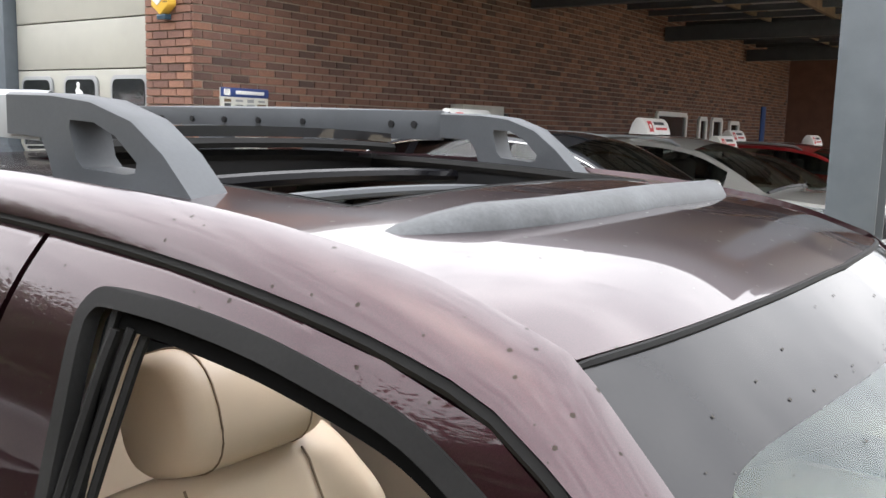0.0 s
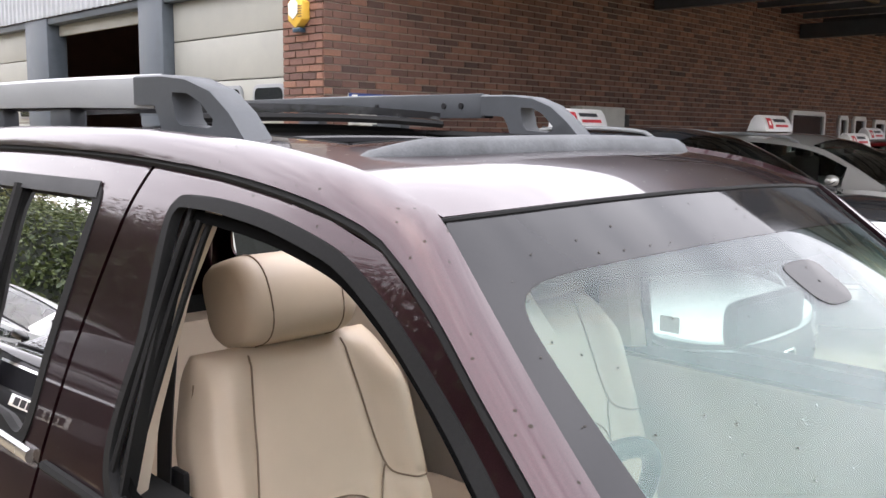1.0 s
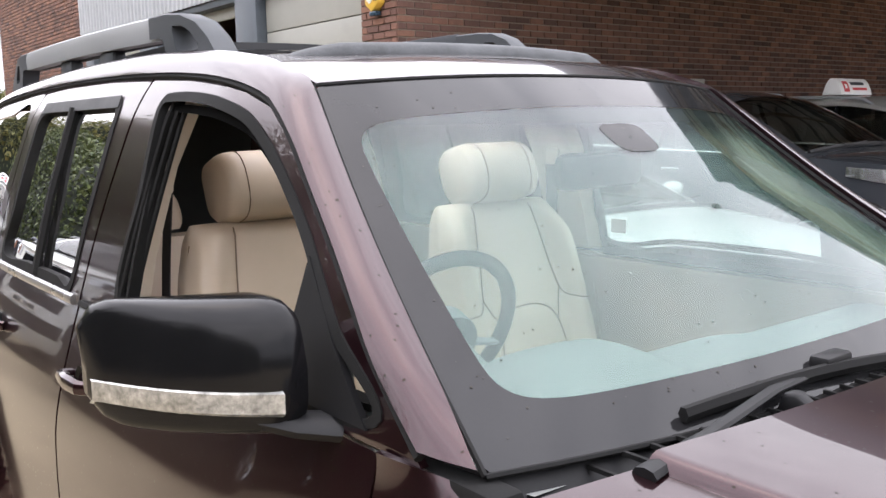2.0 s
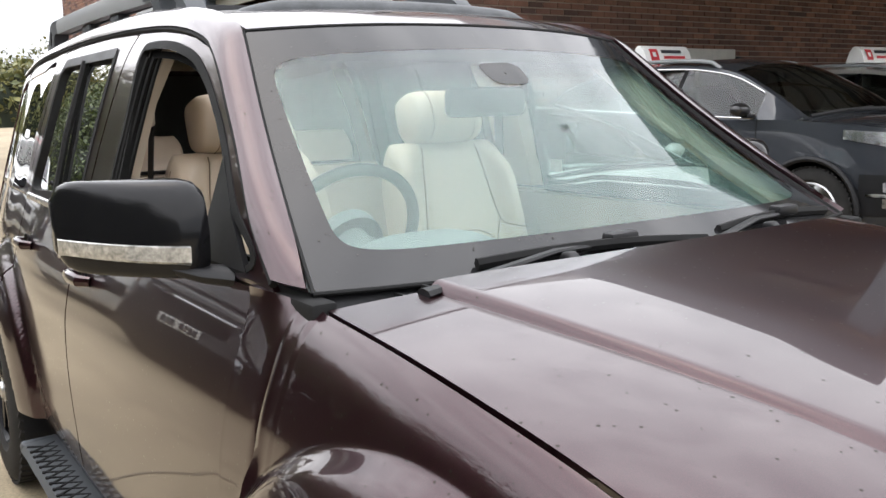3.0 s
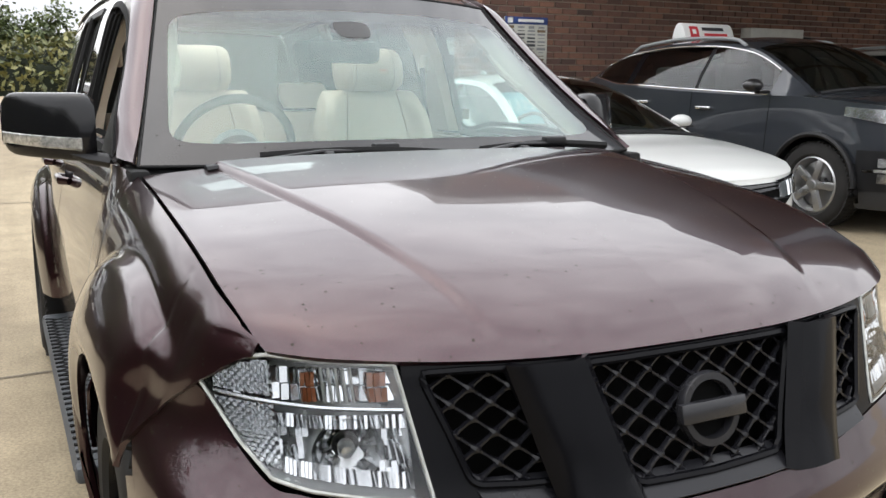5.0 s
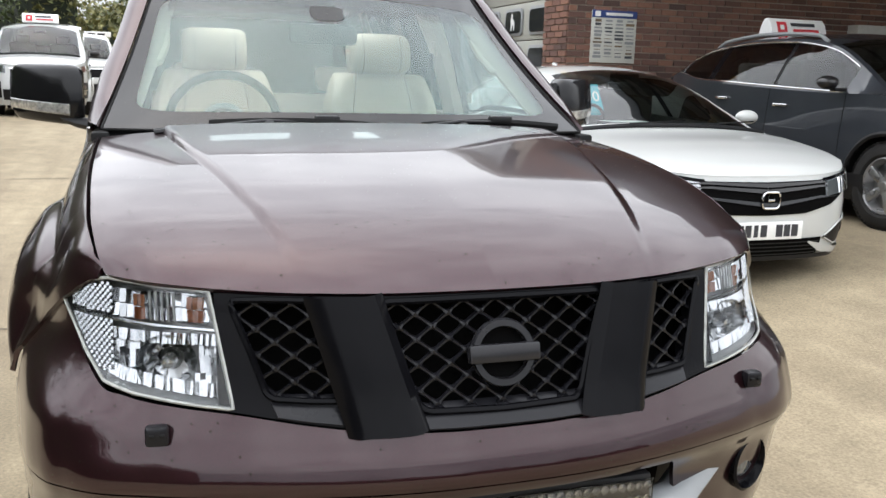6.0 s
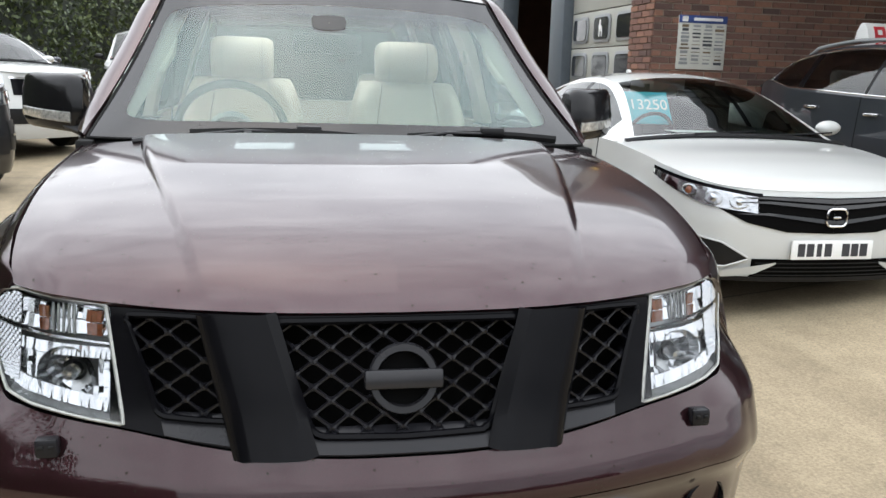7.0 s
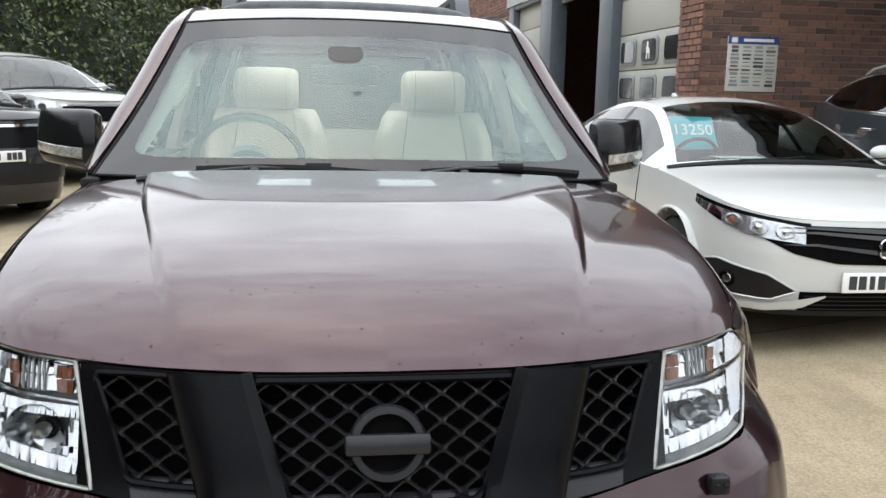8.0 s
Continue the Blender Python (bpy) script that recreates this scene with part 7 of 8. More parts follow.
def roof_sign(m, on):
    """A curved white board standing on a roof, with plain printed shapes."""
    sg = thing("roof_sign", "white curved roof sign with red print on a car roof", "sign", m, "roof signs")
    rows = []
    for k in range(9):
        t = k / 8
        a = radians(-10 + 150 * t)
        rows.append([Vector((0.10 * math.cos(a) - 0.02, y * (1 - 0.06 * t), 0.185 * min(1, math.sin(a / 1.1 + 0.12) if t < 0.9 else 0.6) * (0.3 + 0.7 * min(1, t * 2.2)))) for y in np.linspace(-0.34, 0.34, 12)])
    o = [(0.12, 0.0), (0.105, 0.06), (0.075, 0.13), (0.035, 0.175), (0.0, 0.185), (-0.03, 0.175), (-0.07, 0.12), (-0.11, 0.0)]
    bm = bmesh.new()
    add_prism(bm, o, 0.68, Matrix.Translation((0, 0.34, 0)) @ pose(0, 0, 0, 90, 0, 0), 0.006)
    part("board", bm, WHITE, sg)

    def dec(y0, y1, u0, u1, mat_, nm, lb):
        p = curve3([(0.12, 0, 0.0), (0.105, 0, 0.06), (0.075, 0, 0.13), (0.035, 0, 0.175)], 21)
        rws = [[p[int(u)] + Vector((0.004, y, 0.003)) for y in (y0, y1)] for u in np.linspace(u0 * 20, u1 * 20, 6)]
        part(nm, net(rws, flip=True), mat_, sg, lb)
    dec(-0.27, -0.15, 0.18, 0.82, RED, "round_mark", "plain red mark")
    dec(-0.235, -0.185, 0.38, 0.62, WHITE, "round_mark", "plain white mark")
    dec(-0.10, 0.20, 0.56, 0.78, DKTEXT, "word_bar", "plain dark bar")
    dec(-0.08, 0.24, 0.26, 0.44, RED, "word_bar", "plain red bar")
    return sg


def plate_on(car, f, z, rear=False, yel=False):
    """Number plate with plain bars."""
    c = f(0.0, z, 0.012)
    p = part("number_plate", box((c.x + 0.004, 0, z), (0.012, 0.52, 0.112), 0.003), YELLOW if yel else WHITE, car)
    x = -0.20
    for k, w in enumerate((0.045, 0.045, 0.03, 0.045, 0.0, 0.048, 0.045, 0.048)):
        if w:
            part("plate_bar", box((c.x + 0.011, x, z), (0.003, w, 0.075)), DKTEXT, p)
        x += 0.057


def hatch_nose(car, f, spec):
    """White hatchback: black grille band, swept lamps, dark side intakes."""
    for s in (-1, 1):
        g = lambda p, z, o, s=s: f(p, z, o, s)
        fl = s > 0
        band = lambda ps, zs: (lambda p: float(np.interp(p, ps, zs)))
        l_top, l_low = band([0.08, 0.205], [0.692, 0.800]), band([0.08, 0.13, 0.205], [0.600, 0.632, 0.772])
        part("grille_band", net(strip_rows(g, 0.0, 0.128, band([0, 0.08, 0.128], [0.692, 0.700, 0.655]), band([0, 0.05, 0.09, 0.128], [0.488, 0.495, 0.545, 0.650]), 24, 6, 0.006), flip=fl), VOID, car)
        for zc, ze in ((0.672, 0.69), (0.635, 0.665), (0.552, 0.60)):
            part("grille_blade", net(strip_rows(g, 0.0, 0.100, band([0, 0.07, 0.1], [zc + 0.014, ze + 0.006, ze - 0.004]), band([0, 0.07, 0.1], [zc - 0.012, ze - 0.008, ze - 0.006]), 14, 3, 0.020), flip=fl), PAINT_BK, car)
        part("lamp_brow", net(strip_rows(g, 0.075, 0.208, lambda p: l_top(p) + 0.020, l_top, 16, 3, 0.014), flip=fl), SATIN, car)
        bm = net(strip_rows(g, 0.08, 0.205, l_top, l_low, 20, 5, 0.010), flip=fl)
        hl = part("headlamp", bm, plain("lamp_dark_chrome", (0.62, 0.63, 0.65), 0.2, metal=0.8, vary=0.4, scale=30), car, "swept headlamp with bright inner rings")
        for pc in (0.098, 0.122, 0.148):
            lo_, up_ = l_low(pc) + 0.012, l_top(pc) - 0.012
            bm = bmesh.new()
            ring_ = [g(pc + 0.0085 * math.cos(q), (lo_ + up_) / 2 + (up_ - lo_) / 2 * math.sin(q), 0.018) for q in np.linspace(0, 2 * math.pi, 17)]
            add_tube(bm, ring_, 0.005, 5, caps=False)
            part("lamp_ring", bm, REFLECT, hl)
            bm = bmesh.new()
            add_lathe(bm, [(0.0, 0.006), (0.014, 0.004), (0.022, 0.0)], Matrix.Translation(g(pc, (lo_ + up_) / 2, 0.012)) @ pose(0, 0, 0, 0, 80, 30 * s), 12)
            part("lamp_eye", bm, REFLECT if pc < 0.14 else AMBER, hl)
        part("lamp_lens", net(strip_rows(g, 0.08, 0.205, l_top, l_low, 20, 5, 0.024), flip=fl), LENS, hl)
        # dark six-sided corner intake with fog lamp
        i_top = band([0.086, 0.112, 0.165, 0.190], [0.340, 0.425, 0.478, 0.455])
        i_low = band([0.086, 0.108, 0.165, 0.190], [0.330, 0.280, 0.285, 0.350])
        part("corner_intake", net(strip_rows(g, 0.086, 0.188, i_top, i_low, 24, 6, 0.007), flip=fl), BLACK, car)
        bm = bmesh.new()
        add_tube(bm, [g(p, i_top(p), 0.008) for p in np.linspace(0.086, 0.188, 24)] + [g(p, i_low(p), 0.008) for p in np.linspace(0.186, 0.086, 24)], 0.006, 5, caps=False)
        part("intake_edge", bm, PAINT_W, car)
        bm = bmesh.new()
        fm = Matrix.Translation(g(0.152, 0.37, 0.012)) @ pose(0, 0, 0, 0, 90, 55 * s)
        add_lathe(bm, [(0.0, 0.01), (0.026, 0.008), (0.034, 0.0)], fm, 16)
        part("fog_lamp", bm, REFLECT, car)
        bm = bmesh.new()
        add_lathe(bm, [(0.034, 0.0), (0.040, 0.012), (0.048, 0.008), (0.05, -0.01)], fm, 18)
        part("fog_bezel", bm, SATIN, car)
        part("lower_mesh", net(strip_rows(g, 0.0, 0.082, lambda p: 0.335, lambda p: 0.215, 12, 5, 0.005), flip=fl), VOID, car)
        for zz in (0.235, 0.260, 0.285, 0.310):
            part("mesh_bar", net(strip_rows(g, 0.0, 0.078, zz + 0.004, zz - 0.004, 12, 2, 0.012), flip=fl), BLACK, car)
        # white blade that cuts in under the intake
        part("bumper_blade", net(strip_rows(g, 0.058, 0.195, band([0.058, 0.085, 0.112, 0.195], [0.318, 0.288, 0.256, 0.262]), band([0.058, 0.080, 0.112, 0.195], [0.308, 0.238, 0.215, 0.215]), 22, 3, 0.024), flip=fl), PAINT_W, car)
        part("lip", net(strip_rows(g, 0.0, 0.19, 0.225, 0.195, 14, 2, 0.018), flip=fl), BLACK, car)
    c = f(0, 0.585, 0.03)
    bm = bmesh.new()
    o, i_ = rounded(0.125, 0.10, 0.03), rounded(0.098, 0.074, 0.022)
    add_tube(bm, [c + Vector((0, y, z)) for y, z in o + [o[0]]], 0.007, 6, caps=False)
    part("badge", bm, CHROME, car, "plain chrome badge frame")
    part("badge_bar", box(c, (0.008, 0.05, 0.014), 0.003), CHROME, car)
    plate_on(car, f, 0.395)
    # price card behind the screen
    cx, cz = spec["ws_b"] - 0.60, 1.125
    card = part("price_card", box((0, 0, 0), (0.008, 0.34, 0.28), 0.003, pose(cx, -0.385, cz, 0, -34, 0)), CYAN, car, "turquoise price card behind the windscreen")
    cu = bpy.data.curves.new("price", "FONT")
    cu.body = "13250"
    cu.size = 0.125
    cu.align_x, cu.align_y = "CENTER", "CENTER"
    cu.extrude = 0.001
    tx = new("price_text", cu)
    tx.parent = card
    tx.matrix_basis = pose(cx, -0.385, cz, 0, -34, 0) @ pose(0.008, 0, 0.02, 90, 0, 90)
    cu.materials.append(WHITE)
    part("paper", box((spec["ws_b"] - 0.18, -0.22, top_of(spec, spec["ws_b"]) + 0.005), (0.2, 0.34, 0.004)), WHITE, car, "white paper on the dashboard")


def top_of(spec, x):
    return spline(*spec["top"])(x)


def suv_nose(car, f, spec):
    """Crossover front: slim lamps, dark grille, cube fog lamps, chrome trims."""
    b0 = spec["nose_z"]
    for s in (-1, 1):
        g = lambda p, z, o, s=s: f(p, z, o, s)
        fl = s > 0
        hl = part("headlamp", net(strip_rows(g, 0.10, 0.225, lambda p: b0 + 0.02 + 0.30 * (p - 0.1), lambda p: b0 - 0.12 + 0.85 * (p - 0.1), 14, 5, 0.012), flip=fl), REFLECT, car, "slim clear headlamp")
        part("lamp_lens", net(strip_rows(g, 0.10, 0.225, lambda p: b0 + 0.02 + 0.30 * (p - 0.1), lambda p: b0 - 0.12 + 0.85 * (p - 0.1), 14, 5, 0.022), flip=fl), LENS, hl)
        bm = bmesh.new()
        add_lathe(bm, [(0.0, 0.004), (0.03, 0.008), (0.05, 0.0)], Matrix.Translation(g(0.13, b0 - 0.05, 0.014)) @ pose(0, 0, 0, 0, 80, 35 * s), 14)
        part("lamp_bowl", bm, BLACK, hl)
        part("grille", net(strip_rows(g, 0.0, 0.085, b0 - 0.02, b0 - 0.25, 12, 6, 0.006), flip=fl), SATIN, car)
        part("grille_trim", net(strip_rows(g, 0.0, 0.088, b0 - 0.015, b0 - 0.04, 12, 2, 0.014), flip=fl), CHROME, car)
        part("fog_surround", net(strip_rows(g, 0.115, 0.20, b0 - 0.27, b0 - 0.58, 10, 6, 0.008), flip=fl), BLACK, car)
        for zz in (b0 - 0.36, b0 - 0.48):
            part("fog_lamp", net(strip_rows(g, 0.135, 0.170, zz + 0.035, zz - 0.035, 6, 3, 0.016), flip=fl), REFLECT, car)
        part("fog_trim", net(strip_rows(g, 0.12, 0.19, b0 - 0.41, b0 - 0.435, 8, 2, 0.018), flip=fl), CHROME, car)
        part("lower_intake", net(strip_rows(g, 0.0, 0.11, b0 - 0.42, b0 - 0.62, 12, 4, 0.006), flip=fl), BLACK, car)
    plate_on(car, f, b0 - 0.33)


HATCH = dict(w=1.80, l=4.52, r=0.32, rake=0.20, axles=(-0.86, -3.56), ws_b=-1.22, ws_t=-2.08, rw_t=-3.25, rw_b=-4.05, tail=-4.15, win=(-1.50, -3.75), pillars=(-2.50, -3.40), cuts=(-1.50, -2.50), handles=(-2.33, -3.15), sign_x=-2.6,
             top=([0, -0.06, -0.2, -0.6, -1.22, -1.62, -2.08, -2.6, -3.15, -3.7, -4.15, -4.4, -4.52], [0.735, 0.775, 0.815, 0.885, 0.975, 1.175, 1.352, 1.395, 1.365, 1.23, 1.04, 0.98, 0.90]),
             belt=([0, -0.2, -0.6, -1.22, -1.6, -2.5, -3.5, -4.2, -4.52], [0.725, 0.775, 0.845, 0.91, 0.925, 0.945, 0.985, 0.98, 0.88]),
             edge=([-1.22, -1.52, -1.85, -2.15, -2.55, -3.1, -3.7, -4.15], [0.93, 1.075, 1.22, 1.306, 1.338, 1.30, 1.17, 1.0]),
             ew=([-1.22, -1.52, -1.85, -2.15, -2.55, -3.1, -3.7, -4.15], [0.79, 0.70, 0.615, 0.555, 0.54, 0.55, 0.595, 0.66]))
CROSS = dict(w=1.855, l=4.48, r=0.35, rake=0.22, nose_z=0.93, clad=True, axles=(-0.90, -3.57), ws_b=-1.05, ws_t=-1.85, rw_t=-3.75, rw_b=-4.15, tail=-4.30, win=(-1.45, -3.95), pillars=(-2.35, -3.35), cuts=(-1.42, -2.38), handles=(-2.18, -3.08), sign_x=-3.25, chrome=True, rails=LGREY, handle_mat=CHROME,
             top=([0, -0.06, -0.2, -0.6, -1.05, -1.45, -1.85, -2.5, -3.2, -3.75, -4.2, -4.4, -4.48], [0.96, 1.0, 1.03, 1.08, 1.125, 1.36, 1.545, 1.605, 1.59, 1.52, 1.22, 1.05, 0.92]),
             belt=([0, -0.2, -0.6, -1.05, -1.6, -2.5, -3.5, -4.2, -4.48], [0.94, 0.985, 1.02, 1.055, 1.06, 1.085, 1.13, 1.15, 0.92]),
             edge=([-1.05, -1.4, -1.75, -2.1, -2.6, -3.2, -3.8, -4.3], [1.07, 1.27, 1.435, 1.51, 1.545, 1.53, 1.42, 1.16]),
             ew=([-1.05, -1.4, -1.75, -2.1, -2.6, -3.2, -3.8, -4.3], [0.80, 0.74, 0.68, 0.635, 0.61, 0.61, 0.64, 0.74]))
BIG = dict(CROSS, w=1.92, l=4.75, r=0.38, nose_z=1.02, chrome=False, rails=None, axles=(-0.92, -3.75), tail=-4.6, rw_t=-4.15, rw_b=-4.5, win=(-1.5, -4.35), handle_mat=BLACK,
           top=([0, -0.05, -0.2, -0.6, -1.05, -1.45, -1.85, -2.5, -3.4, -4.15, -4.5, -4.68, -4.75], [1.06, 1.12, 1.15, 1.18, 1.21, 1.46, 1.66, 1.73, 1.74, 1.70, 1.45, 1.15, 1.0]),
           belt=([0, -0.2, -0.6, -1.05, -1.6, -2.5, -3.5, -4.5, -4.75], [1.05, 1.10, 1.12, 1.15, 1.16, 1.17, 1.18, 1.18, 1.0]),
           edge=([-1.05, -1.4, -1.75, -2.1, -2.6, -3.4, -4.15, -4.6], [1.17, 1.38, 1.56, 1.64, 1.67, 1.68, 1.64, 1.25]),
           ew=([-1.05, -1.4, -1.75, -2.1, -2.6, -3.4, -4.15, -4.6], [0.84, 0.79, 0.73, 0.69, 0.67, 0.67, 0.68, 0.80]))
VAN = dict(BIG, w=1.82, l=4.4, r=0.32, nose_z=0.92, clad=False, axles=(-0.85, -3.5), ws_b=-0.75, ws_t=-1.5, tail=-4.3, rw_t=-4.1, rw_b=-4.2, win=(-1.2, -2.0), pillars=(), cuts=(-1.1, -2.1), handles=(-1.95,), sign_x=-1.75, mirror_mat=BLACK,
           top=([0, -0.06, -0.2, -0.5, -0.75, -1.1, -1.5, -2.0, -3.4, -4.1, -4.3, -4.37, -4.4], [0.95, 1.0, 1.05, 1.12, 1.18, 1.48, 1.74, 1.82, 1.83, 1.80, 1.6, 1.2, 1.0]),
           belt=([0, -0.2, -0.5, -0.75, -1.6, -2.5, -3.5, -4.2, -4.4], [0.94, 1.0, 1.05, 1.10, 1.12, 1.12, 1.12, 1.1, 0.95]),
           edge=([-0.75, -1.1, -1.45, -1.8, -2.6, -3.4, -4.1, -4.3], [1.13, 1.40, 1.62, 1.70, 1.74, 1.74, 1.70, 1.4]),
           ew=([-0.75, -1.1, -1.45, -1.8, -2.6, -3.4, -4.1, -4.3], [0.80, 0.76, 0.73, 0.72, 0.72, 0.72, 0.72, 0.76]))

parked_car("hatchback", "pearl white five-door hatchback with black grille and a price card", PAINT_W, HATCH, pose(-2.03, 2.96, ground_z(-3.5, 2.96)), "", False, hatch_nose)
KZ = 0.28
parked_car("crossover", "dark grey-blue crossover with chrome window trim and a roof sign", PAINT_K, dict(CROSS, mirror_mat=PAINT_BK), pose(-2.16, 5.76, KZ), "cars under the canopy", True, suv_nose)
parked_car("crossover", "silver estate crossover with a roof sign", PAINT_SL, dict(CROSS, chrome=False, sign_x=-2.6), pose(-2.1, 8.45, KZ - 0.03), "cars under the canopy", True, suv_nose)
parked_car("hatchback", "dark grey hatchback with a roof sign", PAINT_GR, HATCH, pose(-2.1, 11.0, KZ), "cars under the canopy", True)
parked_car("crossover", "red crossover with a roof sign", PAINT_RD, dict(CROSS, chrome=False), pose(-2.1, 13.5, KZ - 0.1), "cars under the canopy", True, suv_nose)
parked_car("hatchback", "dark hatchback with a roof sign", PAINT_NV, HATCH, pose(-2.1, 16.0, KZ + 0.05), "cars under the canopy", True)
parked_car("hatchback", "red hatchback with a roof sign", PAINT_RD, HATCH, pose(-2.1, 18.5, KZ + 0.05), "cars under the canopy", True)
parked_car("off_roader", "black off-road estate car parked in the yard", PAINT_BK, BIG, pose(-7.0, -3.28, ground_z(-8, -4), 0, 0, 48), "cars in the yard", False, suv_nose)
parked_car("off_roader", "white off-road estate car parked in the yard", PAINT_W, BIG, pose(-10.3, -3.05, ground_z(-12, -4), 0, 0, 50), "cars in the yard", False, suv_nose)
parked_car("off_roader", "dark blue estate car parked before the hedge", PAINT_NV, dict(CROSS, chrome=True), pose(-13.3, -3.55, ground_z(-15, -5), 0, 0, 50), "cars in the yard", False, suv_nose)
parked_car("van", "white panel van with a roof sign", PAINT_W, VAN, pose(-16.2, -2.60, ground_z(-18, -3), 0, 0, 2), "cars in the yard", True, suv_nose)
parked_car("van", "white van parked behind another van", PAINT_W, dict(VAN, w=2.0), pose(-22.6, -2.2, ground_z(-25, -3), 0, 0, 4), "cars in the yard", False, suv_nose)
parked_car("hatchback", "dark hatchback parked by the workshop doors with a roof sign", PAINT_BK, HATCH, pose(-8.6, 2.5, ground_z(-9, 2.5), 0, 0, 6), "cars in the yard", True)

# ---- the off-roader's cabin ----
def cushion(rows, name, parent, mat_=None, label="", cap=True):
    bm = bmesh.new()
    v = add_grid(bm, rows, close_v=True)
    if cap:
        bm.faces.new(v[0])
        bm.faces.new(v[-1])
    bmesh.ops.recalc_face_normals(bm, faces=bm.faces)
    return part(name, bm, mat_ or LEATHER, parent, label, sharp=70)


def sq_ring(c, hx, hy, e=0.5, n=28, tilt=0.0):
    """A rounded-square ring round c in the plane across z."""
    out = []
    for k in range(n):
        a = 2 * math.pi * k / n
        ca, sa = math.cos(a), math.sin(a)
        out.append(Vector(c) + Vector((hx * math.copysign(abs(ca) ** e, ca), hy * math.copysign(abs(sa) ** e, sa), 0)))
    return out


def front_seat(y0, x0=-1.41):
    st = new("front_seat")
    st.parent = suv
    tagged(st, label="cream leather front seat with dark stitching")
    # backrest, leaning back: centre line from hip to shoulder
    base, lean = Vector((x0, y0, 0.735)), radians(17)
    up = Vector((-math.sin(lean), 0, math.cos(lean)))
    fw = Vector((math.cos(lean), 0, math.sin(lean)))
    side_seam = [(0.50, 0.97), (0.52, 0.72), (0.55, 0.64), (0.60, 0.555), (0.72, 0.515), (0.93, 0.50)]
    arch_seam = [(0.52, 0.03), (0.49, 0.31), (0.43, 0.42), (0.34, 0.482), (0.20, 0.51), (0.0, 0.518)]
    tie_seam = [(0.42, 0.435), (0.585, 0.565)]

    def near(q, t):
        d = 1.0
        for line in (side_seam, arch_seam, tie_seam):
            for (q0, t0), (q1, t1) in zip(line, line[1:]):
                ax, ay, bx, by = (q1 - q0) * 0.255, (t1 - t0) * 0.69, (q - q0) * 0.255, (t - t0) * 0.69
                w = min(max((ax * bx + ay * by) / (ax * ax + ay * ay), 0), 1)
                d = min(d, math.hypot(bx - w * ax, by - w * ay))
        return d

    def half_at(t):
        return 0.255 + 0.012 * math.sin(math.pi * t) - 0.030 * smooth(0.74, 1.0, t)

    def face_at(q, t, groove=0.006):
        """How far the padded front stands before the centre plane."""
        sa = min(abs(q), 1.0) ** (1 / 0.6)
        d = (0.075 - 0.02 * t) * (1 - sa * sa) ** 0.3
        d += 0.045 * smooth(0.55, 0.80, q) * (1 - smooth(0.9, 1.0, q) * 0.7) * smooth(0.0, 0.15, t) * smooth(1.0, 0.80, t)
        d += 0.010 * smooth(0.56, 0.45, t) * smooth(0.60, 0.40, q)
        return d - groove * math.exp(-(near(q, t) / 0.013) ** 2)

    rows = []
    for i in range(57):
        t = i / 56
        half, th, k_end = half_at(t), 0.075 - 0.02 * t, 1.0
        if t > 0.93:
            k_end = 1.0 - 0.62 * ((t - 0.93) / 0.07) ** 2
            half *= 0.995 - 0.07 * ((t - 0.93) / 0.07) ** 2
        ring = []
        for k in range(120):
            a = 2 * math.pi * k / 120
            ca, sa = math.cos(a), math.sin(a)
            q = math.copysign(abs(sa) ** 0.6, sa)
            dd = face_at(abs(q), t) if ca > 0 else -th * abs(ca) ** 0.6
            ring.append(base + up * 0.69 * t + fw * dd * k_end + Vector((0, half * q, 0)))
        rows.append(ring)
    bk = cushion(rows, "backrest", st)
    # stitched seams
    for sy in (-1, 1):
        for line in (side_seam, arch_seam, tie_seam):
            pts = [base + up * 0.69 * p.y + fw * (face_at(p.x, p.y, 0.0) * (1 - 0.3 * smooth(0.94, 1.0, p.y)) - 0.0022) + Vector((0, sy * half_at(p.y) * p.x, 0)) for p in curve3([(q, t, 0) for q, t in line], 26)]
            bm = bmesh.new()
            add_tube(bm, pts, 0.0021, 5)
            part("seam", bm, STITCH, bk)
        pts = []
        for i in range(20):
            t = 0.02 + 0.90 * i / 19
            pts.append(base + up * 0.69 * t + fw * 0.030 + Vector((0, sy * (half_at(t) * 0.965 + 0.003), 0)))
        bm = bmesh.new()
        add_tube(bm, pts, 0.0026, 5)
        part("piping", bm, STITCH, bk)
    # head restraint
    hc = base + up * 0.775 + fw * 0.020
    rows = []
    for i in range(17):
        t = -1 + 2 * i / 16
        yy = 0.136 * t
        k_ = (1 - abs(t) ** 5) ** 0.5
        ring = []
        for k in range(28):
            a = 2 * math.pi * k / 28
            ca, sa = math.cos(a), math.sin(a)
            px = 0.086 * math.copysign(abs(ca) ** 0.75, ca) * (0.72 + 0.28 * k_) + (0.012 if ca > 0 else 0) - 0.02 * max(0, sa) * 0.6
            pz = 0.092 * math.copysign(abs(sa) ** 0.7, sa) * (0.80 + 0.20 * k_)
            ring.append(hc + fw * px + up * pz + Vector((0, yy, 0)))
        rows.append(ring)
    hr = cushion(rows, "head_restraint", st)
    for sy in (-1, 1):
        i = 13 if sy > 0 else 3
        bm = bmesh.new()
        add_tube(bm, [hc + (p - hc) * 1.008 for p in rows[i]] + [hc + (rows[i][0] - hc) * 1.008], 0.0016, 5, caps=False)
        part("seam", bm, STITCH, hr)
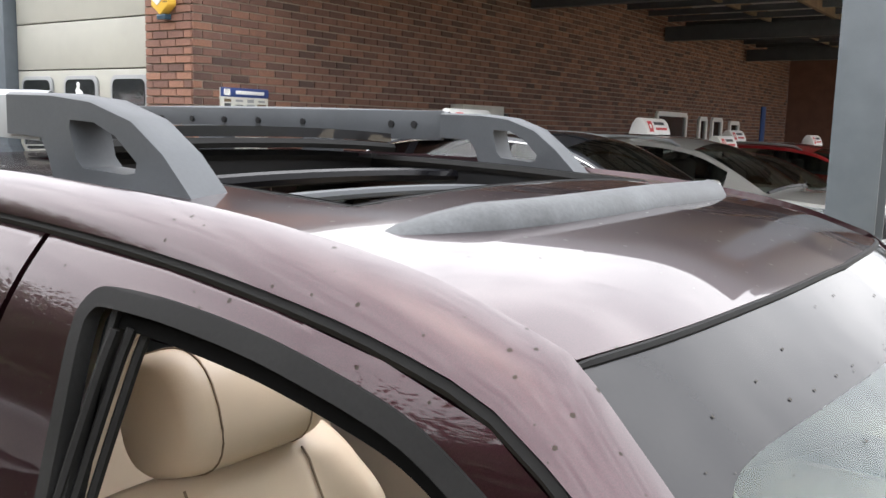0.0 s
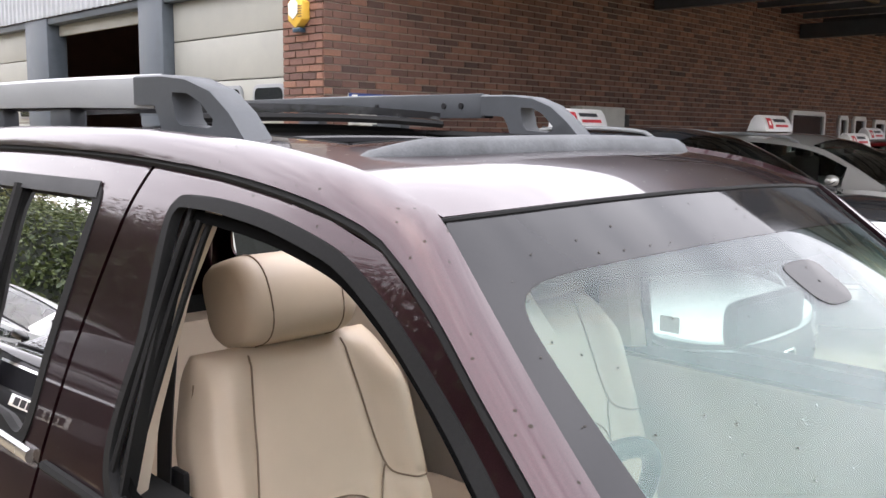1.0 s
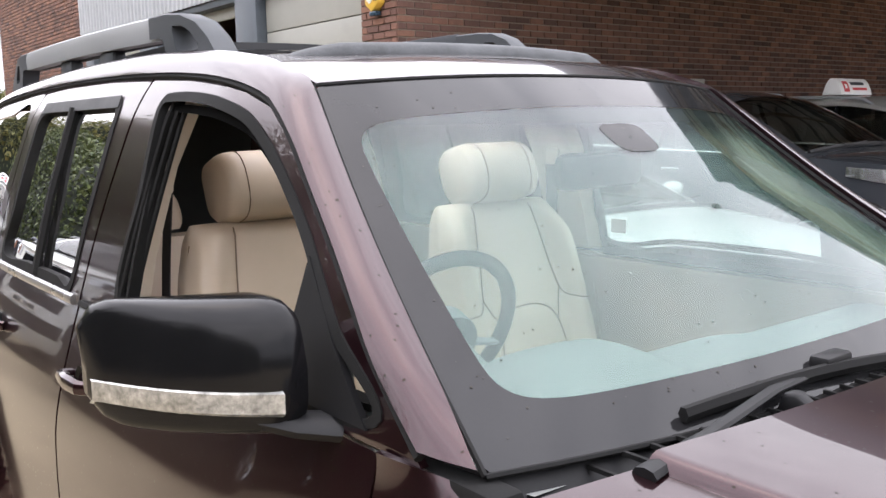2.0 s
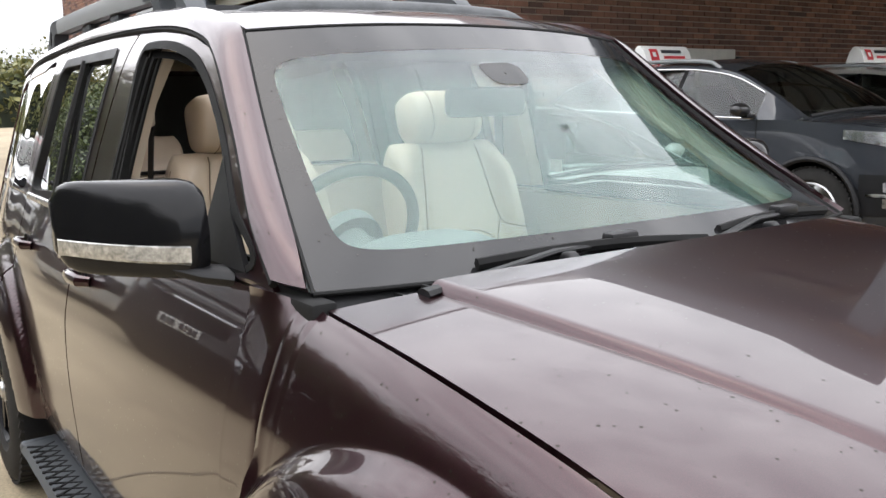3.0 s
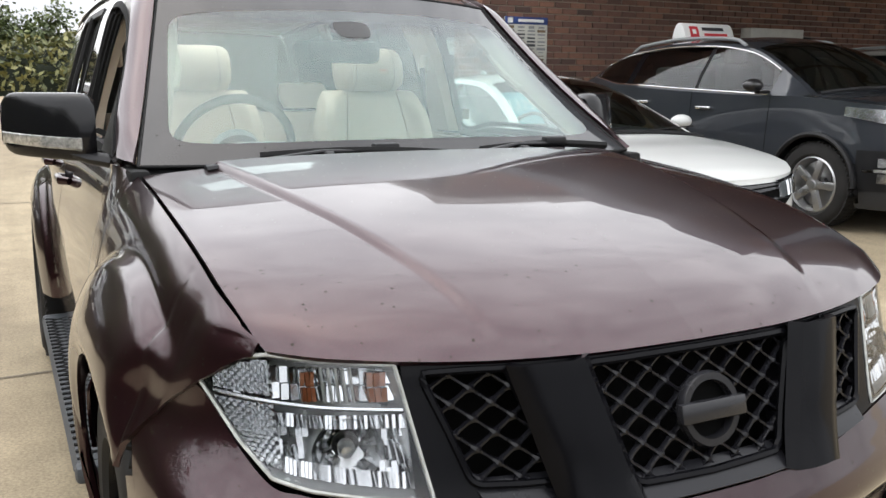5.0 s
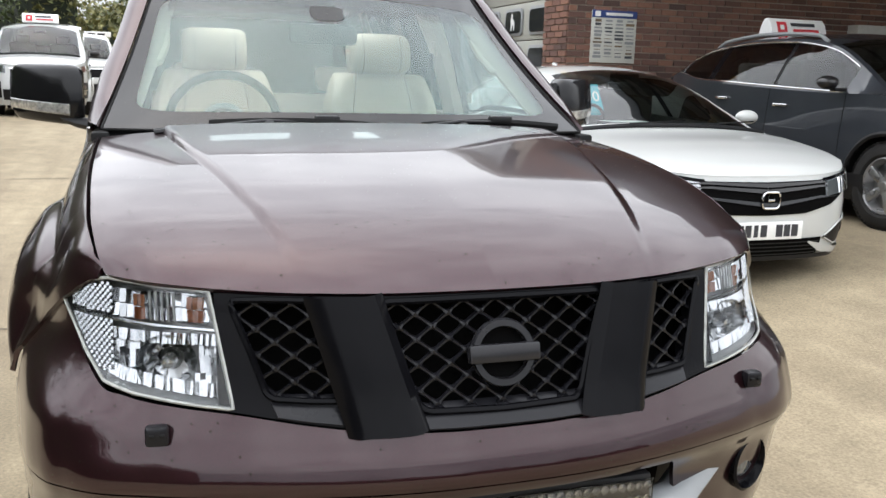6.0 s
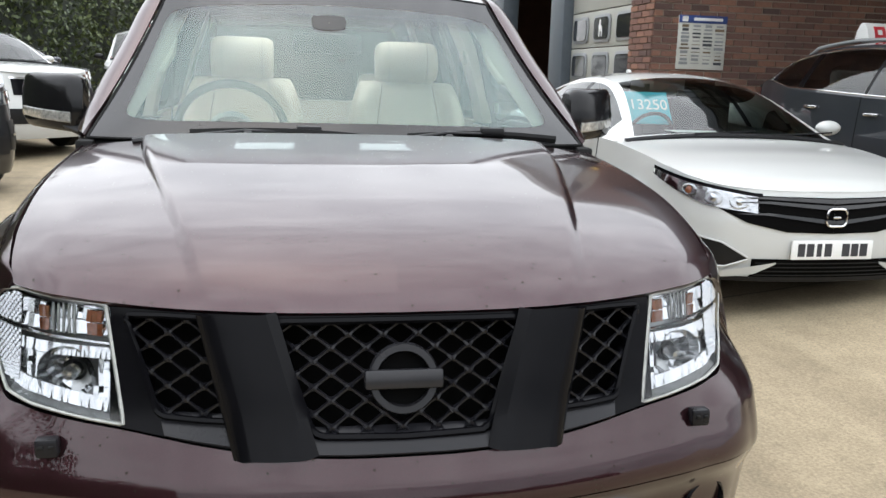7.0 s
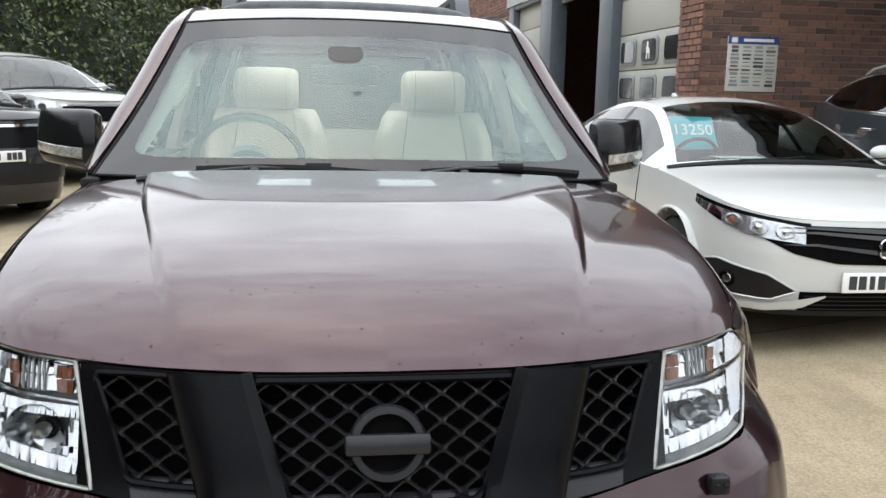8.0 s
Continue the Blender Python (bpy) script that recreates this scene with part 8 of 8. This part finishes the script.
    for sy in (-0.06, 0.06):
        bm = bmesh.new()
        add_tube(bm, [hc + up * -0.16 + fw * -0.03 + Vector((0, sy, 0)), hc + fw * -0.02 + Vector((0, sy, 0))], 0.006, 8)
        part("post", bm, CHROME, hr)
    # squab
    rows = []
    for i in range(17):
        t = i / 16
        x = x0 - 0.01 + 0.52 * t
        hgt = 0.075 * (1 - 0.6 * smooth(0.85, 1.0, t))
        rows.append([Vector((x, y0 + 0.26 * math.copysign(abs(math.sin(a)) ** 0.6, math.sin(a)), 0.655 + 0.03 * t + hgt * math.copysign(abs(math.cos(a)) ** 0.6, math.cos(a)) + (0.03 * smooth(0.6, 0.85, abs(math.sin(a))) if math.cos(a) > 0 else 0))) for a in [2 * math.pi * k / 36 for k in range(36)]])
    cushion(rows, "squab", st)
    part("seat_side", box((-1.16, y0 - math.copysign(0.25, -y0) * 0 + (0.27 if y0 > 0 else -0.27) * 1.0, 0.62), (0.46, 0.03, 0.12), 0.012), TRIM, st)
    return st


front_seat(-0.352, -1.475)
front_seat(0.378, -1.41)

# rear bench
rb = new("rear_seat")
rb.parent = suv
tagged(rb, label="cream leather rear bench seat")
rows = []
for i in range(13):
    t = i / 12
    rows.append(sq_ring((-2.28 - 0.20 * t, 0, 0.66 + 0.62 * t), 0.075 - 0.02 * t, 0.64 - 0.03 * t ** 3, 0.4, 40))
cushion(rows, "backrest", rb)
for y in (-0.38, 0.38):
    rows = [sq_ring((-2.49 - 0.01 * i, y, 1.30 + 0.016 * i), 0.045 * (1 - 0.4 * (abs(i - 4) / 5) ** 3), 0.13 * (1 - 0.3 * (abs(i - 4) / 5) ** 3), 0.6, 24) for i in range(9)]
    cushion(rows, "head_restraint", rb)
rows = [sq_ring((-2.05, 0, 0.58 + 0.02 * i), 0.26, 0.64, 0.35, 40) for i in range(6)]
cushion(rows, "squab", rb)

# dashboard, wheel and trim
da = new("dashboard")
da.parent = suv
tagged(da, label="grey moulded dashboard with instrument hood")
rows = []
for j in range(41):
    y = -0.72 + 1.44 * j / 40
    hump = 0.080 * math.exp(-((y + 0.37) / 0.19) ** 4) + 0.018 * math.exp(-(y / 0.2) ** 4)
    top_z = 1.178 + hump
    sec_ = [(-0.26 - 0.03 * abs(y), 1.195), (-0.38, 1.185 + 0.2 * hump), (-0.52, top_z), (-0.63, top_z - 0.005), (-0.70, top_z - 0.05), (-0.72, 1.02), (-0.66, 0.86), (-0.60, 0.70)]
    rows.append(curve3([(x, y, z) for x, z in sec_], 24))
part("fascia", net(rows), DASH, da, sharp=60)
for k in range(14):
    part("demister_slot", box((-0.30, 0.30 + 0.016 * k, 1.196), (0.05, 0.005, 0.004)), BLACK, da)
    part("demister_slot", box((-0.30, -0.50 + 0.016 * k, 1.196), (0.05, 0.005, 0.004)), BLACK, da)
part("glovebox", box((-0.70, 0.36, 0.92), (0.05, 0.5, 0.2), 0.02), TRIM, da)
part("centre_stack", box((-0.72, 0, 0.92), (0.10, 0.34, 0.36), 0.03), BLACK, da)
part("console", box((-1.1, 0, 0.66), (0.8, 0.2, 0.24), 0.04), DASH, da)
sw = new("steering_wheel")
sw.parent = suv
tagged(sw, label="grey leather steering wheel")
wm = pose(-0.933, -0.375, 1.207, 0, -64, 0)
bm = bmesh.new()
add_lathe(bm, [(0.195 + 0.0155 * math.cos(a), 0.0155 * math.sin(a)) for a in np.linspace(0, 2 * math.pi, 13)], wm, 48)
part("rim", bm, plain("wheel_leather", (0.05, 0.05, 0.05), 0.5), sw)
bm = bmesh.new()
add_lathe(bm, [(0.0, 0.02), (0.06, 0.018), (0.085, 0.0), (0.085, -0.04)], wm, 24)
part("hub", bm, DASH, sw)
for a in (12, 168, 90):
    bm = bmesh.new()
    d = Vector((math.cos(radians(a + 90)), math.sin(radians(a + 90)), 0))
    add_tube(bm, [wm @ (d * 0.06), wm @ (d * 0.185)], [0.022, 0.016], 8, 0.5)
    part("spoke", bm, DASH, sw)
bm = bmesh.new()
add_tube(bm, [wm @ Vector((0, 0, -0.03)), wm @ Vector((0, 0, -0.28))], 0.05, 12)
part("column_shroud", bm, DASH, sw)
# mirror at the top of the screen
mm = part("rear_view_mirror", box((-0.800, -0.03, 1.535), (0.035, 0.25, 0.075), 0.02), BLACK, suv, "interior rear-view mirror")
for s in (-1, 1):
    bm = bmesh.new()
    add_tube(bm, [(-0.70, s * 0.632, 1.415), (-0.72, s * 0.598, 1.42), (-0.80, s * 0.574, 1.475), (-0.87, s * 0.568, 1.53), (-0.90, s * 0.598, 1.565)], 0.014, 8)
    part("grab_handle", bm, TRIM, suv, "cream grab handle on the pillar")
    # inner B-pillar with belt
    rows = [[Vector((x, s * (side_y(x, z) - d + e), z)) for x, e in ((-1.500, 0.038), (-1.525, 0.0), (-1.64, 0.0), (-1.70, 0.0))] for z, d in ((1.74, 0.09), (1.55, 0.075), (1.35, 0.07), (1.2, 0.075), (0.8, 0.08))]
    part("b_pillar_trim", plate(net(rows, flip=s > 0), 0.02), TRIM, suv, "cream pillar trim")
    rows = [[Vector((x, s * (side_y(x, z) - d), z)) for z in (1.72, 1.55, 1.35, 1.22)] for x, d in ((-1.500, 0.005), (-1.503, 0.022), (-1.506, 0.034))]
    part("door_aperture_seal", plate(net(rows, flip=s > 0), 0.008), RUBBER, suv)
    rows = [[Vector((x, s * (side_y(x, z) - d), z)) for z in (1.74, 1.5, 1.22)] for x, d in ((-2.64, 0.08), (-2.74, 0.08))]
    part("c_pillar_trim", plate(net(rows, flip=s > 0), 0.02), TRIM, suv)
    bl = new("seat_belt")
    bl.parent = suv
    tagged(bl, label="black seat belt hanging from the pillar")
    pts = [Vector((-1.60, s * 0.635, 1.50)), Vector((-1.61, s * 0.650, 1.30)), Vector((-1.60, s * 0.665, 1.05)), Vector((-1.58, s * 0.67, 0.8))]
    rws = [[p + Vector((dx, 0, 0)) for p in curve3(pts, 14)] for dx in (-0.024, 0.024)]
    part("webbing", plate(net(rws), 0.003), BELT, bl)
    part("belt_anchor", box((-1.60, s * 0.645, 1.52), (0.06, 0.025, 0.07), 0.01), TRIM, bl)
    part("tongue", box((-1.575, s * 0.645, 1.195), (0.05, 0.015, 0.055), 0.006, None), BLACK, bl)
    part("tongue_plate", box((-1.560, s * 0.640, 1.165), (0.022, 0.004, 0.045), 0.002), CHROME, bl, "steel belt tongue")
part("cabin_floor", net([[Vector((x, y, 0.46)) for y in (-0.78, 0.78)] for x in (-0.3, -3.6)], flip=True), CARPET, suv)
part("bulkhead", net([[Vector((-0.42, y, z)) for y in (-0.78, 0.78)] for z in (1.16, 0.4)]), CARPET, suv)
part("underbody", box((-1.5, 0, 0.36), (3.6, 1.3, 0.16)), BLACK, suv)
part("load_cover", box((-3.05, 0, 1.12), (0.9, 1.3, 0.02)), CARPET, suv)

# ---- small things in the yard ----
bn = thing("wheelie_bin", "dark wheelie bin standing far across the yard", "bin", pose(-38, -1.3, ground_z(-38, -1.3), 0, 0, 10))
bm = bmesh.new()
add_grid(bm, [[Vector((a * s_, b * s_, z)) for a, b in ((-0.3, -0.3), (0.3, -0.3), (0.3, 0.3), (-0.3, 0.3))] for s_, z in ((0.8, 0.05), (1.0, 0.95))], close_v=True)
part("body", bm, BLACK, bn)
part("lid", box((0, 0, 0.99), (0.66, 0.66, 0.07), 0.02), GREYP, bn)
for s in (-1, 1):
    bm = bmesh.new()
    add_cyl(bm, pose(-0.25, s * 0.22, 0.09, 90, 0, 0), 0.09, 0.05, 14)
    part("castor", bm, RUBBER, bn)
ps = thing("yard_sign", "small white sign on a grey post", "sign", pose(-40, -2.6, ground_z(-40, -2.6)))
bm = bmesh.new()
add_cyl(bm, pose(0, 0, 1.2), 0.03, 2.4, 10)
part("post", bm, GREYP, ps)
part("sign_board", box((0.03, 0, 2.3), (0.02, 1.1, 0.22), 0.004), WHITE, ps)
for y in (-0.25, 0.15):
    part("word_bar", box((0.042, y, 2.3), (0.004, 0.3, 0.08)), DKTEXT, ps)

# rain specks dried on the windscreen
rng = random.Random(12)
bm = bmesh.new()
for _ in range(420):
    u, v = rng.uniform(0.02, 0.98), rng.uniform(-0.97, 0.97)
    c = ws_pt(u, v, 0.0015)
    du, dv = (ws_pt(u + 0.01, v, 0.0015) - c).normalized(), (ws_pt(u, v + 0.01, 0.0015) - c).normalized()
    r = rng.uniform(0.0007, 0.0022)
    q = [bm.verts.new(c + du * r * math.cos(a) * rng.uniform(0.7, 1.3) + dv * r * math.sin(a)) for a in np.linspace(0, 2 * math.pi, 7)[:-1]]
    bm.faces.new(q[::-1])
sp_ = part("dirt_specks", bm, plain("dried_specks", (0.03, 0.027, 0.022), 0.8), ws)
tagged(sp_, kind="stuff")
